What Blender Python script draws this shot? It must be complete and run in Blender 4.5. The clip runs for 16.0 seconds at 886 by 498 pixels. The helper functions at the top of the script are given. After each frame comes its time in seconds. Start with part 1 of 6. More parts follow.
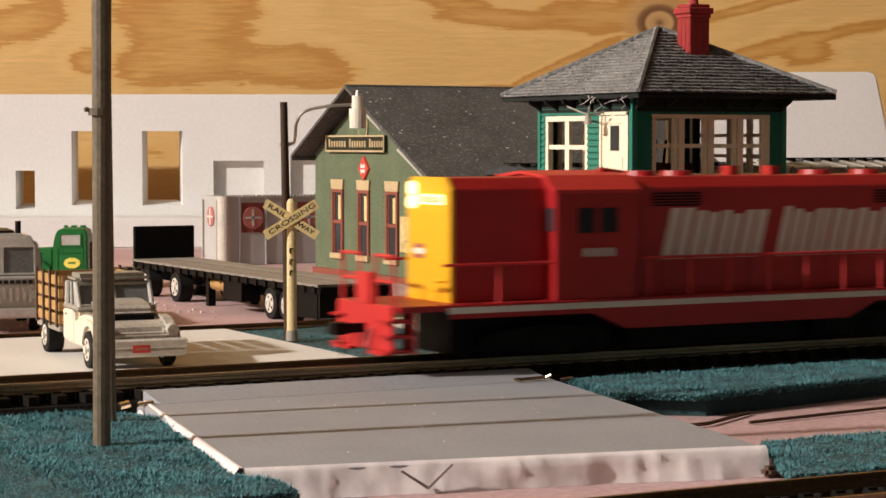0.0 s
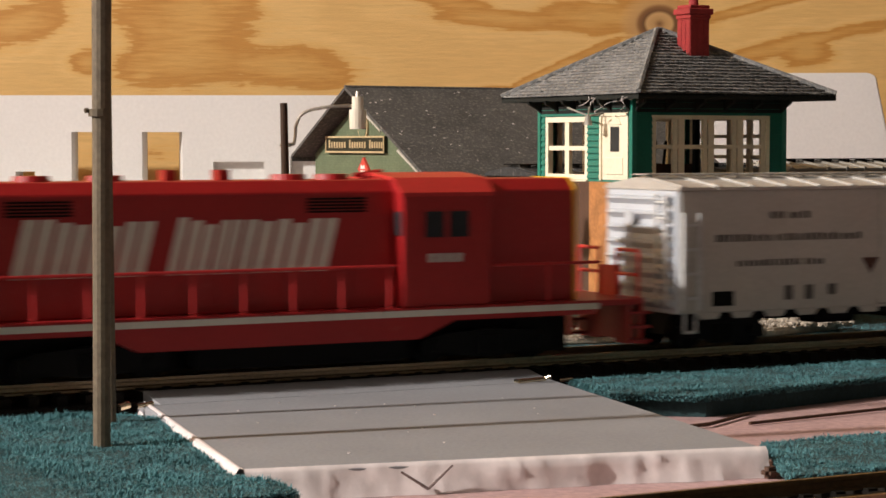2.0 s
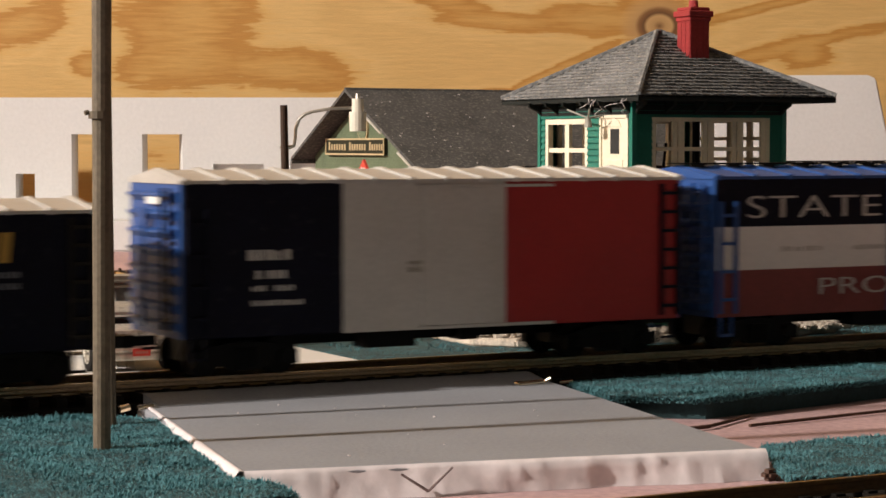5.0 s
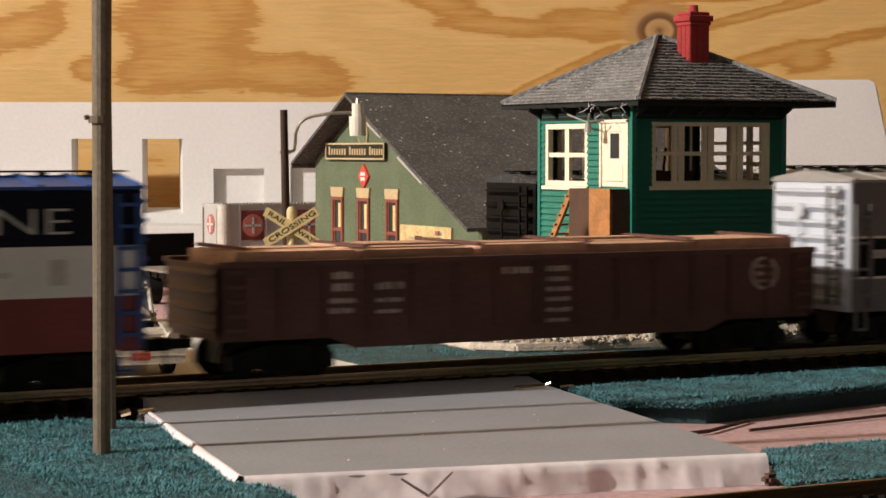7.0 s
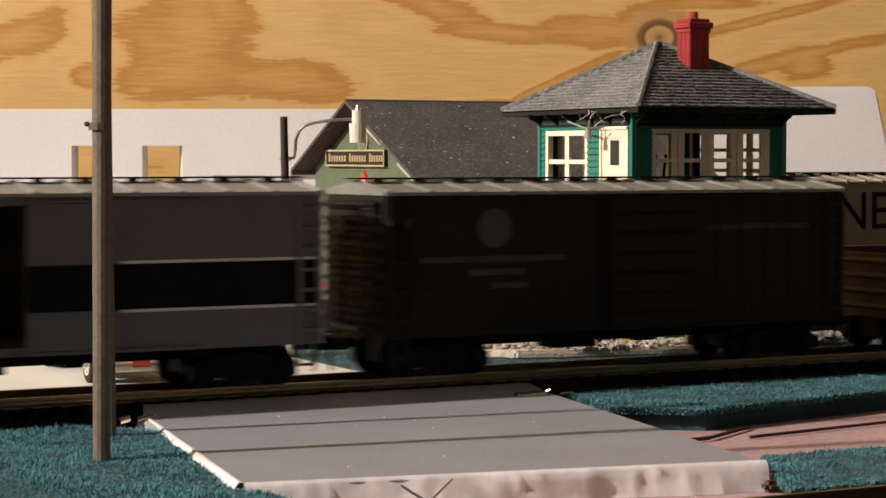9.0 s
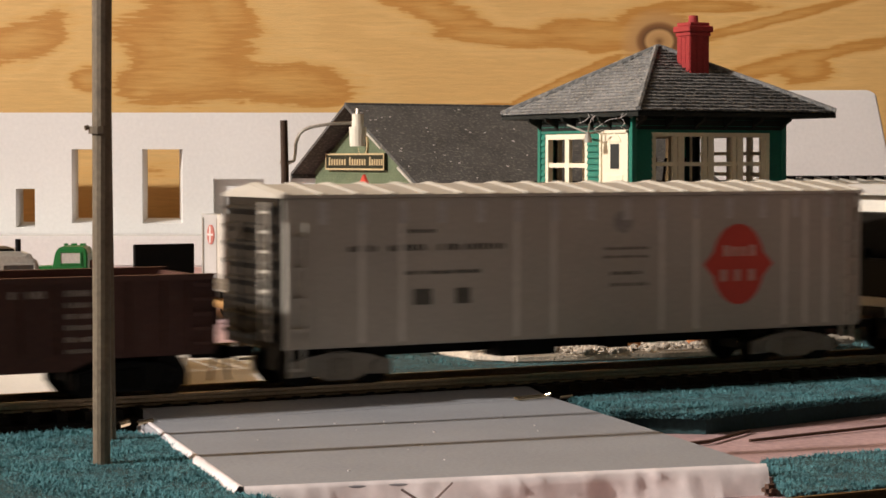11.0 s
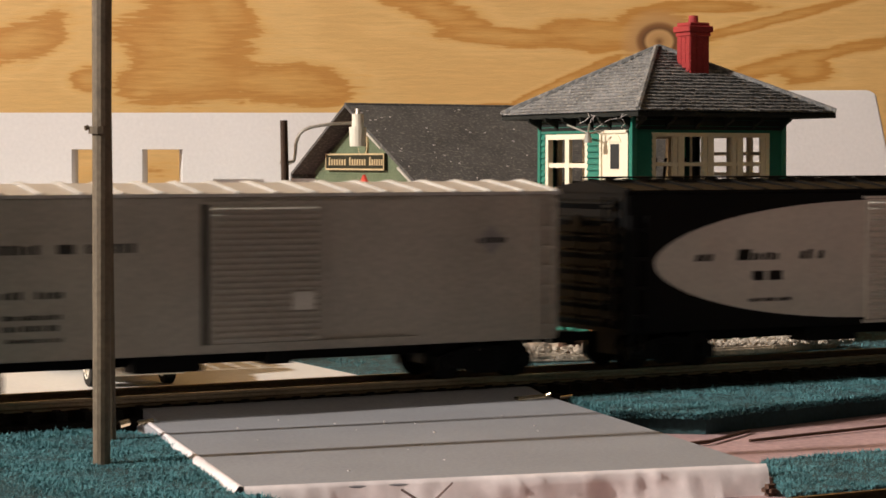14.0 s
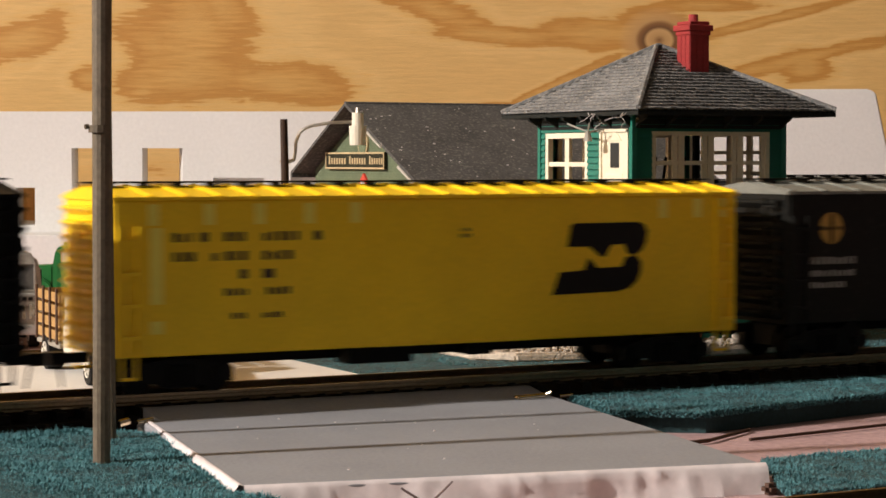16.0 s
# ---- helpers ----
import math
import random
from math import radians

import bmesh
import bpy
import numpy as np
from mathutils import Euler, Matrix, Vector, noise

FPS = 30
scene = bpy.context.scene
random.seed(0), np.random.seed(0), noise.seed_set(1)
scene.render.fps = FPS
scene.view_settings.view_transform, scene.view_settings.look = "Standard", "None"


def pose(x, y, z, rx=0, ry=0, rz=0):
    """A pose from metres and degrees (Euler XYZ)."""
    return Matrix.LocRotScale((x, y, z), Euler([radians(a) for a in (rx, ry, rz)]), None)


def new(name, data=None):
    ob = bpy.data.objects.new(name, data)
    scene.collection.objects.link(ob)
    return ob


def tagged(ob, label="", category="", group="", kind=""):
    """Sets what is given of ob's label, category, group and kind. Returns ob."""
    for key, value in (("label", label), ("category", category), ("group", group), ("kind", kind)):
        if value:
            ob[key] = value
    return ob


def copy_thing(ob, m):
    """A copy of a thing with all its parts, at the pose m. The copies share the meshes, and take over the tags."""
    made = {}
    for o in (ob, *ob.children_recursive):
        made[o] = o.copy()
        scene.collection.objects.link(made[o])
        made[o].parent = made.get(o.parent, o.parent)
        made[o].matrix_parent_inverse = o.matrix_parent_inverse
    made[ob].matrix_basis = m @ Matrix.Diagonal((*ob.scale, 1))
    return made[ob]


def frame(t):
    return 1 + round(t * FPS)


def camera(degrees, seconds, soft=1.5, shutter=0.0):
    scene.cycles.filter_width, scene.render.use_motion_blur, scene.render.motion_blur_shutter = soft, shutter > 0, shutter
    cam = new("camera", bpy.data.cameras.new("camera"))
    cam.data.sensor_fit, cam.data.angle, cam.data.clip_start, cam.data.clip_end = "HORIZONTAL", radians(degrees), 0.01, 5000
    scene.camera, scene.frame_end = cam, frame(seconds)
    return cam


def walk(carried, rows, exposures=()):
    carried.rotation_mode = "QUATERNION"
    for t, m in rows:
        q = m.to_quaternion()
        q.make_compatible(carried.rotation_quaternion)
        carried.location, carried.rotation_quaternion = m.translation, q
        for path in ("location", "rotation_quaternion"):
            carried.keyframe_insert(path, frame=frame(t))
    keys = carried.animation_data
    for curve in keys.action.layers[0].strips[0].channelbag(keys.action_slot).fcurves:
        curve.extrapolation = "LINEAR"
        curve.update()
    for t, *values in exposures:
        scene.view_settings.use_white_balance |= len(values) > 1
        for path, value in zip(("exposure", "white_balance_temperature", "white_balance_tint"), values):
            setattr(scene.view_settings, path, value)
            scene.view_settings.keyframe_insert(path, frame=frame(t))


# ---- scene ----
cam = camera(23.93, 16.0, soft=1.6, shutter=0.5)
EYE = Vector((0.0, -0.48394, 0.05616))
AHEAD = Vector((0.46479, 0.88542, 0.0))
RIGHT = Vector((0.88542, -0.46479, 0.0))
TILT = ((0, -2.922), (0.5, -2.899), (1.5, -2.897), (2.5, -2.896), (3.0, -2.875), (3.5, -2.890), (4.0, -2.887), (4.6, -2.86), (5.5, -2.81), (6.5, -2.756),
        (7.0, -2.711), (7.5, -2.683), (8.0, -2.595), (8.5, -2.567), (9.0, -2.525), (9.6, -2.48), (10.5, -2.435), (11.5, -2.420), (12.0, -2.415), (12.5, -2.435),
        (13.0, -2.413), (13.5, -2.392), (14.0, -2.423), (14.5, -2.431), (15.0, -2.443), (15.5, -2.455), (16.0, -2.455))
walk(cam, [(t, pose(*EYE, 90 + a, 0, -27.697)) for t, a in TILT])


def at(lat, ahead, z=0.0):
    """A place in metres to the right of the camera and ahead of it."""
    v = EYE + RIGHT * lat + AHEAD * ahead
    return Vector((v.x, v.y, z))


# ---- light: one warm bulb above the layout's far left end, in a closed room ----
world = bpy.data.worlds.new("room_air")
scene.world = world
world.use_nodes = True
world.node_tree.nodes["Background"].inputs[0].default_value = (0.9, 0.8, 0.7, 1)
world.node_tree.nodes["Background"].inputs[1].default_value = 0.02
bulb = bpy.data.lights.new("bulb", "POINT")
bulb.energy, bulb.color, bulb.shadow_soft_size = 535, (1.0, 0.92, 0.855), 0.05
new("bulb", bulb).matrix_world = pose(-2.56, 0.252, 1.50)
scene.view_settings.exposure = 0.0


# ---- materials ----
def mat(name, col, rough=0.6, metal=0.0, var=0.25, scale=60.0, grain=900.0, bump=0.15, dust=0.0, emit=0.0, per=0.0):
    m = bpy.data.materials.new(name)
    m.use_nodes = True
    nt = m.node_tree
    b = nt.nodes["Principled BSDF"]
    tc = nt.nodes.new("ShaderNodeTexCoord")
    big, fine = nt.nodes.new("ShaderNodeTexNoise"), nt.nodes.new("ShaderNodeTexNoise")
    big.inputs["Scale"].default_value, big.inputs["Detail"].default_value = scale, 4
    fine.inputs["Scale"].default_value, fine.inputs["Detail"].default_value = grain, 3
    nt.links.new(tc.outputs["Object"], big.inputs["Vector"])
    nt.links.new(tc.outputs["Object"], fine.inputs["Vector"])
    mul = nt.nodes.new("ShaderNodeMath")
    mul.operation = "ADD"
    nt.links.new(big.outputs["Fac"], mul.inputs[0])
    nt.links.new(fine.outputs["Fac"], mul.inputs[1])
    ramp = nt.nodes.new("ShaderNodeMapRange")
    ramp.inputs["From Min"].default_value, ramp.inputs["From Max"].default_value = 0.7, 1.3
    ramp.inputs["To Min"].default_value, ramp.inputs["To Max"].default_value = 1 - var, 1 + var
    nt.links.new(mul.outputs[0], ramp.inputs["Value"])
    hsv = nt.nodes.new("ShaderNodeHueSaturation")
    hsv.inputs["Color"].default_value = (*col, 1)
    last = ramp.outputs["Result"]
    if per:
        info = nt.nodes.new("ShaderNodeObjectInfo")
        pr = nt.nodes.new("ShaderNodeMapRange")
        pr.inputs["To Min"].default_value, pr.inputs["To Max"].default_value = 1 - per, 1 + per
        nt.links.new(info.outputs["Random"], pr.inputs["Value"])
        mm = nt.nodes.new("ShaderNodeMath")
        mm.operation = "MULTIPLY"
        nt.links.new(last, mm.inputs[0])
        nt.links.new(pr.outputs["Result"], mm.inputs[1])
        last = mm.outputs[0]
    nt.links.new(last, hsv.inputs["Value"])
    colour = hsv.outputs["Color"]
    if dust:
        mix = nt.nodes.new("ShaderNodeMix")
        mix.data_type = "RGBA"
        mix.inputs["B"].default_value = (0.42, 0.38, 0.33, 1)
        dn = nt.nodes.new("ShaderNodeTexNoise")
        dn.inputs["Scale"].default_value, dn.inputs["Detail"].default_value = grain * 0.6, 5
        nt.links.new(tc.outputs["Object"], dn.inputs["Vector"])
        dr = nt.nodes.new("ShaderNodeMapRange")
        dr.inputs["From Min"].default_value, dr.inputs["From Max"].default_value = 0.62 - 0.2 * dust, 0.8
        nt.links.new(dn.outputs["Fac"], dr.inputs["Value"])
        dm = nt.nodes.new("ShaderNodeMath")
        dm.operation = "MULTIPLY"
        dm.inputs[1].default_value = dust
        nt.links.new(dr.outputs["Result"], dm.inputs[0])
        nt.links.new(dm.outputs[0], mix.inputs["Factor"])
        nt.links.new(colour, mix.inputs["A"])
        colour = mix.outputs["Result"]
    nt.links.new(colour, b.inputs["Base Color"])
    b.inputs["Roughness"].default_value, b.inputs["Metallic"].default_value = rough, metal
    if max(col) < 0.06:
        b.inputs["Specular IOR Level"].default_value = 0.15
    if emit:
        b.inputs["Emission Color"].default_value = (*col, 1)
        b.inputs["Emission Strength"].default_value = emit
    if bump:
        bp = nt.nodes.new("ShaderNodeBump")
        bp.inputs["Strength"].default_value, bp.inputs["Distance"].default_value = bump, 0.0005
        nt.links.new(fine.outputs["Fac"], bp.inputs["Height"])
        nt.links.new(bp.outputs["Normal"], b.inputs["Normal"])
    return m


FIGURE = ((-0.1728, 0.1413, 0.0467, 0.0467, 0), (-0.1767, 0.1102, 0.0467, 0.0175, 0), (-0.1106, 0.1094, 0.0436, 0.0148, 8), (-0.1514, 0.1588, 0.0195, 0.0234, 0),
          (-0.2429, 0.1121, 0.0132, 0.0093, 0), (-0.2935, 0.1374, 0.035, 0.0132, -20), (-0.0055, 0.1588, 0.0428, 0.0109, 20), (0.0452, 0.1413, 0.0584, 0.0062, 4),
          (0.1074, 0.1421, 0.0467, 0.0101, 0), (0.1464, 0.1452, 0.0292, 0.0175, 0), (0.2515, 0.1265, 0.074, 0.0051, -13), (0.2495, 0.1199, 0.0175, 0.0117, 0),
          (0.2165, 0.1499, 0.0584, 0.0035, -14), (0.1775, 0.1616, 0.0389, 0.0043, 0), (0.0685, 0.1024, 0.0545, 0.0039, -26), (0.0374, 0.0923, 0.0273, 0.0031, 0),
          (-0.2059, 0.1024, 0.0101, 0.0035, 0))


def plywood_material():
    m = bpy.data.materials.new("plywood")
    m.use_nodes = True
    nt = m.node_tree
    N, L = nt.nodes.new, nt.links.new
    b = nt.nodes["Principled BSDF"]
    tc = N("ShaderNodeTexCoord")

    def mapped(sx, sz, ox=0.0):
        mp = N("ShaderNodeMapping")
        mp.inputs["Scale"].default_value = (sx, 1, sz)
        mp.inputs["Location"].default_value = (ox, 0, 0)
        L(tc.outputs["Object"], mp.inputs["Vector"])
        return mp.outputs["Vector"]

    def noise_tex(vec, scale, detail, distort=0.0):
        n = N("ShaderNodeTexNoise")
        n.inputs["Scale"].default_value, n.inputs["Detail"].default_value, n.inputs["Distortion"].default_value = scale, detail, distort
        L(vec, n.inputs["Vector"])
        return n.outputs["Fac"]

    def math_node(op, p, q):
        n = N("ShaderNodeMath")
        n.operation = op
        for k, v in enumerate((p, q)):
            if isinstance(v, float):
                n.inputs[k].default_value = v
            else:
                L(v, n.inputs[k])
        return n.outputs[0]

    # flame figure of the rotary-cut veneer: centre, half sizes in metres and slant in degrees of each dark tongue
    figure = None
    for cx, cz, rx, rz, turn in FIGURE:
        mp = N("ShaderNodeMapping")
        mp.vector_type = "TEXTURE"
        mp.inputs["Location"].default_value = (cx, 0, cz)
        mp.inputs["Rotation"].default_value = (0, radians(turn), 0)
        mp.inputs["Scale"].default_value = (rx, 1000, rz)
        L(tc.outputs["Object"], mp.inputs["Vector"])
        ln = N("ShaderNodeVectorMath")
        ln.operation = "LENGTH"
        L(mp.outputs["Vector"], ln.inputs[0])
        field = math_node("SUBTRACT", 1.0, ln.outputs["Value"])
        figure = field if figure is None else math_node("MAXIMUM", figure, field)
    # beyond the tongues the sheet goes on with a figure of its own
    wild = math_node("MULTIPLY", math_node("SUBTRACT", noise_tex(mapped(0.8, 1.5, 0.4), 6.0, 2, 0.3), 0.60), 5.0)
    sep = N("ShaderNodeSeparateXYZ")
    L(tc.outputs["Object"], sep.inputs[0])
    high = math_node("MAXIMUM", math_node("SUBTRACT", sep.outputs[2], 0.19), math_node("SUBTRACT", 0.05, sep.outputs[2]))
    away = math_node("MAXIMUM", high, math_node("SUBTRACT", math_node("ABSOLUTE", sep.outputs[0], 0.0), 0.33))
    wild = math_node("ADD", wild, math_node("MULTIPLY", math_node("MINIMUM", away, 0.0), 60.0))
    figure = math_node("MAXIMUM", figure, wild)
    wobble = math_node("MULTIPLY", math_node("SUBTRACT", noise_tex(mapped(1.0, 1.6), 24, 5, 0.4), 0.5), 1.4)
    grain = noise_tex(mapped(1.0, 14.0), 34, 6, 0.4)
    jag = math_node("MULTIPLY", math_node("SUBTRACT", grain, 0.5), 1.05)
    fac = math_node("ADD", math_node("ADD", figure, wobble), jag)
    mr0 = N("ShaderNodeMapRange")
    mr0.inputs["From Min"].default_value, mr0.inputs["From Max"].default_value = -1.0, 1.0
    L(fac, mr0.inputs["Value"])
    ramp = N("ShaderNodeValToRGB")
    stops = ((0.0, (0.62, 0.385, 0.135)), (0.26, (0.66, 0.42, 0.155)), (0.40, (0.63, 0.385, 0.13)), (0.46, (0.60, 0.355, 0.11)), (0.505, (0.47, 0.23, 0.046)), (0.60, (0.455, 0.215, 0.042)), (0.74, (0.51, 0.265, 0.062)), (0.90, (0.55, 0.305, 0.082)))
    while len(ramp.color_ramp.elements) < len(stops):
        ramp.color_ramp.elements.new(0.5)
    for e, (p, c) in zip(ramp.color_ramp.elements, stops):
        e.position, e.color = p, (*c, 1)
    L(mr0.outputs["Result"], ramp.inputs["Fac"])
    fine = noise_tex(mapped(1.0, 30.0), 160, 3)
    add = N("ShaderNodeMath")
    add.operation = "ADD"
    L(grain, add.inputs[0])
    L(fine, add.inputs[1])
    mr = N("ShaderNodeMapRange")
    mr.inputs["From Min"].default_value, mr.inputs["From Max"].default_value = 0.6, 1.4
    mr.inputs["To Min"].default_value, mr.inputs["To Max"].default_value = 0.88, 1.11
    L(add.outputs[0], mr.inputs["Value"])
    hs = N("ShaderNodeHueSaturation")
    L(ramp.outputs["Color"], hs.inputs["Color"])
    L(mr.outputs["Result"], hs.inputs["Value"])
    # the knot: rings round one place of the sheet
    mp = N("ShaderNodeMapping")
    mp.vector_type = "TEXTURE"
    mp.inputs["Location"].default_value = (0.1485, 0, 0.138)
    mp.inputs["Scale"].default_value = (0.95, 1, 0.78)
    L(tc.outputs["Object"], mp.inputs["Vector"])
    sep = N("ShaderNodeSeparateXYZ")
    L(mp.outputs["Vector"], sep.inputs[0])
    com = N("ShaderNodeCombineXYZ")
    L(sep.outputs[0], com.inputs[0])
    L(sep.outputs[2], com.inputs[2])
    ln = N("ShaderNodeVectorMath")
    ln.operation = "LENGTH"
    L(com.outputs[0], ln.inputs[0])
    kr = N("ShaderNodeValToRGB")
    ks = ((0.0, (0.16, 0.07, 0.02)), (0.0045, (0.42, 0.24, 0.09)), (0.009, (0.50, 0.30, 0.12)), (0.0115, (0.13, 0.055, 0.015)), (0.0150, (0.22, 0.10, 0.03)), (0.018, (0.45, 0.26, 0.1)), (0.030, (0.52, 0.32, 0.14)))
    while len(kr.color_ramp.elements) < len(ks):
        kr.color_ramp.elements.new(0.5)
    for e, (p, c) in zip(kr.color_ramp.elements, ks):
        e.position, e.color = p * 25, (*c, 1)
    sc = N("ShaderNodeMath")
    sc.operation = "MULTIPLY"
    sc.inputs[1].default_value = 25
    L(ln.outputs["Value"], sc.inputs[0])
    L(sc.outputs[0], kr.inputs["Fac"])
    near = N("ShaderNodeMapRange")
    near.inputs["From Min"].default_value, near.inputs["From Max"].default_value = 0.016, 0.030
    near.inputs["To Min"].default_value, near.inputs["To Max"].default_value = 1, 0
    L(ln.outputs["Value"], near.inputs["Value"])
    mix = N("ShaderNodeMix")
    mix.data_type = "RGBA"
    L(near.outputs["Result"], mix.inputs["Factor"])
    L(hs.outputs["Color"], mix.inputs["A"])
    L(kr.outputs["Color"], mix.inputs["B"])
    L(mix.outputs["Result"], b.inputs["Base Color"])
    b.inputs["Roughness"].default_value = 0.62
    bp = N("ShaderNodeBump")
    bp.inputs["Strength"].default_value, bp.inputs["Distance"].default_value = 0.25, 0.0008
    L(add.outputs[0], bp.inputs["Height"])
    L(bp.outputs["Normal"], b.inputs["Normal"])
    return m


PLY = plywood_material()
WALLPAINT = mat("room_paint", (0.095, 0.089, 0.08), 0.9, scale=4, grain=60)
PINK = mat("pink_foam", (0.50, 0.325, 0.32), 0.85, var=0.22, scale=25, grain=500, bump=0.4, dust=0.25)
EPS = mat("white_foam", (0.70, 0.685, 0.66), 0.9, var=0.05, scale=12, grain=420, bump=0.5)
ROADWHITE = mat("white_card", (0.70, 0.675, 0.63), 0.75, var=0.06, scale=30, grain=700, bump=0.1)
ROADGREY = mat("grey_road_paint", (0.29, 0.293, 0.312), 0.75, var=0.10, scale=35, grain=900, bump=0.25, dust=0.12)
PLASTER = mat("plaster_edge", (0.80, 0.72, 0.71), 0.8, var=0.12, scale=60, grain=350, bump=0.2)
SPLITSHADE = mat("split_shade_brown", (0.20, 0.15, 0.14), 0.8)
GRASS = mat("teal_grass_mat", (0.096, 0.252, 0.278), 0.95, var=0.35, scale=120, grain=1500, bump=0.6, dust=0.10)
TIE = mat("tie_plastic", (0.010, 0.008, 0.006), 0.6, var=0.3, per=0.25)
RAIL = mat("nickel_silver_rail", (0.27, 0.205, 0.13), 0.32, 1.0, var=0.2)
RAILSIDE = mat("rail_web_brown", (0.20, 0.15, 0.085), 0.5, 0.6)
CORK = mat("roadbed_dark", (0.010, 0.0085, 0.007), 0.95, var=0.4, grain=1500, bump=0.7)
BRASS = mat("brass_clip", (0.72, 0.60, 0.42), 0.25, 1.0)
RED = mat("loco_red", (0.36, 0.011, 0.013), 0.42, var=0.10, bump=0.05, dust=0.05)
REDB = mat("handrail_red", (0.52, 0.025, 0.025), 0.45, var=0.1)
YEL = mat("loco_yellow", (0.76, 0.40, 0.010), 0.45, var=0.05, bump=0.05)
BLACK = mat("black_plastic", (0.0025, 0.0025, 0.0025), 0.6, var=0.3)
BLACKS = mat("black_steel", (0.0035, 0.0035, 0.0035), 0.5, 0.0, var=0.3)
CREAM = mat("letter_cream", (0.72, 0.68, 0.60), 0.6, var=0.1)
WHITE = mat("white_paint", (0.78, 0.77, 0.74), 0.5, var=0.06)
LAMP = mat("headlight_glow", (1.0, 0.72, 0.30), 0.4, emit=3.2, bump=0)
NUMB = mat("lit_number_board", (1.0, 0.80, 0.35), 0.4, emit=2.6, bump=0)
GLASS = mat("dark_glass", (0.03, 0.035, 0.04), 0.1, var=0.1, bump=0)
SILV = mat("silver_grey_car", (0.56, 0.54, 0.50), 0.5, 0.0, var=0.10, scale=40, dust=0.10)
SILROOF = mat("galvanised_roof", (0.56, 0.545, 0.52), 0.40, 0.3, var=0.15)
SIGNRED = mat("logo_red", (0.60, 0.06, 0.04), 0.5, var=0.06)
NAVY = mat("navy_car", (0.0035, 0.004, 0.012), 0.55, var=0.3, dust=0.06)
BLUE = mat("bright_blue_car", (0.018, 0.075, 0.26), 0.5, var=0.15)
GOLD = mat("letter_gold", (0.50, 0.29, 0.05), 0.55, var=0.1)
MAROON = mat("maroon_stripe", (0.20, 0.035, 0.030), 0.55, var=0.15)
BROWN = mat("boxcar_brown", (0.085, 0.033, 0.024), 0.65, var=0.25, dust=0.08)
LUMBER = mat("lumber_load", (0.60, 0.36, 0.24), 0.75, var=0.3, scale=200, per=0.2)
GREY = mat("slate_grey_car", (0.125, 0.122, 0.118), 0.55, var=0.15, dust=0.05)
LTBLUE = mat("pale_grey_end", (0.50, 0.53, 0.58), 0.5, var=0.1)
DGREEN = mat("pullman_green_car", (0.0125, 0.0125, 0.0105), 0.6, var=0.2, dust=0.06)
ENDRED = mat("weathered_red_end", (0.40, 0.13, 0.09), 0.65, var=0.2)
BEIGE = mat("hopper_grey", (0.47, 0.43, 0.37), 0.6, var=0.10, scale=40, dust=0.12)
YELCLIP = mat("lit_clip_and_emblem_yellow", (0.95, 0.80, 0.14), 0.4, var=0.05)
BAY = mat("shaded_bay", (0.055, 0.05, 0.045), 0.7, var=0.2)
HOPPER = mat("covered_hopper_grey", (0.74, 0.69, 0.605), 0.5, var=0.12, scale=40, dust=0.1)
YELCAR = mat("chrome_yellow_car", (0.95, 0.62, 0.008), 0.5, var=0.07, dust=0.03)
# paler grey that paints the highlights on ladder and clip edges
LITEDGE = mat("lit_edge_grey", (0.60, 0.60, 0.60), 0.45, var=0.15)
OVALSILV = mat("bright_silver_panel", (0.70, 0.66, 0.59), 0.5, var=0.12, scale=40, dust=0.1)
DULLSILV = mat("dull_silver_car", (0.46, 0.42, 0.36), 0.55, 0.0, var=0.2, scale=35, dust=0.15)
GREYROOF = mat("grey_car_roof", (0.30, 0.29, 0.275), 0.55, 0.2, var=0.2, dust=0.1)
DARKEND = mat("dark_end_and_shade", (0.016, 0.013, 0.010), 0.6, var=0.3, dust=0.1)
FADEDRED = mat("faded_red_emblem", (0.48, 0.16, 0.13), 0.6, var=0.15)
DIMWHITE = mat("dim_white_letters", (0.55, 0.53, 0.49), 0.6, var=0.15)
GRASSBASE = mat("mat_base_in_shade", (0.022, 0.055, 0.06), 0.95, var=0.3)
TEAL = mat("green_clapboard", (0.009, 0.165, 0.118), 0.55, var=0.12)
CREAMW = mat("cream_trim", (0.82, 0.74, 0.57), 0.55, var=0.08)
SHINGLE = mat("grey_shingle", (0.15, 0.15, 0.148), 0.95, var=0.4, grain=1000, bump=0.8, dust=0.75, per=0.25)
TARROOF = mat("black_tar_paper", (0.075, 0.072, 0.069), 0.95, var=0.35, grain=1100, bump=0.8, dust=0.5)
EAVE = mat("dark_eave_and_shade", (0.02, 0.022, 0.02), 0.8)
CHIM = mat("chimney_red", (0.31, 0.024, 0.024), 0.7, var=0.2)
BRICKG = mat("green_brick", (0.145, 0.185, 0.105), 0.75, var=0.2, per=0.22)
MORTARG = mat("green_mortar", (0.125, 0.16, 0.092), 0.9, var=0.2)
TANSTONE = mat("tan_lintel", (0.52, 0.40, 0.22), 0.8, var=0.15)
SIGNDARK = mat("dark_olive_sign", (0.03, 0.03, 0.018), 0.7)
FRAMEB = mat("red_brown_frame", (0.24, 0.065, 0.04), 0.6, var=0.15)
CURTAIN = mat("yellow_curtain", (0.72, 0.58, 0.25), 0.7)
WOODO = mat("orange_wood", (0.40, 0.17, 0.055), 0.65, var=0.25, scale=200)
WOODD = mat("dark_stair_brown", (0.075, 0.035, 0.02), 0.7, var=0.25)
STONE = mat("plaster_rubble", (0.56, 0.48, 0.39), 0.9, var=0.3, scale=250, grain=1200, bump=0.7, per=0.2)
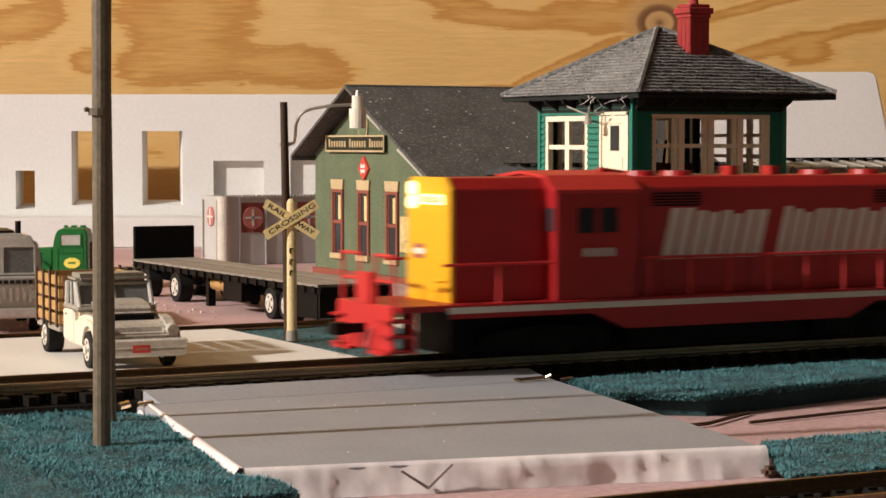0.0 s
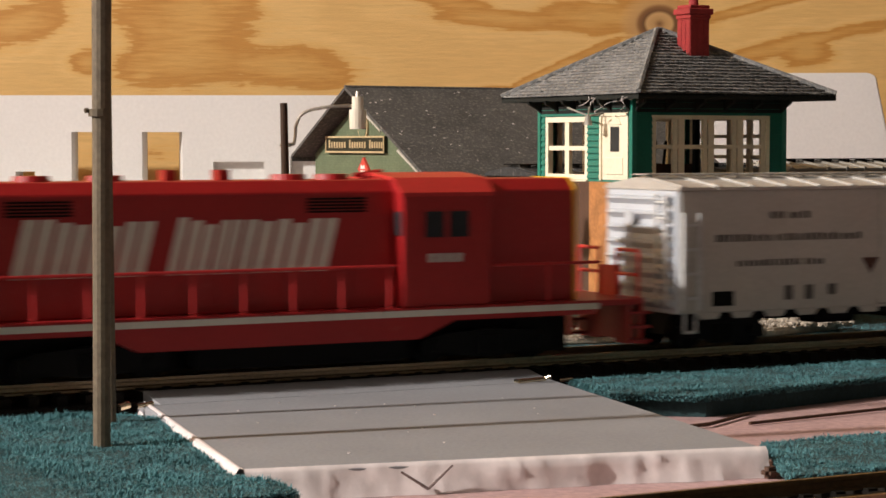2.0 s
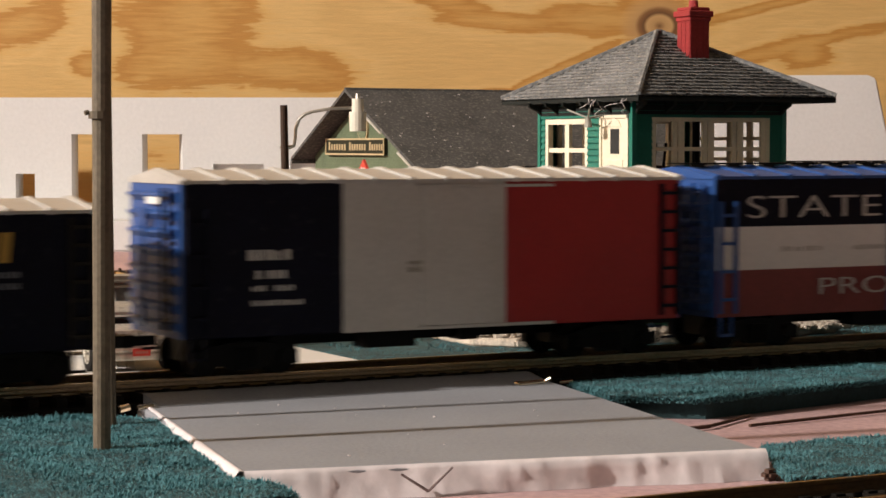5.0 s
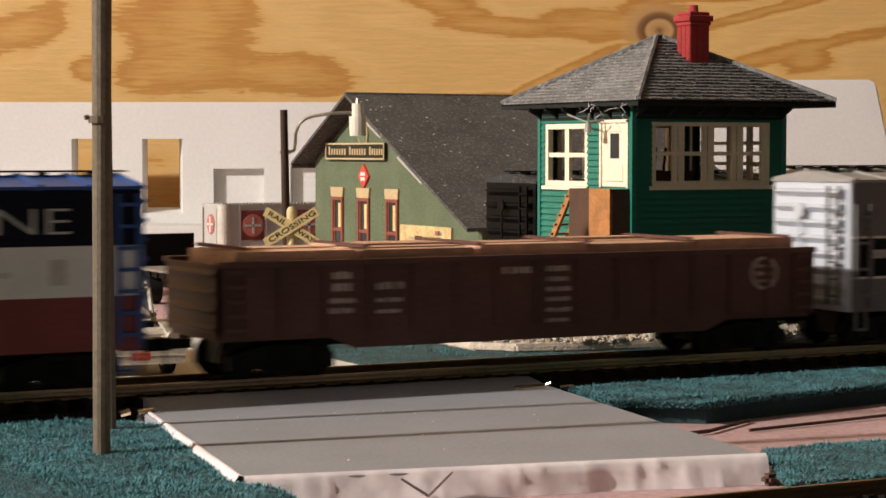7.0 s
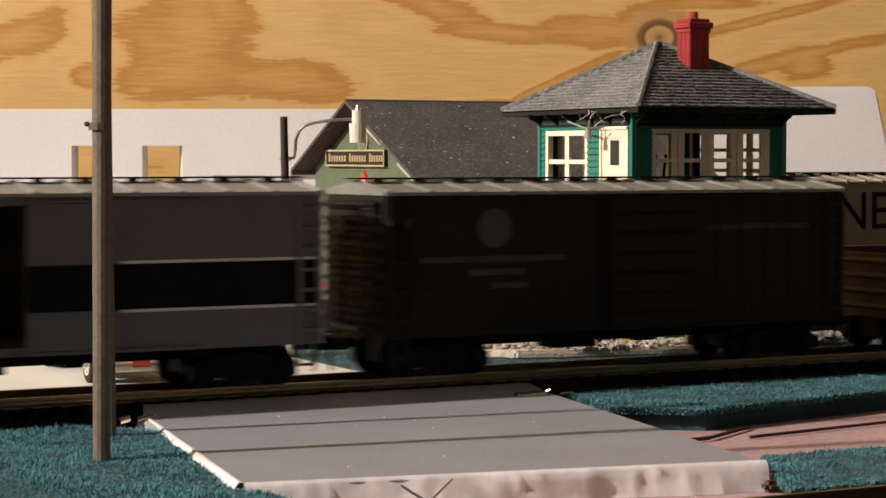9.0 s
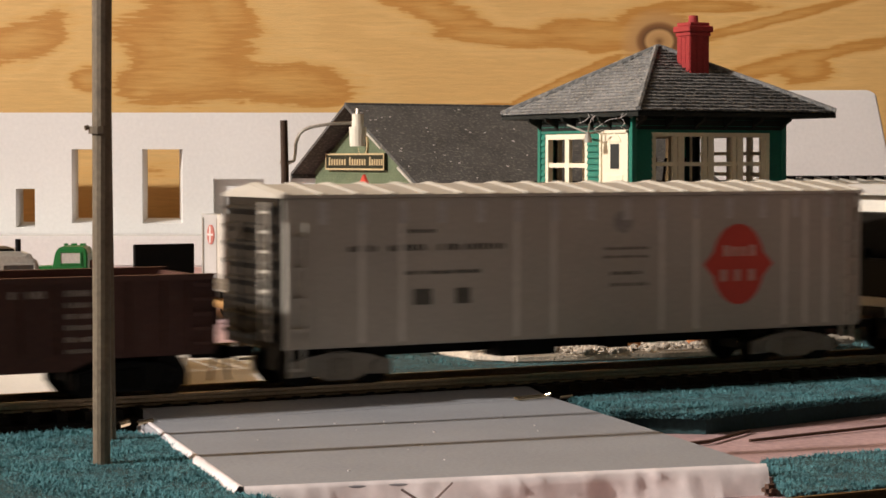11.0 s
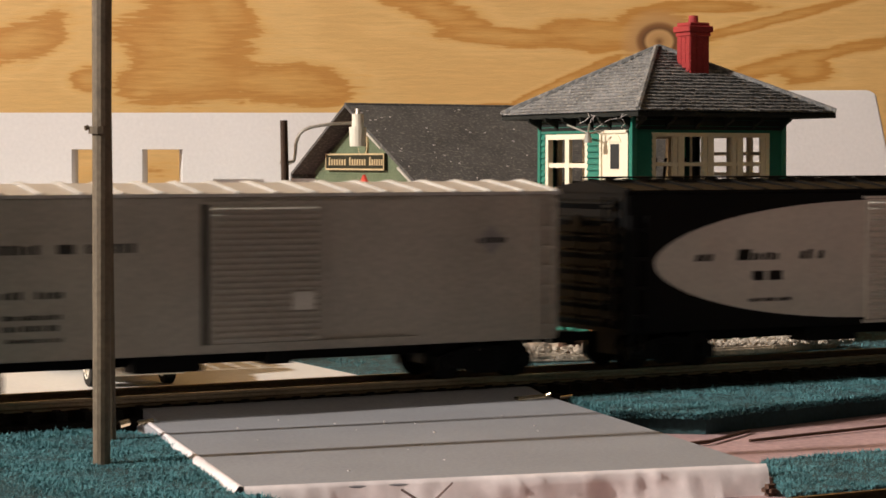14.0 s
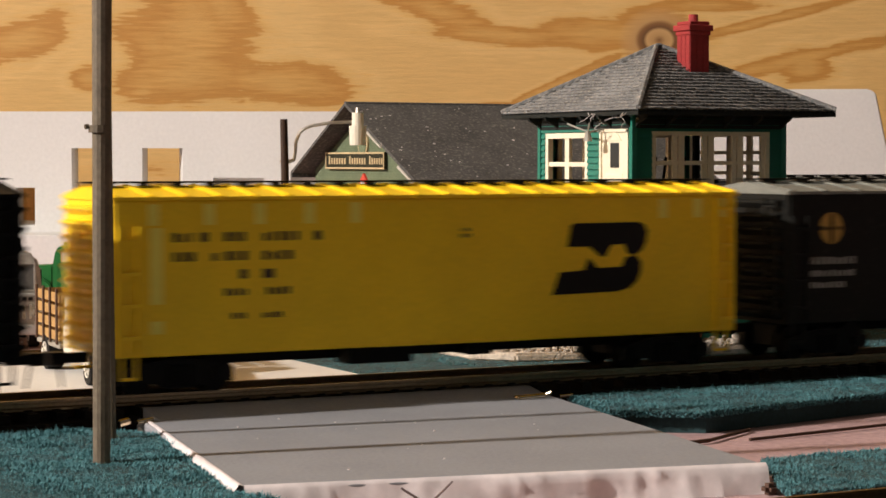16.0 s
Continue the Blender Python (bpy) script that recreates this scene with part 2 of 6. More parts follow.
POLE = mat("weathered_pole", (0.15, 0.115, 0.075), 0.65, var=0.25, scale=150)
POLEB = mat("brown_pole", (0.055, 0.033, 0.022), 0.6, var=0.2)
LAMPW = mat("lamp_shade_white", (0.78, 0.72, 0.60), 0.4, var=0.05)
WIRE = mat("lamp_arm_metal", (0.55, 0.52, 0.47), 0.35, 0.8)
POSTY = mat("post_cream_yellow", (0.70, 0.55, 0.28), 0.6, var=0.12)
BUCK = mat("crossbuck_yellow", (0.66, 0.50, 0.22), 0.6, var=0.1)
INK = mat("black_letters", (0.015, 0.013, 0.012), 0.7, var=0.1, bump=0)
TRUCKW = mat("pickup_cream", (0.74, 0.655, 0.52), 0.4, var=0.1)
DUSTY = mat("dusty_grey_paint", (0.30, 0.275, 0.23), 0.55, var=0.2, dust=0.3)
PICKGREY = mat("worn_grey_truck_paint", (0.43, 0.39, 0.33), 0.5, var=0.3, scale=90, dust=0.35)
BUMPER = mat("pale_dusty_bumper", (0.60, 0.56, 0.49), 0.45, var=0.15, dust=0.2)
DUSTYW = mat("dusty_silver_paint", (0.56, 0.53, 0.48), 0.4, 0.15, var=0.15, dust=0.15)
CHROME = mat("chrome", (0.75, 0.73, 0.68), 0.18, 1.0, var=0.1, bump=0)
TYRE = mat("tyre_rubber", (0.018, 0.017, 0.016), 0.75, var=0.3)
RIM = mat("rim_white", (0.62, 0.58, 0.50), 0.45, var=0.15)
STAKE = mat("stake_wood", (0.42, 0.24, 0.085), 0.6, var=0.25, scale=250)
GREENT = mat("tractor_green", (0.012, 0.16, 0.035), 0.4, var=0.1)
DECK = mat("weathered_deck_boards", (0.26, 0.225, 0.185), 0.8, var=0.3, scale=200, per=0.18)
TAN = mat("tan_boxcar", (0.36, 0.29, 0.20), 0.6, var=0.12)
PAPER = mat("poster_paper", (0.62, 0.47, 0.22), 0.7, var=0.3, scale=250)
POT = mat("terracotta", (0.50, 0.19, 0.07), 0.7, var=0.15)
CABGLASS = mat("hazy_glass", (0.16, 0.16, 0.155), 0.15, var=0.2, bump=0)
BASEBOARD = mat("dark_baseboard", (0.045, 0.036, 0.028), 0.85, scale=8, grain=120)
CONTGREY = mat("container_silver", (0.46, 0.455, 0.44), 0.45, 0.0, var=0.1)

MM = 0.001


# ---- mesh helpers: sizes in millimetres of the model ----
def finish(name, bm, material, bevel=0.0):
    if bevel:
        bmesh.ops.bevel(bm, geom=[e for e in bm.edges], offset=bevel, segments=2 if bevel >= 0.6 else 1, affect="EDGES", clamp_overlap=True)
    bmesh.ops.scale(bm, vec=(MM, MM, MM), verts=bm.verts)
    me = bpy.data.meshes.new(name)
    bm.to_mesh(me)
    bm.free()
    me.materials.append(material)
    return me


def part(name, bm, material, parent, label="", bevel=0.0, m=None):
    ob = new(name, finish(name, bm, material, bevel))
    ob.parent = parent
    if m is not None:
        ob.matrix_basis = m
    return tagged(ob, label)


def thing(name, m, label, category, group="", kind=""):
    ob = new(name)
    ob.empty_display_size = 0.01
    ob.matrix_basis = m
    return tagged(ob, label, category, group, kind)


def single(name, bm, material, label, category, kind="", bevel=0.0, m=None, group=""):
    ob = new(name, finish(name, bm, material, bevel))
    if m is not None:
        ob.matrix_basis = m
    return tagged(ob, label, category, group, kind)


def box(bm, x0, x1, y0, y1, z0, z1):
    r = bmesh.ops.create_cube(bm, size=1.0)
    for v in r["verts"]:
        v.co = Vector(((x0 + x1) / 2 + v.co.x * (x1 - x0), (y0 + y1) / 2 + v.co.y * (y1 - y0), (z0 + z1) / 2 + v.co.z * (z1 - z0)))
    return bm


def boxes(*rows):
    bm = bmesh.new()
    for row in rows:
        box(bm, *row)
    return bm


def rod(bm, a, b, r0, r1=None, n=8):
    a, b = Vector(a), Vector(b)
    r = bmesh.ops.create_cone(bm, cap_ends=True, segments=n, radius1=r0, radius2=r0 if r1 is None else r1, depth=(b - a).length)
    m = Matrix.Translation((a + b) / 2) @ (b - a).to_track_quat("Z", "Y").to_matrix().to_4x4()
    bmesh.ops.transform(bm, matrix=m, verts=r["verts"])
    return bm


def rods(*rows):
    bm = bmesh.new()
    for row in rows:
        rod(bm, *row)
    return bm


def tube(points, r, n=8):
    """One bent round bar through the points."""
    bm, pts, rings = bmesh.new(), [Vector(p) for p in points], []
    for i, p in enumerate(pts):
        way = (pts[min(i + 1, len(pts) - 1)] - pts[max(i - 1, 0)]).to_track_quat("Z", "Y")
        rings.append([bm.verts.new(p + way @ Vector((r * math.cos(6.28319 * k / n), r * math.sin(6.28319 * k / n), 0))) for k in range(n)])
    for r0, r1 in zip(rings, rings[1:]):
        for k in range(n):
            bm.faces.new((r0[k], r0[(k + 1) % n], r1[(k + 1) % n], r1[k]))
    bm.faces.new(rings[0][::-1])
    bm.faces.new(rings[-1])
    bmesh.ops.recalc_face_normals(bm, faces=bm.faces)
    return bm


def prism(bm, poly, d0, d1, axis="x"):
    """Extrudes a polygon: its points lie across the axis, in the order of the other two axes."""
    def place(p, d):
        return {"x": (d, p[0], p[1]), "y": (p[0], d, p[1]), "z": (p[0], p[1], d)}[axis]
    a = [bm.verts.new(place(p, d0)) for p in poly]
    b = [bm.verts.new(place(p, d1)) for p in poly]
    n = len(poly)
    bm.faces.new(a)
    bm.faces.new(b[::-1])
    for i in range(n):
        bm.faces.new((a[i], b[i], b[(i + 1) % n], a[(i + 1) % n]))
    bmesh.ops.recalc_face_normals(bm, faces=bm.faces)
    return bm


def prisms(axis, *rows):
    bm = bmesh.new()
    for poly, d0, d1 in rows:
        prism(bm, poly, d0, d1, axis)
    return bm


def arc(cx, cy, rx, ry, a0, a1, n):
    return [(cx + rx * math.cos(radians(a0 + (a1 - a0) * i / n)), cy + ry * math.sin(radians(a0 + (a1 - a0) * i / n))) for i in range(n + 1)]


def ellipse(cx, cy, rx, ry, n=28):
    return arc(cx, cy, rx, ry, 0, 360, n)[:-1]


def words(text, size, parent, material, m, name="lettering", wide=1.0, thick=0.1, width=0.0, thin=0.0):
    """Lettering as a thin mesh, its height in millimetres, centred at the pose m."""
    cu = bpy.data.curves.new(name, "FONT")
    cu.body, cu.size, cu.align_x, cu.align_y, cu.extrude = text, size * 1.4 * MM, "CENTER", "CENTER", thick * MM
    cu.offset = -thin * MM
    tmp = new(name, cu)
    me = bpy.data.meshes.new_from_object(tmp.evaluated_get(bpy.context.evaluated_depsgraph_get()))
    bpy.data.objects.remove(tmp)
    if width:
        xs = [v.co.x for v in me.vertices]
        wide = width * MM / (max(xs) - min(xs))
    me.transform(Matrix.Diagonal((wide, 1, 1, 1)))
    me.materials.clear()
    me.materials.append(material)
    ob = new(name, me)
    ob.parent = parent
    ob.matrix_basis = m
    return ob


# ---- room ----
ROOM = Matrix.Translation((EYE.x, EYE.y, 0)) @ pose(0, 0, 0, 0, 0, -27.697)


def room():
    def slab(name, x0, x1, y0, y1, z0, z1, material, label, cat):
        return single(name, boxes((x0, x1, y0, y1, z0, z1)), material, label, cat, "structure", m=ROOM)
    slab("ground", -700, 800, 250, 1440, -60, -10, PINK, "pink insulation foam board layout base, dusty", "layout base")
    # unseen board round the foam, added dark to cut the bounced light
    for i, (x0, x1, y0, y1) in enumerate(((-3000, 2000, -1900, 250), (-3000, -700, 250, 1440), (800, 2000, 250, 1440))):
        slab("baseboard", x0, x1, y0, y1, -60, -10, BASEBOARD, "unseen dark board round the foam, added to cut bounced light", "layout base")
    slab("wall_north", -3000, 2000, 1440, 1460, -60, 2000, PLY, "varnished plywood sheet wall with knot and golden figure", "wall")
    # unseen walls and ceiling; their dark tone is set to limit the fill
    slab("wall_south", -3000, 2000, -1920, -1900, -60, 2000, WALLPAINT, "plain painted room wall", "wall")
    slab("wall_west", -3020, -3000, -1920, 1460, -60, 2000, WALLPAINT, "plain painted room wall", "wall")
    slab("wall_east", 2000, 2020, -1920, 1460, -60, 2000, WALLPAINT, "plain painted room wall", "wall")
    slab("ceiling", -3020, 2020, -1920, 1460, 2000, 2020, WALLPAINT, "plain painted room ceiling", "ceiling")


room()


# ---- main loop: an oval round the camera; u runs along it and equals x on the near straight ----
BEND, X_LEFT, X_RIGHT = 0.5, -0.35, 0.55
STRAIGHT, HALF = X_RIGHT - X_LEFT, math.pi * BEND
LOOP = 2 * (STRAIGHT + HALF)


def track_point(u):
    u = (u - X_LEFT) % LOOP
    if u < STRAIGHT:
        return Vector((X_LEFT + u, 0, 0))
    u -= STRAIGHT
    if u < HALF:
        a = u / BEND
        return Vector((X_RIGHT + BEND * math.sin(a), -BEND + BEND * math.cos(a), 0))
    u -= HALF
    if u < STRAIGHT:
        return Vector((X_RIGHT - u, -2 * BEND, 0))
    a = (u - STRAIGHT) / BEND
    return Vector((X_LEFT - BEND * math.sin(a), -BEND - BEND * math.cos(a), 0))


def rail_profile():
    return [(-1.2, -2.5), (1.2, -2.5), (1.2, -2.0), (0.35, -1.7), (0.35, -0.9), (0.55, -0.7), (0.55, 0.0), (-0.55, 0.0), (-0.55, -0.7), (-0.35, -0.9), (-0.35, -1.7), (-1.2, -2.0)]


def swept(points, offset, profile, closed):
    bm = bmesh.new()
    n, rings = len(points), []
    for i, p in enumerate(points):
        a = points[(i - 1) % n] if closed or i else p
        b = points[(i + 1) % n] if closed or i < n - 1 else p
        t = (b - a).normalized()
        side = Vector((-t.y, t.x, 0))
        rings.append([bm.verts.new(p * 1000 + side * (offset + s) + Vector((0, 0, z))) for s, z in profile])
    k = len(profile)
    for i in range(n if closed else n - 1):
        r0, r1 = rings[i], rings[(i + 1) % n]
        for j in range(k):
            bm.faces.new((r0[j], r1[j], r1[(j + 1) % k], r0[(j + 1) % k]))
    if not closed:
        bm.faces.new(rings[0])
        bm.faces.new(rings[-1][::-1])
    bmesh.ops.recalc_face_normals(bm, faces=bm.faces)
    return bm


def tie_mesh():
    bm = boxes((-1.3, 1.3, -15, 15, -4.8, -2.6))
    for s in (-1, 1):
        box(bm, -1.0, 1.0, s * 8.3 - 2.2, s * 8.3 + 2.2, -2.6, -2.2)
    return finish("tie", bm, TIE)


TIE_MESH = tie_mesh()


def track(name, points, closed, base, label, near):
    th = thing(name, Matrix.Identity(4), label, "model railway track", kind="structure")
    for s in (-8.8, 8.8):
        part("rail", swept(points, s, rail_profile(), closed), RAIL, th)
    if base < -4.9:
        part("roadbed", swept(points, 0, [(-20, base), (20, base), (17, -4.8), (-17, -4.8)], closed), CORK, th, "dark ballasted roadbed strip")
    length = sum((b - a).length for a, b in zip(points, points[1:])) + ((points[0] - points[-1]).length if closed else 0)
    rest, i, walked = bmesh.new(), 0, 0.0
    ring = points + [points[0]] if closed else points
    want = 0.0
    for a, b in zip(ring, ring[1:]):
        d, t = (b - a).length, (b - a).normalized()
        while want < walked + d:
            p = a + t * (want - walked)
            m = Matrix.Translation(p) @ Matrix.Rotation(math.atan2(t.y, t.x), 4, "Z")
            if near[0] < p.x < near[1] and abs(p.y - near[2]) < 0.01:
                ob = new("tie", TIE_MESH)
                ob.parent = th
                ob.matrix_basis = m
            else:
                n0 = len(rest.verts)
                box(rest, -1.3, 1.3, -15, 15, -4.8, -2.6)
                rest.verts.ensure_lookup_table()
                mm = Matrix.Translation(p * 1000) @ Matrix.Rotation(math.atan2(t.y, t.x), 4, "Z")
                for v in rest.verts[n0:]:
                    v.co = mm @ v.co
            want += 0.0068
        walked += d
    tagged(part("ties", rest, TIE, th), kind="stuff")
    return th


def tracks():
    n = 160
    track("main_track", [track_point(X_LEFT + LOOP * i / n) for i in range(n)], True, -10, "nickel silver rails on dark plastic ties, main line", (0.05, 0.50, 0))
    back = track("siding_track", [Vector((x, 0.162, 0)) for x in (-0.6, 0.2, 0.6, 1.3)], False, -4.8, "second track with brownish rails behind the crossing", (0.12, 0.55, 0.162))
    back.location.z = -0.005
    front = track("front_track", [Vector((x, -0.213, 0)) for x in (-0.5, 0.2, 0.9)], False, -10, "nearest track with dull rails on the foam", (0.08, 0.4, -0.213))
    front.location.z = 0.0


tracks()


# ---- rolling stock: x runs from a car's leading end to its tail, z from the railhead ----
def truck(th, x, material=BLACKS, span=20.0, wheel=4.8, width=11.5):
    fr = prisms("y", *(([(-span / 2 - 4, 2.5), (-span / 2 - 4, 6.0), (-span / 2 + 2, 7.6), (-4, 8.2), (4, 8.2), (span / 2 - 2, 7.6), (span / 2 + 4, 6.0), (span / 2 + 4, 2.5), (span / 2 - 3, 2.8), (3.5, 1.4), (-3.5, 1.4), (-span / 2 + 3, 2.8)], s * width - 0.8, s * width + 0.8) for s in (-1, 1)))
    for s in (-1, 1):
        for k in (-1, 1):
            rod(fr, (k * span / 2, s * width, 4.6), (k * span / 2, s * (width + 1.7), 4.6), 1.6)
        for k in (-2.2, 0, 2.2):
            rod(fr, (k, s * (width + 0.9), 2.2), (k, s * (width + 0.9), 6.8), 0.9, n=6)
    box(fr, -3, 3, -width, width, 5, 8.6)
    tr = part("truck", fr, material, th, m=pose(x * MM, 0, 0))
    part("brake_rigging", boxes((-span / 2 - 3, span / 2 + 3, -6.6, 6.6, 3.4, 9.4)), BLACK, tr)
    for k in (-1, 1):
        ws = rods((((k * span / 2), -9, wheel), (k * span / 2, 9, wheel), 1.0))
        for s in (-1, 1):
            rod(ws, (k * span / 2, s * 7.4, wheel), (k * span / 2, s * 9.8, wheel), wheel, n=18)
            rod(ws, (k * span / 2, s * 7.0, wheel), (k * span / 2, s * 7.4, wheel), wheel + 0.6, n=18)
        part("wheelset", ws, BLACKS, tr)
    return tr


def coupler(th, x, s):
    bm = boxes((min(x, x + s * 7), max(x, x + s * 7), -1.2, 1.2, 7.5, 9.8), (x + s * 8 - 2, x + s * 8 + 2, -2.2, 2.4, 7.2, 10.2))
    rod(bm, (x + s * 7, 1.0, 7.5), (x + s * 6, 1.4, 1.6), 0.35, n=5)
    part("coupler", bm, BLACKS, th)


def ladder(th, x0, x1, y, z0, z1, material, rungs=7, facing="y"):
    bm = bmesh.new()
    for i in range(rungs):
        z = z0 + (z1 - z0) * (i + 0.5) / rungs
        if facing == "y":
            box(bm, x0, x1, y - 0.5, y + 0.5, z - 0.42, z + 0.42)
        else:
            box(bm, y - 0.35, y + 0.35, x0, x1, z - 0.3, z + 0.3)
    for x in (x0, x1):
        if facing == "y":
            box(bm, x - 0.5, x + 0.5, y - 0.55, y + 0.55, z0, z1)
        else:
            box(bm, y - 0.35, y + 0.35, x - 0.35, x + 0.35, z0, z1)
    part("ladder", bm, material, th)


def bars(th, rows, material, w, name="marking", label=""):
    """Thin painted marks on the near side and, turned about, on the far side: x0, x1, z0, z1, slant.
    A long marking is a row of plain letter-sized bars."""
    for s in (-1, 1):
        for row in rows:
            x0, x1, z0, z1 = row[:4]
            k = row[4] if len(row) > 4 else 0
            spans, step = [(x0, x1, z0, z1)], (z1 - z0) * 0.85
            if name == "marking" and x1 - x0 > 2.6 * step:
                rnd, spans, x = random.Random(int(x0 * 7 + z0 * 13)), [], x0
                while x < x1 - step * 0.4:
                    wd = min(step * rnd.uniform(0.6, 0.85), x1 - x)
                    spans.append((x, x + wd, z0, z1 - (z1 - z0) * rnd.choice((0, 0, 0.15))))
                    x += step * 1.12 if rnd.random() > 0.12 else step * 1.7
            y = s * (w / 2 + 0.12)
            polys = [[(a, c), (b, c), (b + k, d), (a + k, d)] for a, b, c, d in spans]
            if s > 0:
                polys = [[(th["long"] - x, z) for x, z in poly] for poly in polys]
            part(name, prisms("y", *((poly, min(y, s * w / 2 - s * 0.2), max(y, s * w / 2 - s * 0.2)) for poly in polys)), material, th, label)


def shape(th, poly, material, w, proud=0.12, name="emblem", label="", both=True):
    for s in ((-1, 1) if both else (-1,)):
        y0, y1 = sorted((s * (w / 2 - 0.2), s * (w / 2 + proud)))
        pts = poly if s < 0 else [(th["long"] - x, z) for x, z in poly]
        part(name, prisms("y", (pts, y0, y1)), material, th, label)


def letters(th, text, x, z, size, material, w, width, thin=0.0):
    for s in (-1, 1):
        m = pose((x if s < 0 else th["long"] - x) * MM, s * (w / 2 + 0.05) * MM, z * MM, 90, 0, 0 if s < 0 else 180)
        words(text, size, th, material, m, width=width, thin=thin)


def freight_car(name, label, L, zb, ze, side, roof, end=None, w=36.0, peak=3.2, ribs=12, walkway=None, category="boxcar", end_ribs=8, lad=None, steps=True, trucks=BLACKS, sill=True, rib_mat=None):
    th = thing(name, Matrix.Identity(4), label, category, "freight cars of the train")
    th["long"] = L
    h = w / 2
    part("body", boxes((0.6, L - 0.6, -h, h, zb, ze)), side, th, bevel=0.3)
    for x0, x1 in ((0, 0.6), (L - 0.6, L)):
        part("end_wall", boxes((x0, x1, -h + 0.3, h - 0.3, zb, ze + 0.6)), end or side, th)
    for x, s in ((0, -1), (L, 1)):
        for i in range(end_ribs):
            z = zb + (ze - zb) * (i + 0.6) / (end_ribs + 0.3)
            part("end_rib", prisms("y", ([(x, z - 1.3), (x + s * 1.7, z + 0.2), (x + s * 1.7, z + 0.7), (x, z + 1.3)], -h + 2.5, h - 2.5)), end or side, th)
    prof = [(-h - 0.5, ze), (h + 0.5, ze), (h + 0.5, ze + 0.8), (0, ze + peak), (-h - 0.5, ze + 0.8)]
    part("roof", prisms("x", (prof, -0.4, L + 0.4)), roof, th)
    for i in range(ribs + 1):
        x = 1 + (L - 2) * i / ribs
        bm = prisms("x", ([(-h - 0.7, ze - 0.2), (-h - 0.7, ze + 1.3), (0, ze + peak + 0.6), (h + 0.7, ze + 1.3), (h + 0.7, ze - 0.2)], x - 0.55, x + 0.55))
        part("roof_rib", bm, rib_mat or roof, th)
    if walkway:
        bm = boxes(*((-1, L + 1, y - 1.0, y + 1.0, ze + peak + 0.7, ze + peak + 1.1) for y in (-2.4, 0, 2.4)))
        for i in range(ribs):
            x = 1 + (L - 2) * (i + 0.5) / ribs
            box(bm, x - 0.4, x + 0.4, -3.2, 3.2, ze + peak - 0.7, ze + peak + 0.7)
        part("running_board", bm, walkway, th)
    if sill:
        part("underframe", boxes((8, L - 8, -5, 5, zb - 3.5, zb), (L * 0.36, L * 0.46, -12, -4, zb - 4.6, zb - 0.4), (L * 0.56, L * 0.60, -9, 6, zb - 4, zb)), BLACK, th)
    for a in (18.6, L - 18.6):
        truck(th, a, trucks)
    coupler(th, 0, -1)
    coupler(th, L, 1)
    lm = lad or side
    for s in (-1, 1):
        ladder(th, (1.5 if s < 0 else L - 6.5), (6.5 if s < 0 else L - 1.5), s * (h + 0.5), zb + 1, ze - 6, lm, 4)
        ladder(th, (L - 6.5 if s < 0 else 1.5), (L - 1.5 if s < 0 else 6.5), s * (h + 0.5), zb + 1, ze - 1, lm, 7)
    ladder(th, -h + 3, -h + 8, -2.0, zb + 2, ze - 1, lm, 7, "x")
    ladder(th, h - 8, h - 3, L + 2.0, zb + 2, ze - 1, lm, 7, "x")
    for x in (2.2, L - 6.4):
        for y in (-h + 0.4, h - 1.2):
            part("corner_step", boxes((x, x + 0.6, y, y + 0.8, zb - 5.4, zb), (x + 3.6, x + 4.2, y, y + 0.8, zb - 5.4, zb), (x + 0.6, x + 3.6, y, y + 0.8, zb - 5.4, zb - 4.7)), lm, th)
    wheel = rods(((-2.0, 3, ze - 8), (-2.6, 3, ze - 8), 2.3, 2.3, 14), ((-2.0, 3, zb + 2), (-2.0, 3, ze - 8), 0.4))
    part("brake_wheel", wheel, end or lm, th)
    return th


def side_door(th, x0, x1, z0, z1, material, w, ribs=0, rail=None, y_out=0.9):
    """A sliding door on each side, with its ribs and rails."""
    for s in (-1, 1):
        a, b = (x0, x1) if s < 0 else (th["long"] - x1, th["long"] - x0)
        y0, y1 = sorted((s * w / 2, s * (w / 2 + y_out)))
        d = part("door", boxes((a, b, y0, y1, z0, z1)), material, th)
        for i in range(ribs):
            z = z0 + (z1 - z0) * (i + 0.7) / (ribs + 0.4)
            part("door_rib", prisms("x", ([(s * (w / 2 + y_out), z - 0.55), (s * (w / 2 + y_out + 0.7), z), (s * (w / 2 + y_out), z + 0.55)], a + 0.8, b - 0.8)), material, d)
        for za, zb in ((z0 - 1.0, z0 - 0.2), (z1 + 0.1, z1 + 0.8)):
            part("door_rail", boxes((a - 1, b + (b - a) * 0.9, y0, y1 + 0.2, za, zb)), rail or material, d)


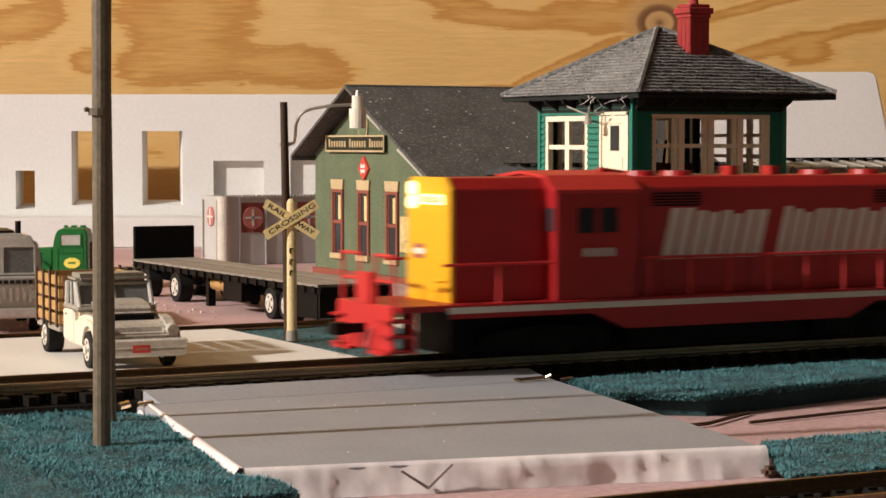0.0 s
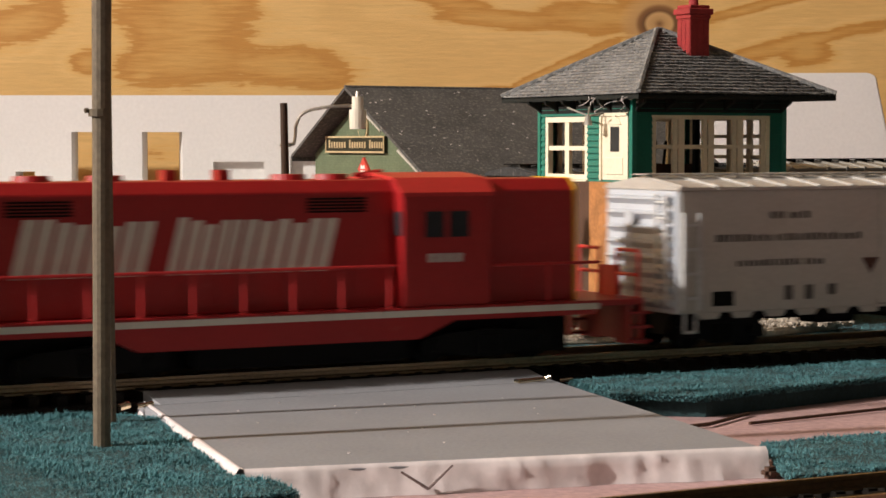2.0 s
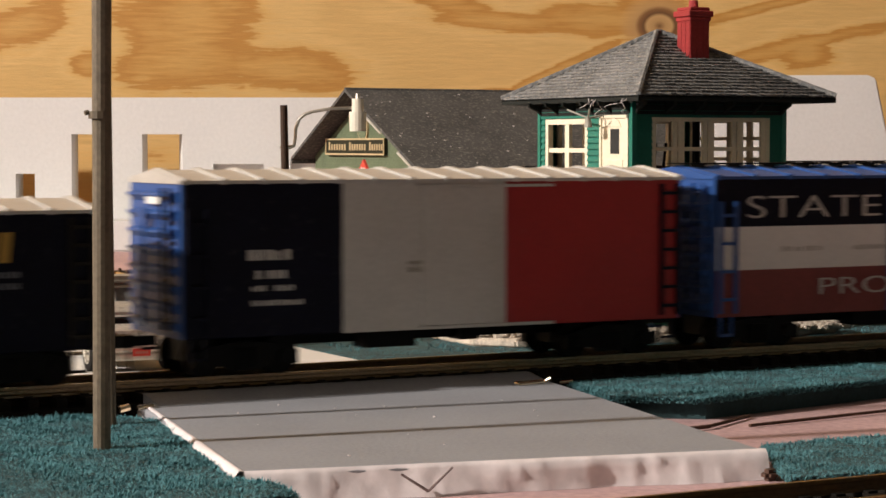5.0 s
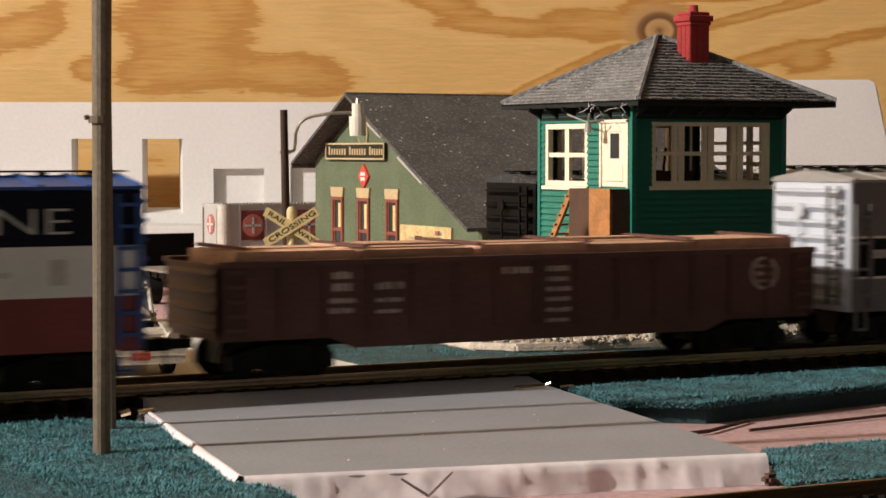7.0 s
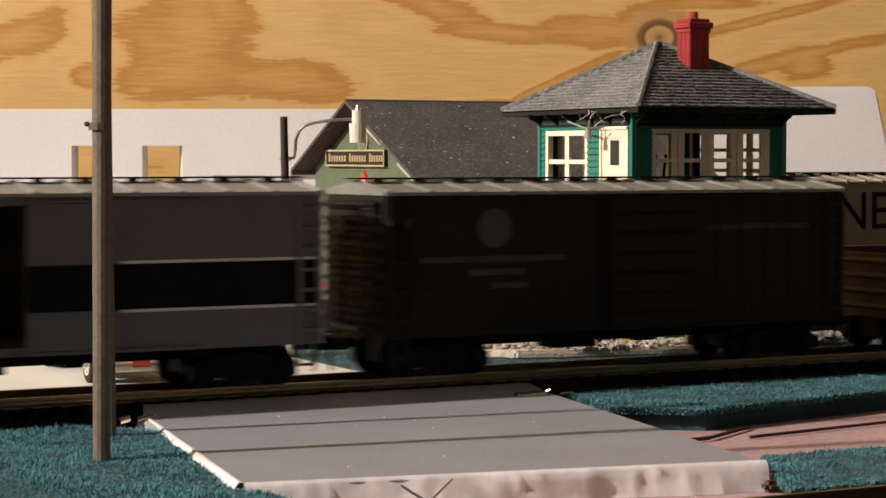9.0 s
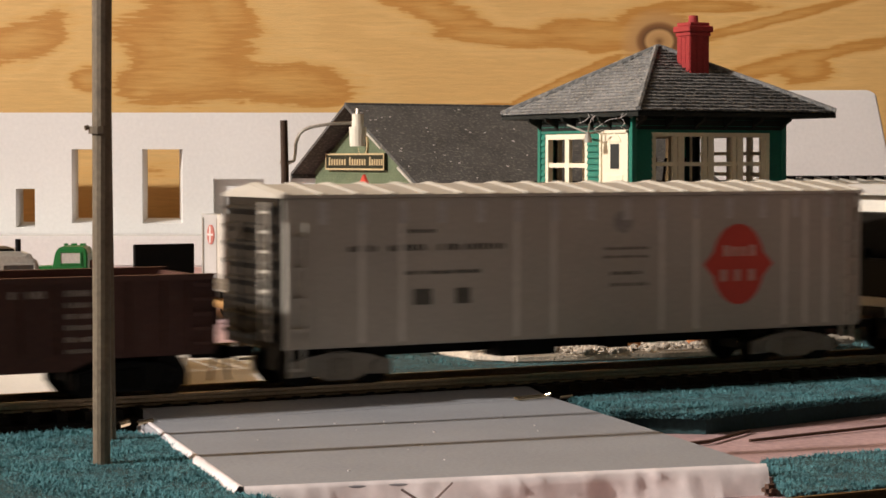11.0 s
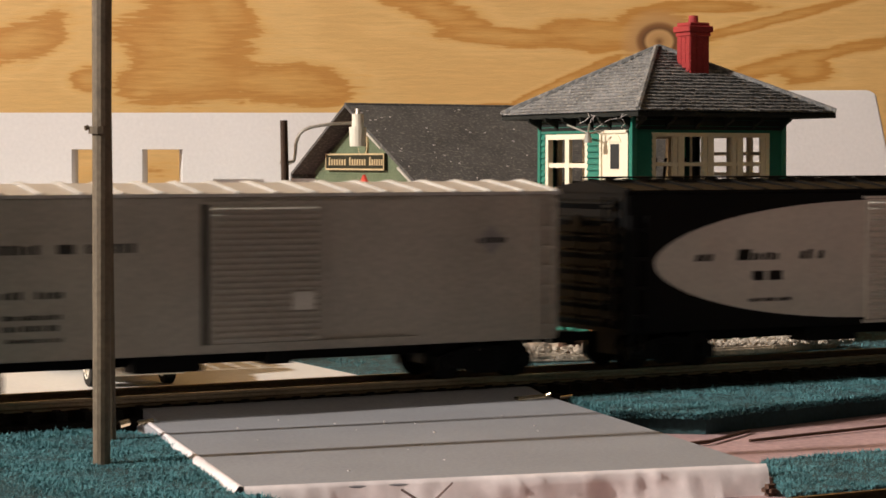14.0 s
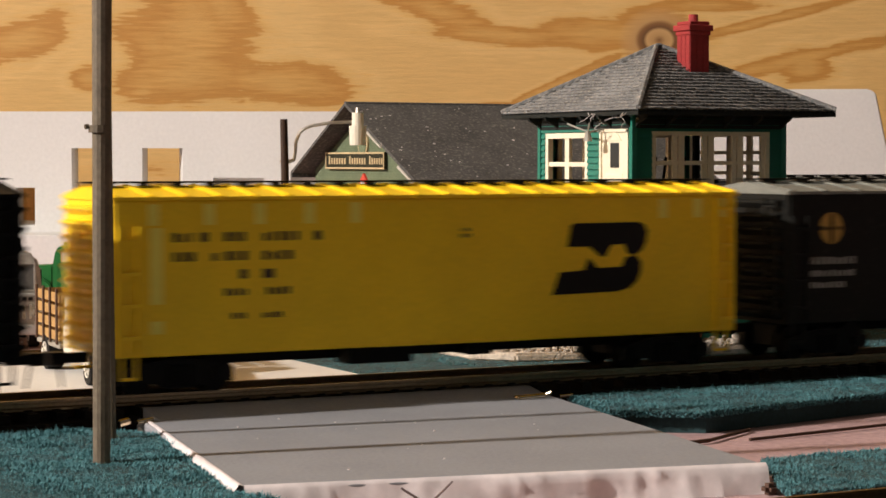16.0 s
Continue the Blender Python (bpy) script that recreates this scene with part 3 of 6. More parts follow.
def locomotive():
    L = 166.0
    th = thing("diesel_locomotive", Matrix.Identity(4), "dark red road switcher locomotive with yellow ends and lit headlights", "locomotive", "locomotives of the train")
    th["long"] = L
    w, deck, top = 36.0, 15.0, 47.0
    part("walkway_deck", boxes((-15, L + 15, -w / 2, w / 2, deck - 1.6, deck)), RED, th, bevel=0.2)
    for s in (-1, 1):
        y0, y1 = sorted((s * (w / 2 - 1.2), s * w / 2))
        part("side_sill", prisms("y", ([(0, 13.4), (L, 13.4), (L, 11.4), (L - 30, 11.4), (L - 40, 7.0), (52, 7.0), (42, 11.4), (0, 11.4)], y0, y1)), RED, th)
        y0, y1 = sorted((s * (w / 2 + 0.15), s * (w / 2 - 0.3)))
        part("sill_stripe", boxes((-1, L + 1, y0, y1, 12.7, 14.3)), CREAM, th, "white sill stripe")
    hw = 12.0
    nose = [(-hw, deck), (hw, deck), (hw, top - 3.0), (hw - 3.0, top), (-hw + 3.0, top), (-hw, top - 3.0)]
    part("short_hood", prisms("x", (nose, 3.0, 31)), RED, th, bevel=0.25)
    part("long_hood", prisms("x", (nose, 56, L - 3.0)), RED, th, bevel=0.25)
    for x, s in ((3.0, -1), (L - 3.0, 1)):
        a, b = sorted((x + s * 0.5, x - s * 0.5))
        yn = [(p * 1.012, deck + (z - deck) * 1.006) for p, z in nose]
        face = part("nose_face", prisms("x", (yn, a, b)), YEL, th, "bright yellow end")
        for z in (top - 2.8, top - 6.4):
            rm = rods(((x, 8.0, z), (x + s * 1.6, 8.0, z), 1.75, 1.75, 14))
            part("headlight", rm, LAMP, face, "glowing warm headlight")
        part("number_board", boxes((min(x, x + s * 1.0), max(x, x + s * 1.0), -8.5, 4.4, top - 6.9, top - 4.4)), NUMB, face, "lit number board")
        bm = bmesh.new()
        for k in range(5):
            box(bm, min(x + s * 0.9, x + s * 1.1), max(x + s * 0.9, x + s * 1.1), -7.6 + k * 2.3, -6.2 + k * 2.3, top - 6.5, top - 4.8)
        part("number_bars", bm, INK, face)
        part("emblem", boxes((min(x, x + s * 0.7), max(x, x + s * 0.7), 2, 8.6, 27, 28.4)), CREAM, face)
        part("emblem", boxes((min(x, x + s * 0.7), max(x, x + s * 0.7), 2.4, 8.2, 28.6, 29.6)), ENDRED, face)
        part("emblem", boxes((min(x, x + s * 0.7), max(x, x + s * 0.7), 2.4, 8.2, 25.8, 26.8)), ENDRED, face)
        part("grab_iron", rods(((x + s * 0.9, -10, 18), (x + s * 0.9, -4, 18), 0.35), ((x + s * 0.9, -10, 20.5), (x + s * 0.9, -4, 20.5), 0.35)), YEL, face)
    # cab
    cw = 17.0
    cab = [(-cw, deck), (cw, deck), (cw, top - 3.6), (cw - 4.5, top - 0.2), (0, top + 1.0), (-cw + 4.5, top - 0.2), (-cw, top - 3.6)]
    c = part("cab", prisms("x", (cab, 31, 56)), RED, th, bevel=0.2)
    part("cab_roof", prisms("x", ([(cw + 0.6, top - 4.2), (cw + 0.6, top - 3.2), (cw - 4.4, top + 0.5), (0, top + 1.7), (-cw + 4.4, top + 0.5), (-cw - 0.6, top - 3.2), (-cw - 0.6, top - 4.2), (-cw + 4, top - 0.4), (0, top + 0.9), (cw - 4, top - 0.4)], 30.2, 56.8)), REDB, c)
    for s in (-1, 1):
        y0, y1 = sorted((s * (cw - 0.2), s * (cw + 0.25)))
        for x0 in (37.5, 44.5):
            part("cab_window", boxes((x0, x0 + 5.5, y0, y1, 32.5, 39)), GLASS, c)
            part("window_frame", boxes((x0 - 0.5, x0, y0, y1 + s * 0.1, 32, 39.5), (x0 + 5.5, x0 + 6, y0, y1, 32, 39.5)), RED, c)
        part("number_marking", boxes(*((39.4 + k * 2.6, 41.2 + k * 2.6, y0, y1, 26.2, 28.4) for k in range(4))), DIMWHITE, c)
    for x, s in ((31, -1), (56, 1)):
        a, b = sorted((x - s * 0.2, x + s * 0.3))
        for y in (-14.8, 14.8):
            part("cab_window", boxes((a, b, y - 1.4, y + 1.4, 33, 39)), GLASS, c)
    # lettering: slanted plain bars, two to a letter
    x, lean = 67.0, 0.246
    for i, wd in enumerate((8.8, 8.5, 7.9, 8.4, 3.6, 7.6, 6.6, 8.4, 8.6, 8.4)):
        z0, z1 = 24.6, 38.4 if i in (0, 4) else 37.6
        e = wd - 1.1
        rows = [(0, min(3.0, wd * 0.72), z0, z1)]
        if wd > 5:
            rows = [(0, e * 0.44, z0, z1), (e * 0.56, e, z0, z1 - (i % 3) * 0.5)]
        for s in (-1, 1):
            y0, y1 = sorted((s * (hw - 0.2), s * (hw + 0.16)))
            bm = bmesh.new()
            for p0, p1, za, zb in rows:
                poly = [(x + p + (z - 24.6) * lean, z) for p, z in ((p0, za), (p1, za), (p1, zb), (p0, zb))]
                prism(bm, poly if s < 0 else [(222 - p, z) for p, z in poly], y0, y1, "y")
            part("letter_block", bm, CREAM, th)
        x += wd + (4.5 if i == 3 else 0)
    # hood doors, grilles, fans
    for s in (-1, 1):
        for x in range(60, 160, 9):
            y0, y1 = sorted((s * (hw - 0.1), s * (hw + 0.22)))
            part("hood_door", boxes((x, x + 8, y0, y1, 17, 24.6)), RED, th)
        for x in (64, 140):
            y0, y1 = sorted((s * (hw - 0.2), s * (hw + 0.3)))
            bm = boxes(*((x, x + 16, y0, y1, 39 + 0.8 * k, 39.45 + 0.8 * k) for k in range(5)))
            part("grille", bm, BLACKS, th)
    for x in (68, 80, 128, 146):
        part("roof_fan", rods(((x, 0, top - 0.2), (x, 0, top + 1.4), 4.6, 4.2, 20)), RED, th)
    for x in (98, 112):
        part("exhaust_stack", boxes((x - 1.5, x + 1.5, -2.2, 2.2, top, top + 2.6)), RED, th)
    part("horn", rods(((60, -4, top + 1), (52, -4, top + 1.4), 0.5, 1.2), ((60, 4, top), (60, 4, top + 1.5), 0.5)), RED, th)
    # handrails
    for s in (-1, 1):
        y = s * (w / 2 - 0.8)
        part("handrail", rods(((58, y, 25.5), (L - 2, y, 25.5), 0.42), ((-2, y, 25), (30, y, 25), 0.42)), REDB, th)
        for x in (60, 73, 86, 99, 112, 125, 138, 151, 163, 14):
            part("stanchion", rods(((x, y, deck), (x, y, 25.5), 0.42)), REDB, th)
    for x, s in ((-15, -1), (L + 15, 1)):
        pilot = part("pilot", boxes((min(x, x + s * 1.2), max(x, x + s * 1.2), -16, 16, 3.2, deck)), REDB, th, bevel=0.2)
        part("footboard", boxes((min(x, x + s * 3), max(x, x + s * 3), -15, -6, 2.6, 3.4), (min(x, x + s * 3), max(x, x + s * 3), 6, 15, 2.6, 3.4)), REDB, pilot)
        for y in (-1, 1):
            for p, q in (((4.5, 27.5), (15, 27.5)), ((4.5, 21), (15, 21)), ((4.5, 27.5), (4.5, deck)), ((15, 27.5), (15, deck))):
                part("railing_bar", rods(((x, y * p[0], p[1]), (x, y * q[0], q[1]), 0.5)), REDB, pilot)
        part("drop_step", boxes((min(x, x + s * 1.5), max(x, x + s * 1.5), -4, 4, deck, 23)), REDB, pilot)
        for y in (-14.5, 14.5):
            bm = boxes(*((x - s * 1 - 3.5, x - s * 1 + 3.5, y - 3, y + 3, z, z + 0.7) for z in (3.2, 7.0, 10.8)))
            box(bm, x - s * 4.5 - 0.4, x - s * 4.5 + 0.4, y - 3.4, y + 3.4, 3, deck)
            part("step_well", bm, RED, pilot)
        hose = rods(((x + s * 1.5, 5, 9), (x + s * 3.5, 5.6, 4), 0.5), ((x + s * 1.5, -5, 9), (x + s * 3.5, -5.6, 4), 0.5))
        part("air_hose", hose, REDB, pilot)
        coupler(th, x + s * 0.5, s)
    part("underframe", boxes((8, 158, -9.5, 9.5, 4.2, 13.2)), BLACK, th)
    part("fuel_tank", boxes((54, 112, -15.5, 15.5, 1.6, 12)), BLACK, th, bevel=1.2)
    # added black blocks close the gap round the trucks, standing for shade
    for x0, x1 in ((4, 54), (112, 162)):
        part("under_shade_fill", boxes((x0, x1, -9.4, 9.4, 1.4, 13.2)), BLACK, th)
    part("air_reservoir", rods(((60, -15, 10), (104, -15, 10), 1.6), ((60, 15, 10), (104, 15, 10), 1.6)), BLACKS, th)
    for x in (30, 136):
        truck(th, x, BLACKS, 30, 5.6, 13.2)
    return th


def swift_reefer():
    th = freight_car("refrigerator_car", "light grey refrigerator car with red square emblem and silver roof", 140, 10.2, 43.5, SILV, SILROOF, LTBLUE, category="refrigerator car", walkway=SILROOF, lad=LITEDGE)
    w = 36.0
    shape(th, [(93, 23), (123, 23), (123, 38.5), (93, 38.5)], SIGNRED, w)
    for x0, x1, z0, z1, k in ((96, 101.5, 26, 36, 1), (103, 108.5, 26, 33, 1), (110, 111.6, 26, 34, 0.6), (113, 115.5, 26, 36.5, 0.8), (117, 119, 26, 35.5, 0.6)):
        bars(th, [(x0, x1, z0, z1, k)], CREAM, w + 0.2)
    bars(th, [(30, 44, 35.5, 37.5), (12, 62, 29.4, 31.4), (19, 49, 22.6, 24.4), (35, 38, 13, 17), (42, 45, 13, 17), (50, 53, 14, 17)], mat("faded_print", (0.13, 0.12, 0.11), 0.7), w)
    shape(th, [(62, 24), (68, 24), (65, 19.5)], BROWN, w)
    side_door(th, 68, 84, 11, 42, SILV, w, 0, SILV, 0.5)
    part("sill_notch", boxes((11, 18, -18.2, -17.6, 12, 16)), BLACK, th)
    part("sill_notch", boxes((68, 82, -18.2, -17.6, 8.5, 12)), BLACK, th)
    for k in range(12):
        part("sill_tab", prisms("y", ([(6 + k * 11, 10.3), (14 + k * 11, 10.3), (12.5 + k * 11, 8.6), (7.5 + k * 11, 8.6)], -18, -17.4)), SILV, th)
    return th


def navy_boxcar():
    w = 36.0
    th = freight_car("boxcar", "dark navy boxcar with worn gold lettering and galvanised roof", 143, 8.8, 40.5, NAVY, SILROOF, NAVY, ribs=14, lad=DARKEND)
    side_door(th, 58, 72, 10, 39, NAVY, w, 0, NAVY, 0.6)
    bars(th, [(19, 36, 27.4, 31, 0.4), (18, 38, 22, 25)], GOLD, w)
    bars(th, [(x + dx, x + dx + 2.6, 29.5, 36.4, 0.8) for x in (101, 108.6, 116.2) for dx in (0, 3.2)], GOLD, w, "letter_block", "worn gold letter block")
    bars(th, [(21, 36, 15.6, 17.4), (118, 125, 26, 27.4), (118, 125, 23.4, 24.8)], mat("grey_print", (0.16, 0.16, 0.18), 0.8), w)
    return th


def tricolour_boxcar():
    w = 36.0
    # one blue, painted near-black on the unlit sides and bright on the lit ends
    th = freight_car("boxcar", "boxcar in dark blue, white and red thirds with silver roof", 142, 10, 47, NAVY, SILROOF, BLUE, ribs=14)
    shape(th, [(42, 10), (88, 10), (88, 47), (42, 47)], SILV, w, name="white_panel")
    shape(th, [(88, 10), (141, 10), (141, 47), (88, 47)], RED, w, name="red_panel")
    bars(th, [(17, 28, 28.5, 31), (19, 27, 24, 26), (18, 22, 21, 22.4), (24, 29, 21, 22.4), (18, 32, 17.5, 18.8)], SILV, w)
    bars(th, [(60, 68, 26.5, 27.4), (60, 68, 24.5, 25.8)], DUSTY, w + 0.3)
    side_door(th, 64, 84, 11, 45.5, SILV, w + 0.2, 0, SILV, 0.5)
    part("placard", boxes((-1.3, -0.6, -6, 3, 42, 44)), WHITE, th)
    return th


def produce_boxcar():
    w = 36.0
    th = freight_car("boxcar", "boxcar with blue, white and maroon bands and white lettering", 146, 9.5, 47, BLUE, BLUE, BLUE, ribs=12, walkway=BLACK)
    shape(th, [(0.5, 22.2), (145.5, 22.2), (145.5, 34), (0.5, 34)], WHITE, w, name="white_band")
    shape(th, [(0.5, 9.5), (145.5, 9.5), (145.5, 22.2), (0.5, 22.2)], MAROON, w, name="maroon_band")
    # side blue painted near-black for shade; ends and roof keep the lit blue
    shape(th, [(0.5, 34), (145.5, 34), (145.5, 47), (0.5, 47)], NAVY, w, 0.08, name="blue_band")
    letters(th, "STATE", 33.4, 39.0, 6.4, DIMWHITE, w + 0.4, 46, 0.12)
    letters(th, "OF", 72.9, 40.6, 3.8, DIMWHITE, w + 1.3, 8.4, 0.12)
    letters(th, "MAINE", 106.2, 39.4, 6.4, DIMWHITE, w + 0.4, 43, 0.12)
    letters(th, "PRODUCTS", 69.6, 16.8, 4.9, DIMWHITE, w + 1.3, 70, 0.08)
    bars(th, [(22, 36, 27, 28.4), (47, 61, 27, 28.4), (96, 114, 27, 28.4), (123, 127, 25, 31), (73, 83, 27, 31)], SILV, w + 0.4)
    side_door(th, 60, 79, 10.5, 45.5, WHITE, w, 0, BLUE, 0.25)
    for s in (-1, 1):
        y0, y1 = sorted((s * (w / 2 + 0.2), s * (w / 2 + 0.55)))
        a, b = (60.4, 78.6) if s < 0 else (67.4, 85.6)
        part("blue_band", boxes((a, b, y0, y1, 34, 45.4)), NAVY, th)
        part("door_post", boxes((a - 1.6, a, y0, y1 + s * 0.5, 10, 46) if s < 0 else (b, b + 1.6, y0, y1 + 0.5, 10, 46)), BLUE, th)
        part("maroon_band", boxes((a, b, y0, y1, 10.6, 22.2)), MAROON, th)
    return th


def gondola(name, label, L, load):
    w, zb, zt = 36.0, 9.0, 28.5
    th = thing(name, Matrix.Identity(4), label, "gondola car", "freight cars of the train")
    th["long"] = L
    h = w / 2
    part("floor", boxes((0.5, L - 0.5, -h + 1, h - 1, zb + 1, zb + 3)), BROWN, th)
    for s in (-1, 1):
        y0, y1 = sorted((s * h, s * (h - 1.2)))
        part("side", prisms("y", ([(0, zb + 2.5), (0, zt), (L, zt), (L, zb + 2.5), (L - 26, zb + 2.5), (L - 36, zb - 1.6), (36, zb - 1.6), (26, zb + 2.5)], y0, y1)), BROWN, th)
        for k in range(15):
            x = 4 + (L - 8) * k / 14
            a, b = sorted((s * h, s * (h + 0.9)))
            part("side_post", boxes((x - 0.6, x + 0.6, a, b, zb + 2.5, zt - 0.6)), BROWN, th)
        a, b = sorted((s * (h - 1.4), s * (h + 1.0)))
        part("top_chord", boxes((0, L, a, b, zt - 0.6, zt + 0.8)), BROWN, th)
    for x0, x1 in ((0, 1.2), (L - 1.2, L)):
        part("end_wall", boxes((x0, x1, -h, h, zb + 2, zt)), BROWN, th)
        for k in range(4):
            z, x, d = zb + 4 + k * 4.4, x0 if x0 < 5 else x1, -1 if x0 < 5 else 1
            part("end_rib", prisms("y", ([(x + d * 0.9, z), (x - d * 0.2, z + 1.2), (x - d * 0.2, z - 1.2)], -h + 2, h - 2)), BROWN, th)
    if load:
        rnd = random.Random(4)
        for i in range(5):
            for j in range(4):
                x0 = 5 + i * (L - 10) / 5
                y0 = -h + 2.4 + j * 7.9
                part("plank", boxes((x0 + 0.4, x0 + (L - 10) / 5 - 0.5, y0, y0 + 7.3, zt - 1.5, zt + 3.2 + rnd.uniform(-0.4, 0.5))), LUMBER, th)
        for i in range(6):
            x = 8 + i * (L - 16) / 5
            part("binding_strap", boxes((x - 0.7, x + 0.7, -h + 1.6, h - 1.6, zt + 3.4, zt + 4.2)), BROWN, th)
    side = [(30, 36, 24.5, 26.4), (30, 36, 21.5, 23.4), (29, 36, 18.5, 19.8), (29, 36, 16, 17.4), (42, 50, 21.6, 23.4), (42, 49, 18.4, 19.6), (42, 49, 15.6, 16.6), (78, 86, 24.5, 26.2),
            (91, 98, 24.8, 26.2), (91, 98, 22.2, 23.4), (91, 98, 19.6, 20.8), (91, 98, 17, 18.2), (91, 98, 14.2, 15.4), (91, 98, 11.6, 12.6)]
    bars(th, [r for r in side if r[1] < L - 4], mat("faded_white_print", (0.44, 0.36, 0.31), 0.8), w + 0.2)
    if L > 150:
        ring = mat("faded_herald", (0.36, 0.30, 0.26), 0.8)
        shape(th, ellipse(160, 22.5, 4.6, 4.6), ring, w + 0.2)
        shape(th, ellipse(160, 22.5, 3.7, 3.7), BROWN, w + 0.3)
        bars(th, [(157.4, 162.6, 24, 25), (157, 163, 21.8, 23), (157.4, 162.6, 19.8, 20.8)], ring, w + 0.5)
    part("underframe", boxes((8, L - 8, -4, 4, zb - 2, zb + 1)), BLACK, th)
    for a in (19.0, L - 19.0):
        truck(th, a)
    coupler(th, 0, -1)
    coupler(th, L, 1)
    ladder(th, 1.5, 6.5, -h - 0.5, zb + 2, zt, BROWN, 5)
    ladder(th, L - 6.5, L - 1.5, -h - 0.5, zb + 2, zt, BROWN, 5)
    return th


def slate_boxcar():
    w, L = 36.0, 144
    th = freight_car("boxcar", "slate grey boxcar with black band, white lines, part-open door", L, 10.5, 47, GREY, GREYROOF, LTBLUE, ribs=12, walkway=BLACK, lad=GREY)
    shape(th, [(0.6, 20.5), (L - 0.6, 20.5), (L - 0.6, 31.2), (0.6, 31.2)], BLACK, w, name="black_band")
    bars(th, [(0.6, L - 0.6, 31.2, 31.9), (0.6, L - 0.6, 19.8, 20.5)], CREAM, w + 0.05, "white_line")
    bars(th, [(8, 30, 25.6, 28.0), (33, 50, 25.6, 28.0), (27, 36, 22.4, 24)], DIMWHITE, w + 0.3)
    # hollow body with a doorway through each side
    for ob in [o for o in th.children if o.name.split(".")[0] in ("body", "black_band", "white_line")]:
        bpy.data.objects.remove(ob)
    part("car_floor", boxes((0.6, L - 0.6, -17.4, 17.4, 10.5, 12)), INK, th)
    for s, a, b in ((-1, 61.8, 69.8), (1, 80.0, 89)):
        for x0, x1 in ((0.6, a), (b, L - 0.6)):
            y0, y1 = sorted((s * w / 2, s * (w / 2 - 1)))
            part("side_wall", boxes((x0, x1, y0, y1, 10.5, 47)), GREY, th)
            y0, y1 = sorted((s * (w / 2 - 0.1), s * (w / 2 + 0.12)))
            part("black_band", boxes((x0, x1, y0, y1, 20.5, 31.2)), BLACK, th)
            part("white_line", boxes((x0, x1, y0, y1 + 0.1, 31.2, 31.9), (x0, x1, y0, y1 + 0.1, 19.8, 20.5)), CREAM, th)
        part("door_header", boxes((a, b, y0, y1, 45, 47)), GREY, th)
        part("door_sill", boxes((a, b, y0, y1, 10.5, 12.5)), GREY, th)
    side_door(th, 69.8, 92, 11.5, 45.4, GREY, w + 0.1, 0, GREY, 0.7)
    for s in (-1, 1):
        y0, y1 = sorted((s * (w / 2 + 0.3), s * (w / 2 + 1.0)))
        a, b = (69.8, 92) if s < 0 else (L - 92, L - 69.8)
        part("black_band", boxes((a, b, y0, y1, 20.5, 31.2)), BLACK, th)
        part("door_post", boxes(((60.6 if s < 0 else L - 61.8), (61.8 if s < 0 else L - 60.6), y0, y1, 12, 45.5)), LTBLUE, th)
    return th


def green_boxcar(name_label, door_x, emblem):
    w, L = 36.0, 143
    th = freight_car("boxcar", name_label, L, 10.5, 46.5, DGREEN, mat("dull_olive_roof", (0.20, 0.20, 0.17), 0.7), DGREEN, ribs=12, walkway=BLACK, end_ribs=9)
    side_door(th, door_x, door_x + 26, 11.5, 45, DGREEN, w, 6, DGREEN, 0.9)
    for s in (-1, 1):
        y0, y1 = sorted((s * (w / 2 + 0.05), s * (w / 2 + 0.5)))
        a, b = (door_x - 3.6, door_x) if s < 0 else (L - door_x, L - door_x + 3.6)
        part("door_gap", boxes((a, b, y0, y1, 11.5, 45)), BLACK, th)
        for k in range(5):
            xx = door_x + 26 + 8 + k * 8 if s < 0 else L - door_x - 34 - k * 8
            part("side_rivet_strip", boxes((xx - 0.3, xx + 0.3, y0, y1, 11.5, 45)), DGREEN, th)
    if emblem:
        shape(th, ellipse(15, 37, 4.0, 4.4), GOLD, w)
        bars(th, [(14.4, 15.6, 33, 41), (11, 19, 36.4, 37.6)], DGREEN, w + 0.2)
        bars(th, [(7, 24, 27, 29), (8, 23, 23.6, 25.4), (8, 20, 20.4, 22)], mat("dim_white_print", (0.30, 0.30, 0.27), 0.8), w)
    else:
        dim = mat("dim_herald", (0.06, 0.06, 0.05), 0.8)
        shape(th, ellipse(31, 38, 5, 5), dim, w)
        bars(th, [(10, 52, 29.4, 31), (24, 40, 26, 27.6), (30, 41, 22.6, 24)], dim, w)
        bars(th, [(98, 131, 36.6, 38)], dim, w)
    return th


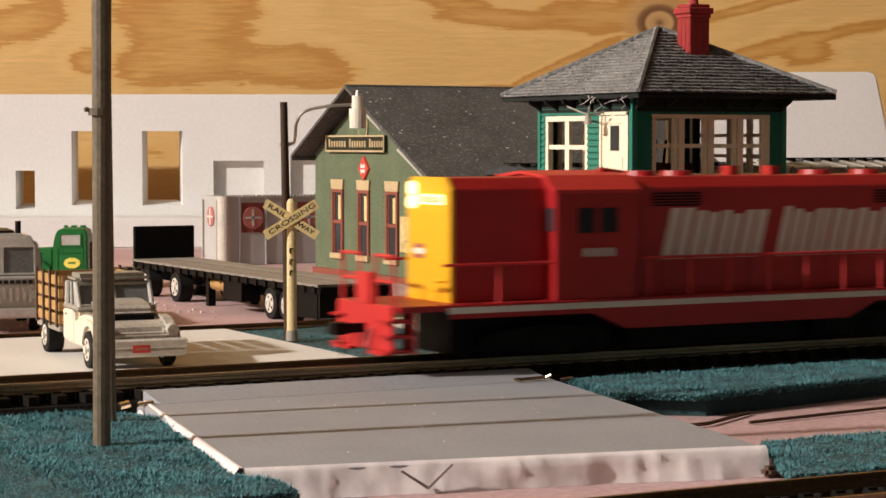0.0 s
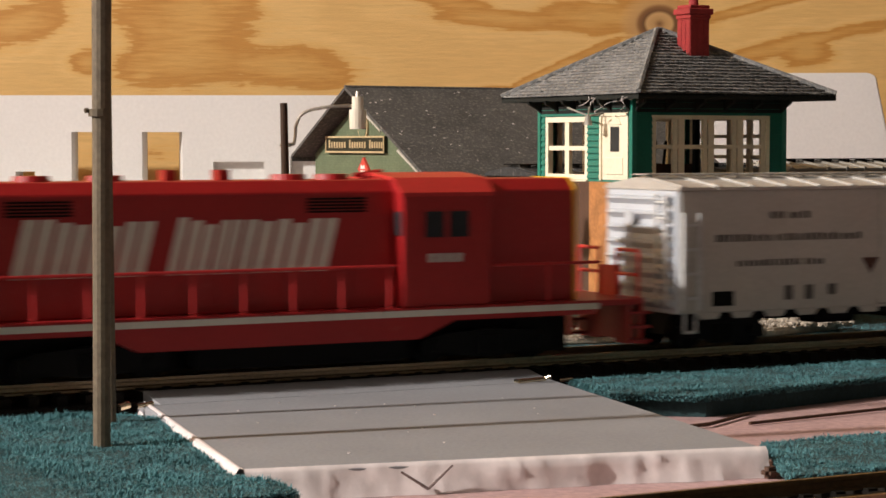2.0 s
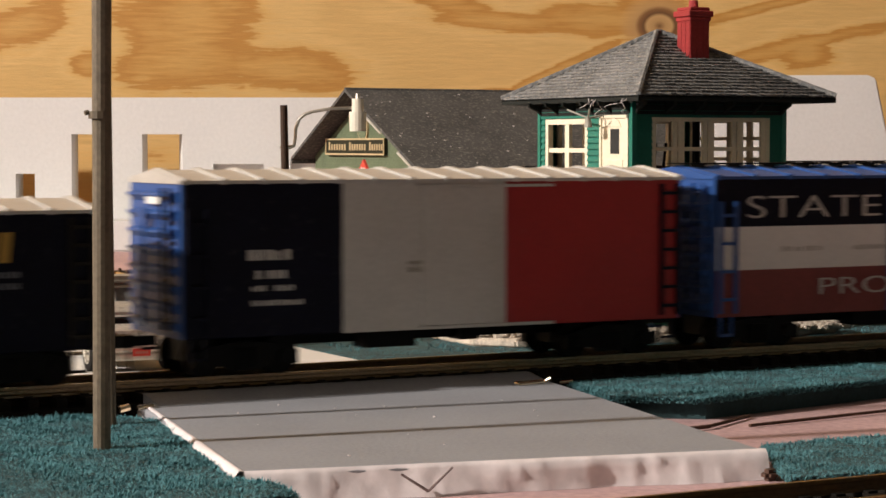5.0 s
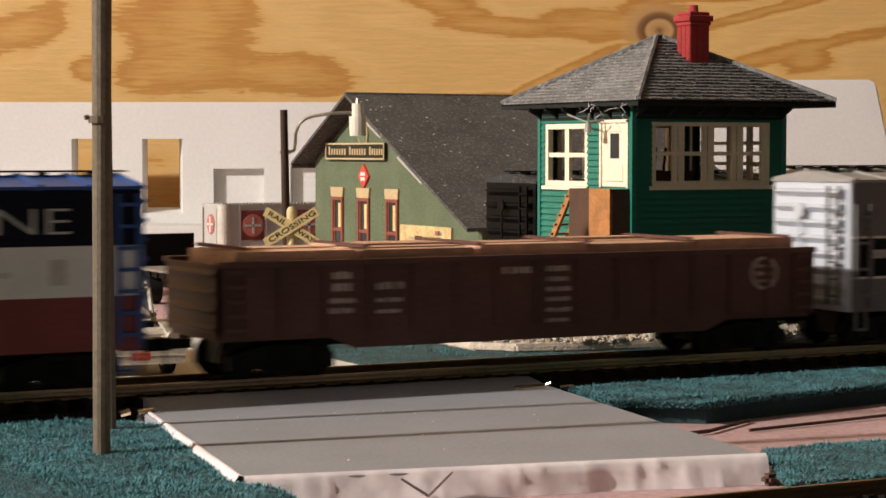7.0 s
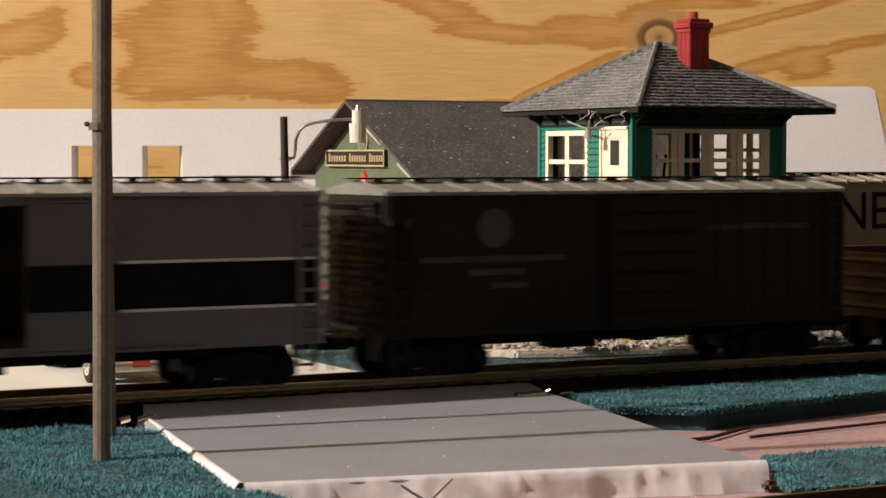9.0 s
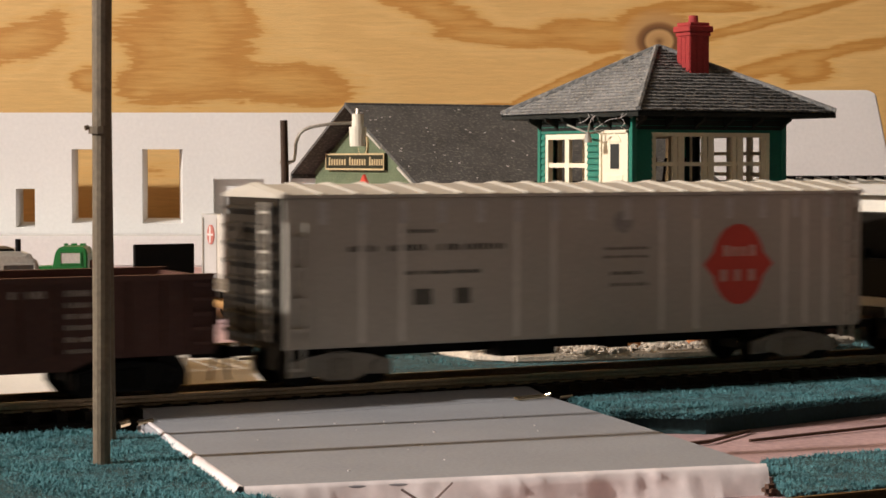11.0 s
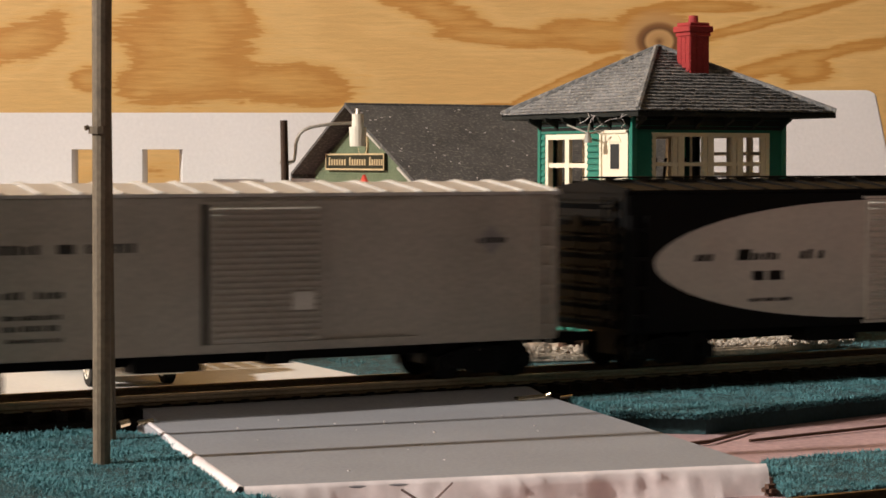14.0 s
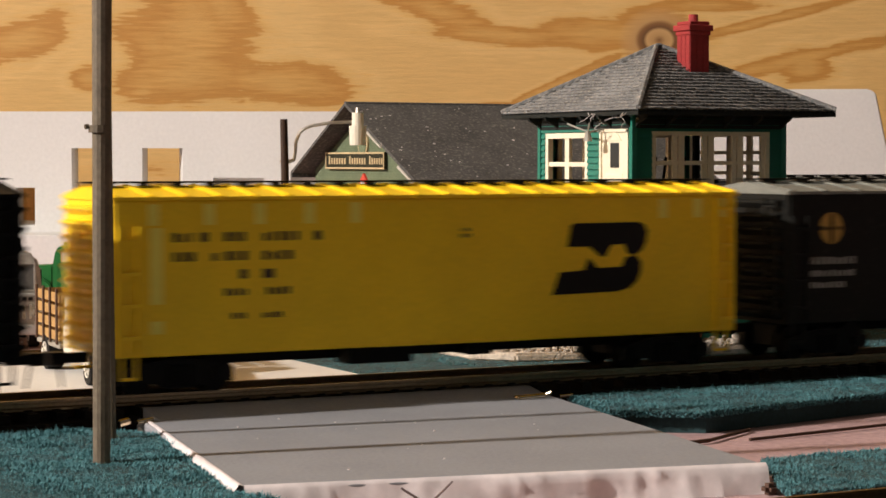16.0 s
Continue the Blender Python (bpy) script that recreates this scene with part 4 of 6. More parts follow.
def premium_reefer():
    w, L = 36.0, 177
    th = freight_car("refrigerator_car", "dusty light grey refrigerator car with red oval emblem", L, 10, 47, BEIGE, BEIGE, DARKEND, category="refrigerator car", ribs=18, trucks=DUSTY, lad=BEIGE)
    bm_rows = [(x, x + 2.2, 40.5, 46) for x in range(10, 170, 11)]
    # clips and posts in paler silver: their lit faces put into the colour
    bars(th, bm_rows, SILROOF, w + 0.2, "roof_clip")
    bars(th, [(x, x + 1.3, 11, 45.5) for x in (21, 32, 65, 76, 109.5, 120.5, 150, 157, 164, 171)], OVALSILV, w + 0.1, "side_post")
    shape(th, ellipse(135, 28, 8.6, 11), SIGNRED, w, 0.25)
    shape(th, [(123.6, 28), (128, 23.4), (128, 32.6)], SIGNRED, w, 0.2)
    shape(th, [(146.4, 28), (142, 32.6), (142, 23.4)], SIGNRED, w, 0.2)
    bars(th, [(130, 140.4, 30.2, 33.2), (129, 141.4, 23.4, 26.6)], mat("pale_red_print", (0.62, 0.36, 0.31), 0.7), w + 0.5)
    dim = mat("olive_print", (0.12, 0.11, 0.09), 0.8)
    bars(th, [(18, 26, 33.6, 35.2), (29, 40, 33.6, 35.2), (43, 62, 33.6, 35.2), (32, 55, 27.6, 28.6), (36, 41, 20, 24), (48, 52, 20, 24), (33, 42, 38, 39)], dim, w)
    bars(th, [(92, 106, 32.6, 33.4), (92, 106, 30.4, 31.2), (94, 104, 26, 27), (94, 106, 23, 24)], dim, w)
    shape(th, ellipse(98, 40, 3, 3), mat("faint_herald", (0.33, 0.31, 0.28), 0.8), w)
    side_door(th, 83, 108, 11, 45, BEIGE, w - 0.6, 0, BEIGE, 0.4)
    return th


def covered_hopper():
    w, L = 36.0, 193.0
    th = thing("covered_hopper_car", Matrix.Identity(4), "dusty grey ribbed covered hopper car with black emblem", "hopper car", "freight cars of the train")
    th["long"] = L
    h, zb, ze = w / 2, 14.6, 46
    prof = [(4, ze - 5), (4, ze), (L - 4, ze), (L - 4, ze - 5), (L - 17, zb), (17, zb)]
    part("body", prisms("y", (prof, -h + 1.2, h - 1.2)), HOPPER, th)
    for s in (-1, 1):
        y0, y1 = sorted((s * (h - 1.2), s * h))
        for k in range(16):
            x = 14 + k * (L - 28) / 15
            part("side_post", boxes((x - 1.0, x + 1.0, y0, y1, zb + (1 if 20 < x < L - 20 else 12), ze - 0.5)), BEIGE, th)
        part("side_sill", boxes((14, L - 14, y0, y1, 14.4, 15.6)), HOPPER, th)
        for x0, x1 in ((2, 14), (L - 14, L - 2)):
            part("end_panel", prisms("y", ([(x0, 12.6), (x1, 12.6), (x1, 17), (x1 if x0 < 50 else x0 + 3, 17), (x0 + 3 if x0 < 50 else x0 + 3, 17), (x0, 17)], y0, y1)), HOPPER, th)
    for x0, s in ((0, 1), (L, -1)):
        # slope sheets overlaid near-black for the shade cast by the next car
        part("slope_sheet", prisms("y", ([(x0 + s * 4.0, ze - 5), (x0 + s * 17, zb), (x0 + s * 16, zb - 0.4), (x0 + s * 3.2, ze - 5.4)], -h + 1.4, h - 1.4)), DARKEND, th, "slope sheet darkened for the next car's shade")
        # added black blocks fill the end opening where only shade lies
        a, b = sorted((x0 + s * 6, x0 + s * 10))
        part("end_shade_block", boxes((a, b, -5, 11, 13.5, 27), (a + 1, b - 1, 11, 15, 13.5, 30)), BLACKS, th, bevel=0.6)
    part("roof", prisms("x", ([(-h, ze), (h, ze), (h - 1, ze + 1.4), (h - 6, ze + 3.2), (-h + 6, ze + 3.2), (-h + 1, ze + 1.4)], 1, L - 1)), SILROOF, th)
    for k in range(16):
        x = 14 + k * (L - 28) / 15
        # clip tops coloured pale to stand for caught light
        part("roof_clip", boxes((x - 1.4, x + 1.4, -h - 0.3, h + 0.3, ze - 5.0, ze + 0.9)), LITEDGE, th)
    part("running_board", boxes((0, L, -9, -6, ze + 3.6, ze + 4.0), (0, L, 6, 9, ze + 3.6, ze + 4.0)), SILROOF, th)
    for k in range(4):
        x = 30 + k * (L - 60) / 3
        part("hatch", boxes((x - 8, x + 8, -2.5, 2.5, ze + 3.0, ze + 4.2)), SILROOF, th, bevel=0.4)
    for k in range(3):
        x = 48 + k * (L - 96) / 2
        bm = bmesh.new()
        top = [bm.verts.new(p) for p in ((x - 22, -h + 1.5, zb + 0.5), (x + 22, -h + 1.5, zb + 0.5), (x + 22, h - 1.5, zb + 0.5), (x - 22, h - 1.5, zb + 0.5))]
        low = [bm.verts.new(p) for p in ((x - 6, -8, 4.5), (x + 6, -8, 4.5), (x + 6, 8, 4.5), (x - 6, 8, 4.5))]
        bm.faces.new(top)
        bm.faces.new(low[::-1])
        for i in range(4):
            bm.faces.new((top[i], low[i], low[(i + 1) % 4], top[(i + 1) % 4]))
        bmesh.ops.recalc_face_normals(bm, faces=bm.faces)
        # the shade below the body is put into the bay's dark colour
        b = part("hopper_bay", bm, BAY, th, "discharge bay, dark grey for the shade under the body")
        part("outlet_gate", boxes((x - 7, x + 7, -9, 9, 3.4, 4.6)), BLACKS, b)
    for x0, s in ((0, 1), (L, -1)):
        bm = rods(*(((x0 + s * 2, y, 12.6), (x0 + s * 2, y, ze), 0.7) for y in (-h + 1, h - 1)), *(((x0 + s * 8, y, 12.6), (x0 + s * 5, y, 34), 0.6) for y in (-h + 1, h - 1)))
        part("end_post", bm, HOPPER, th)
        part("end_sill", boxes((min(x0, x0 + s * 2), max(x0, x0 + s * 2), -h, h, 10.5, 16)), HOPPER, th)
        part("end_platform", boxes((min(x0, x0 + s * 26), max(x0, x0 + s * 26), -7, 7, 10.5, 13.5)), BLACKS, th)
        ladder(th, -h + 1, -h + 6, x0 - s * 0.4, 12, ze, HOPPER, 8, "x")
    shape(th, ellipse(118, 38.5, 5.2, 5.2), DUSTY, w + 0.1)
    shape(th, ellipse(118, 38.5, 4.3, 4.3), HOPPER, w + 0.2)
    shape(th, [(111, 39.6), (116, 41), (120, 41), (126, 39), (120, 36.6), (113, 37.4)], INK, w + 0.5)
    bars(th, [(141, 145.5, 19.6, 23.6), (152, 156.5, 19.6, 23.6)], INK, w + 0.2)
    dim = mat("hopper_print", (0.23, 0.21, 0.19), 0.8)
    bars(th, [(22, 29, 21.6, 23.2), (36, 43, 21.6, 23.2), (22, 29, 16.8, 18), (35, 44, 16.8, 18.6), (50, 58, 17, 19), (64, 70, 17, 20), (76, 82, 17, 18.4), (88, 94, 17, 20), (118, 128, 17, 24), (172, 176, 20, 21.4)], dim, w + 0.15)
    for a in (20, L - 20):
        truck(th, a)
    coupler(th, 0, -1)
    coupler(th, L, 1)
    return th


def silver_boxcar():
    w, L = 36.0, 178
    th = freight_car("boxcar", "light grey boxcar with dark lettering bars and ribbed sliding door", L, 10, 47.5, DULLSILV, SILROOF, DARKEND, ribs=18, lad=DULLSILV)
    side_door(th, 81, 110, 12.5, 45.6, DULLSILV, w, 22, DULLSILV, 1.1)
    bars(th, [(79.4, 81, 12, 46)], DARKEND, w + 0.6, "door_gap")
    bars(th, [(102, 108, 20, 24.4)], OVALSILV, w + 3.4, "placard")
    dim = mat("charcoal_print", (0.05, 0.048, 0.045), 0.8)
    bars(th, [(6, 27, 34.6, 36.8), (30, 41, 34.6, 36.8), (44, 48, 34.6, 36.8), (51, 64, 34.6, 36.8), (31, 37, 24.4, 26.2), (39, 46, 24.4, 26.2), (31, 45, 19.6, 20.8), (31, 45, 17, 18.4), (32, 45, 14.4, 15.4)], dim, w)
    shape(th, [(154, 36), (158, 32), (162, 36), (158, 40)], mat("faint_diamond", (0.30, 0.285, 0.27), 0.8), w)
    bars(th, [(154, 162, 35.2, 36.6)], dim, w + 0.2)
    return th


def oval_boxcar():
    w, L = 36.0, 178
    th = freight_car("boxcar", "black boxcar with large silver football-shaped panel", L, 10, 47.5, BLACK, BLACK, BLACK, ribs=16, walkway=BLACK, lad=BLACKS)
    pts = [(88 + 79 * math.copysign(abs(math.cos(a)) ** 0.95, math.cos(a)), 28.6 + 16.6 * math.copysign(abs(math.sin(a)) ** 1.1, math.sin(a))) for a in [2 * math.pi * i / 56 for i in range(56)]]
    shape(th, pts, OVALSILV, w, 0.15, "silver_oval")
    side_door(th, 80, 104, 11.5, 45.4, OVALSILV, w + 0.2, 20, OVALSILV, 1.0)
    bars(th, [(22, 30, 29, 31.2, 0.5), (36, 40, 29, 32, 0.5), (40.6, 50, 29, 31, 0.5), (57, 66, 29, 31.6, 0.5), (41, 45, 23.4, 26), (46.5, 51, 23.4, 26), (40, 54, 17.6, 18.6)], INK, w + 0.3)
    bars(th, [(144.4, 158.6, 23.4, 34.6)], YEL, w + 0.3, "plaque")
    bars(th, [(146, 157.4, 30.4, 33.2), (146, 157.4, 25, 27.8)], INK, w + 0.5)
    return th


def yellow_reefer():
    w, L = 36.0, 177
    th = freight_car("refrigerator_car", "chrome yellow mechanical refrigerator car with black emblem", L, 9.6, 46.5, YELCAR, YELCAR, YELCAR, category="refrigerator car", ribs=20, walkway=BLACK, lad=YELCAR, end_ribs=10)
    # roof clips brighter than the car: a highlight painted into their yellow
    bars(th, [(x, x + 2.6, 40.6, 45.6) for x in (9, 23, 36, 49, 61.5, 152, 163, 171)], YELCLIP, w + 0.3, "roof_clip")
    bars(th, [(9.5, 12.5, 22, 40), (9.5, 12.5, 15, 18)], YELCLIP, w + 0.3, "door_hinge")
    ink = mat("faded_black_print", (0.07, 0.05, 0.02), 0.8)
    bars(th, [(15, 20, 36.6, 38.8), (22, 24, 36.6, 38.8), (28, 35, 36.6, 38.8), (38, 49, 36.6, 38.8), (51.5, 53.5, 36.6, 38.8), (15, 22, 32, 34.2), (25, 34, 32, 34.2), (38, 47, 32, 34.2), (32, 34, 27.6, 29.8), (38, 41, 27.6, 29.8),
              (28, 35, 23.6, 25.4), (39, 46, 23.6, 25.4), (30, 34, 18, 19.4), (38, 44, 18, 19.4), (84, 95, 38, 38.8), (84, 95, 36.4, 37.4)], ink, w)
    # emblem: two black shapes
    upper = [(123.6, 33.4), (124.8, 39.0), (126, 39.5), (145.6, 39.6), (147.4, 38.8), (148.3, 37), (147.9, 34.4), (146.6, 32.2), (144, 30.8), (142.1, 31.4), (141, 33.9), (137.1, 33.7), (135.2, 30.6), (133.6, 30.8), (130.2, 33.4)]
    lower = [(119, 21), (121.3, 26.8), (128.6, 27.2), (130.2, 30.4), (132.9, 27.7), (140.2, 27.9), (141.7, 30.4), (144.8, 30.8), (146.3, 28.9), (146.2, 26.4), (145.0, 24.0), (142.6, 22.2), (139, 21.4)]
    for poly in (upper, lower):
        shape(th, poly, INK, w, 0.2, "emblem")
    side_door(th, 70, 92, 10.6, 45.2, YELCAR, w - 0.6, 0, YELCAR, 0.5)
    return th


def consist():
    """Every vehicle with the distance of its leading end behind the first one's."""
    first = locomotive()
    second = copy_thing(first, Matrix.Identity(4))
    return [(first, 0.0, 166, False), (second, 205.5, 166, True), (swift_reefer(), 397.5, 140, False), (navy_boxcar(), 556, 143, False), (tricolour_boxcar(), 719.5, 142, False),
            (produce_boxcar(), 872.5, 146, False), (gondola("gondola_car", "brown gondola car with a planked lumber load", 177, True), 1037, 177, False), (slate_boxcar(), 1227, 144, False),
            (green_boxcar("dark olive green boxcar with faded lettering", 66, False), 1388, 143, False), (gondola("gondola_car", "empty maroon-brown gondola car", 128, False), 1549, 128, False),
            (premium_reefer(), 1694, 177, False), (covered_hopper(), 1889.5, 193, False), (silver_boxcar(), 2098, 178, False), (oval_boxcar(), 2296.5, 178, False), (yellow_reefer(), 2495.5, 177, False),
            (green_boxcar("dark green boxcar with round gold herald", 58, True), 2690, 143, False)]


TRAIN = consist()
# where the first locomotive's leading end is, in millimetres along the track, second by second
RUN = ((0, 247.2), (0.5, 160.2), (1.5, -2.0), (2.5, -160.5), (3.5, -317.5), (4.0, -394.5), (6.3, -741.0), (7.0, -853.0), (8.3, -1050.0), (9.2, -1192.0), (11.3, -1544.0), (12.5, -1744.0), (13.6, -1931.0), (14.5, -2080.8), (16.0, -2338.0))


def run(t):
    """The train's place at t: a smooth curve through RUN."""
    k = max(i for i in range(len(RUN) - 1) if RUN[i][0] <= t or i == 0)
    (t0, p0), (t1, p1) = RUN[k], RUN[k + 1]

    def slope(i):
        a, b = RUN[max(i - 1, 0)], RUN[min(i + 1, len(RUN) - 1)]
        return (b[1] - a[1]) / (b[0] - a[0])
    d, s = t1 - t0, (t - t0) / (t1 - t0)
    return p0 * (1 + 2 * s) * (1 - s) ** 2 + slope(k) * d * s * (1 - s) ** 2 + p1 * s * s * (3 - 2 * s) + slope(k + 1) * d * s * s * (s - 1)


def motions():
    """The train runs round the loop; each vehicle follows the rails with its two trucks."""
    for car, offset, L, turned in TRAIN:
        rows = []
        for i in range(65):
            t = i * 0.25
            u = (run(t) + offset) * MM
            a, b = track_point(u + 0.16 * L * MM), track_point(u + 0.84 * L * MM)
            way = (b - a).normalized()
            start = a - way * 0.16 * L * MM
            m = Matrix.Translation(start) @ Matrix.Rotation(math.atan2(way.y, way.x), 4, "Z")
            if turned:
                m = m @ pose(L * MM, 0, 0, 0, 0, 180)
            rows.append((t, m))
        walk(car, rows)


# ---- crossing and ground cover ----
def crossing():
    near = thing("road_ramp", Matrix.Identity(4), "grey painted road ramp with torn white plaster edge", "road", kind="structure")
    top = [(163, -19), (146, -125), (150, -128), (247, -147), (249.5, -145), (274, -19)]
    part("road_surface", prisms("z", (top, -9.9, -4.4)), ROADGREY, near, bevel=0.5)
    part("apron", prisms("x", ([(-13.6, -4.8), (-13.6, -2.6), (-16, -2.5), (-27, -4.35), (-27, -4.8)], 166, 271)), ROADGREY, near)
    bm = bmesh.new()
    section = ((-0.7, -4.25), (0.2, -4.0), (1.0, -4.9), (1.5, -6.4), (1.8, -8.2), (2.5, -9.95))
    for (ax, ay), (bx, by), n in (((146, -126.5), (249, -147.5), 130), ((164, -22), (145.5, -126), 110)):
        d = Vector((bx - ax, by - ay, 0)).normalized()
        o, rings = Vector((d.y, -d.x, 0)), []
        for i in range(n + 1):
            p = Vector((ax, ay, 0)).lerp(Vector((bx, by, 0)), i / n)
            ring = []
            for k, (q, z) in enumerate(section):
                rough = noise.noise(Vector((p.x * 0.22, p.y * 0.22, k * 0.55))) * 0.35 + noise.noise(Vector((p.x * 0.06, p.y * 0.06, k * 0.3))) * 0.7 + max(0, noise.noise(Vector((p.x * 0.5, p.y * 0.5, k * 0.8))) - 0.3) * 0.8
                rough *= 0.12 if k < 2 else 1.0
                ring.append(bm.verts.new(p + o * (q + rough * (0.5 + 0.25 * k)) + Vector((0, 0, z + rough * 0.35 if k < 5 else z))))
            rings.append(ring)
        for r0, r1 in zip(rings, rings[1:]):
            for k in range(len(section) - 1):
                bm.faces.new((r0[k], r1[k], r1[k + 1], r0[k + 1]))
    bmesh.ops.recalc_face_normals(bm, faces=bm.faces)
    edge = part("plaster_edge", bm, PLASTER, near, "chipped white plaster edge")
    for f in edge.data.polygons:
        f.use_smooth = True
    # a split in the front edge, its shadow laid on as dark rods
    part("edge_split", rods(((174, -135.6, -5.4), (179, -137.0, -8.8), 0.22, 0.3), ((179, -137.0, -8.8), (184, -137.3, -4.6), 0.3, 0.2)), SPLITSHADE, near)
    far = prisms("z", ([(20, 14), (252, 14), (252, 148), (20, 148)], -9.9, -4.2))
    single("road_far", far, ROADWHITE, "white card road surface between the tracks", "road", "structure", bevel=0.4)
    single("road_inset", boxes((40, 246, -7.2, 7.2, -4.6, -1.6)), POLEB, "dark brown filler between the rails at the crossing", "road", "structure")


def mat_patch(name, poly, z_top, label, seed, density=1.6, h=2.2):
    """A mat of dyed foam grass: a ragged slab with a pile of small tufts."""
    rnd = random.Random(seed)
    cx, cy = sum(p[0] for p in poly) / len(poly), sum(p[1] for p in poly) / len(poly)

    def inset(p, d=3.2):
        v = Vector((cx - p[0], (cy - p[1]) * 2.5)).normalized() * d
        return (p[0] + v.x, p[1] + v.y)
    # slab and backing coloured dark for the shade below the pile
    th = single(name, prisms("z", (poly, z_top - 1.5, z_top)), GRASSBASE, label, "grass mat", "stuff")
    part("backing", prisms("z", ([inset(p) for p in poly], -9.95, z_top - 1.5)), GRASSBASE, th)
    xs, ys = [p[0] for p in poly], [p[1] for p in poly]

    def inside(x, y):
        c, j = False, len(poly) - 1
        for i in range(len(poly)):
            (xi, yi), (xj, yj) = poly[i], poly[j]
            if (yi > y) != (yj > y) and x < (xj - xi) * (y - yi) / (yj - yi) + xi:
                c = not c
            j = i
        return c
    verts, faces = [], []
    area = (max(xs) - min(xs)) * (max(ys) - min(ys))
    spots = []
    for _ in range(int(area * density)):
        x, y = rnd.uniform(min(xs) - 0.8, max(xs) + 0.8), rnd.uniform(min(ys) - 0.8, max(ys) + 0.8)
        if inside(x, y):
            spots.append((x, y, z_top - 0.4, 0))
    n = len(poly)
    for i in range(n):
        (ax, ay), (bx, by) = poly[i], poly[(i + 1) % n]
        d = math.hypot(bx - ax, by - ay)
        for _ in range(int(d * 6)):
            s = rnd.random()
            spots.append((ax + (bx - ax) * s, ay + (by - ay) * s, rnd.uniform(z_top - 1.6, z_top), 1))
    for x, y, z, edge in spots:
        hh = rnd.uniform(0.3, 1.0) * 0.62 * h * (0.6 + 0.8 * noise.noise(Vector((x * 0.08, y * 0.08, seed))) + 0.3)
        for _ in range(5):
            i0, a, lean = len(verts), rnd.uniform(0, 6.28), rnd.uniform(0.2, 1.5)
            px, py, wd = x + rnd.uniform(-0.8, 0.8), y + rnd.uniform(-0.8, 0.8), rnd.uniform(0.14, 0.26)
            dx, dy, ln = math.cos(a), math.sin(a), max(0.55, hh) * rnd.uniform(0.7, 1.3)
            verts += [((px - dy * wd) * MM, (py + dx * wd) * MM, z * MM), ((px + dy * wd) * MM, (py - dx * wd) * MM, z * MM), ((px + dx * lean) * MM, (py + dy * lean) * MM, (z + ln) * MM)]
            faces.append((i0, i0 + 1, i0 + 2))
    me = bpy.data.meshes.new("tufts")
    me.from_pydata(verts, [], faces)
    me.materials.append(GRASS)
    ob = new("tufts", me)
    ob.parent = th
    tagged(ob, kind="stuff")


def ground_cover():
    mat_patch("grass_mat", [(20, -30), (150, -30), (158.5, -44), (143, -124), (144.5, -131), (148, -136), (146, -150), (20, -150)], -5.0, "teal dyed foam grass mat beside the ramp", 1, 3.0, 1.7)
    mat_patch("grass_mat", [(277, -27), (560, -22), (560, -62), (354, -57), (287, -70), (270, -56)], -4.5, "teal dyed foam grass strip along the track", 2, 1.8, 1.6)
    mat_patch("grass_mat", [(262, -130), (420, -130), (420, -172), (240, -168)], -6.5, "small teal grass mat on pink foam", 3, 2.0, 1.5)
    mat_patch("grass_mat", [(254, 20), (560, 20), (560, 143), (254, 143)], -5.0, "teal grass mat between the tracks", 4, 0.55, 1.4)
    # loose bits: rail joiner, wire scraps and grit
    clip = rods(((261, -26, -3.9), (269, -27.5, -3.5), 0.42), ((261, -28.4, -3.9), (268, -29.4, -3.5), 0.42), ((261, -26, -3.9), (261, -28.4, -3.9), 0.42), ((269, -27.5, -3.5), (270, -28.6, -2.9), 0.42), ((273, -28, -4.2), (276, -29.4, -3.8), 0.4))
    single("rail_joiner", clip, BRASS, "small brass rail joiner clip beside the track", "rail joiner")
    clip = rods(((149.5, -29, -4.2), (154, -27.6, -3.6), 0.75), ((155.5, -28.4, -4.2), (158, -27.8, -3.8), 0.9), ((160, -28, -4.2), (164, -27.4, -3.8), 0.55))
    single("rail_joiner", clip, BRASS, "small brass rail joiner clip beside the track", "rail joiner")
    single("wire_scrap", rods(((262, -86, -9.4), (280, -84, -9.2), 0.5), ((280, -84, -9.2), (300, -72, -9.3), 0.45)), WOODD, "thin dark wire scrap lying on pink foam", "wire")
    single("wire_scrap", rods(((290, -86, -9.4), (345, -79, -9.2), 0.4)), WOODD, "thin dark wire scrap lying on pink foam", "wire")
    single("foam_seam", boxes((246, 249.5, -152.5, -149.5, -9.9, -7.6)), WOODD, "brown gouge block at the ramp corner", "debris", bevel=0.8)
    rnd = random.Random(12)
    bm = bmesh.new()
    for _ in range(160):
        x, y = rnd.uniform(140, 300), rnd.uniform(180, 380)
        s = rnd.uniform(0.2, 0.7)
        box(bm, x - s, x + s, y - s, y + s, -10, -10 + s)
    for _ in range(24):
        x, y = rnd.uniform(160, 260), rnd.uniform(-120, -30)
        if 166 < x < 245:
            s = rnd.uniform(0.08, 0.22)
            box(bm, x - s, x + s, y - s, y + s, -4.4, -4.4 + s)
    tagged(single("grit", bm, PLASTER, "pale crumbs of foam and plaster", "grit"), kind="stuff")


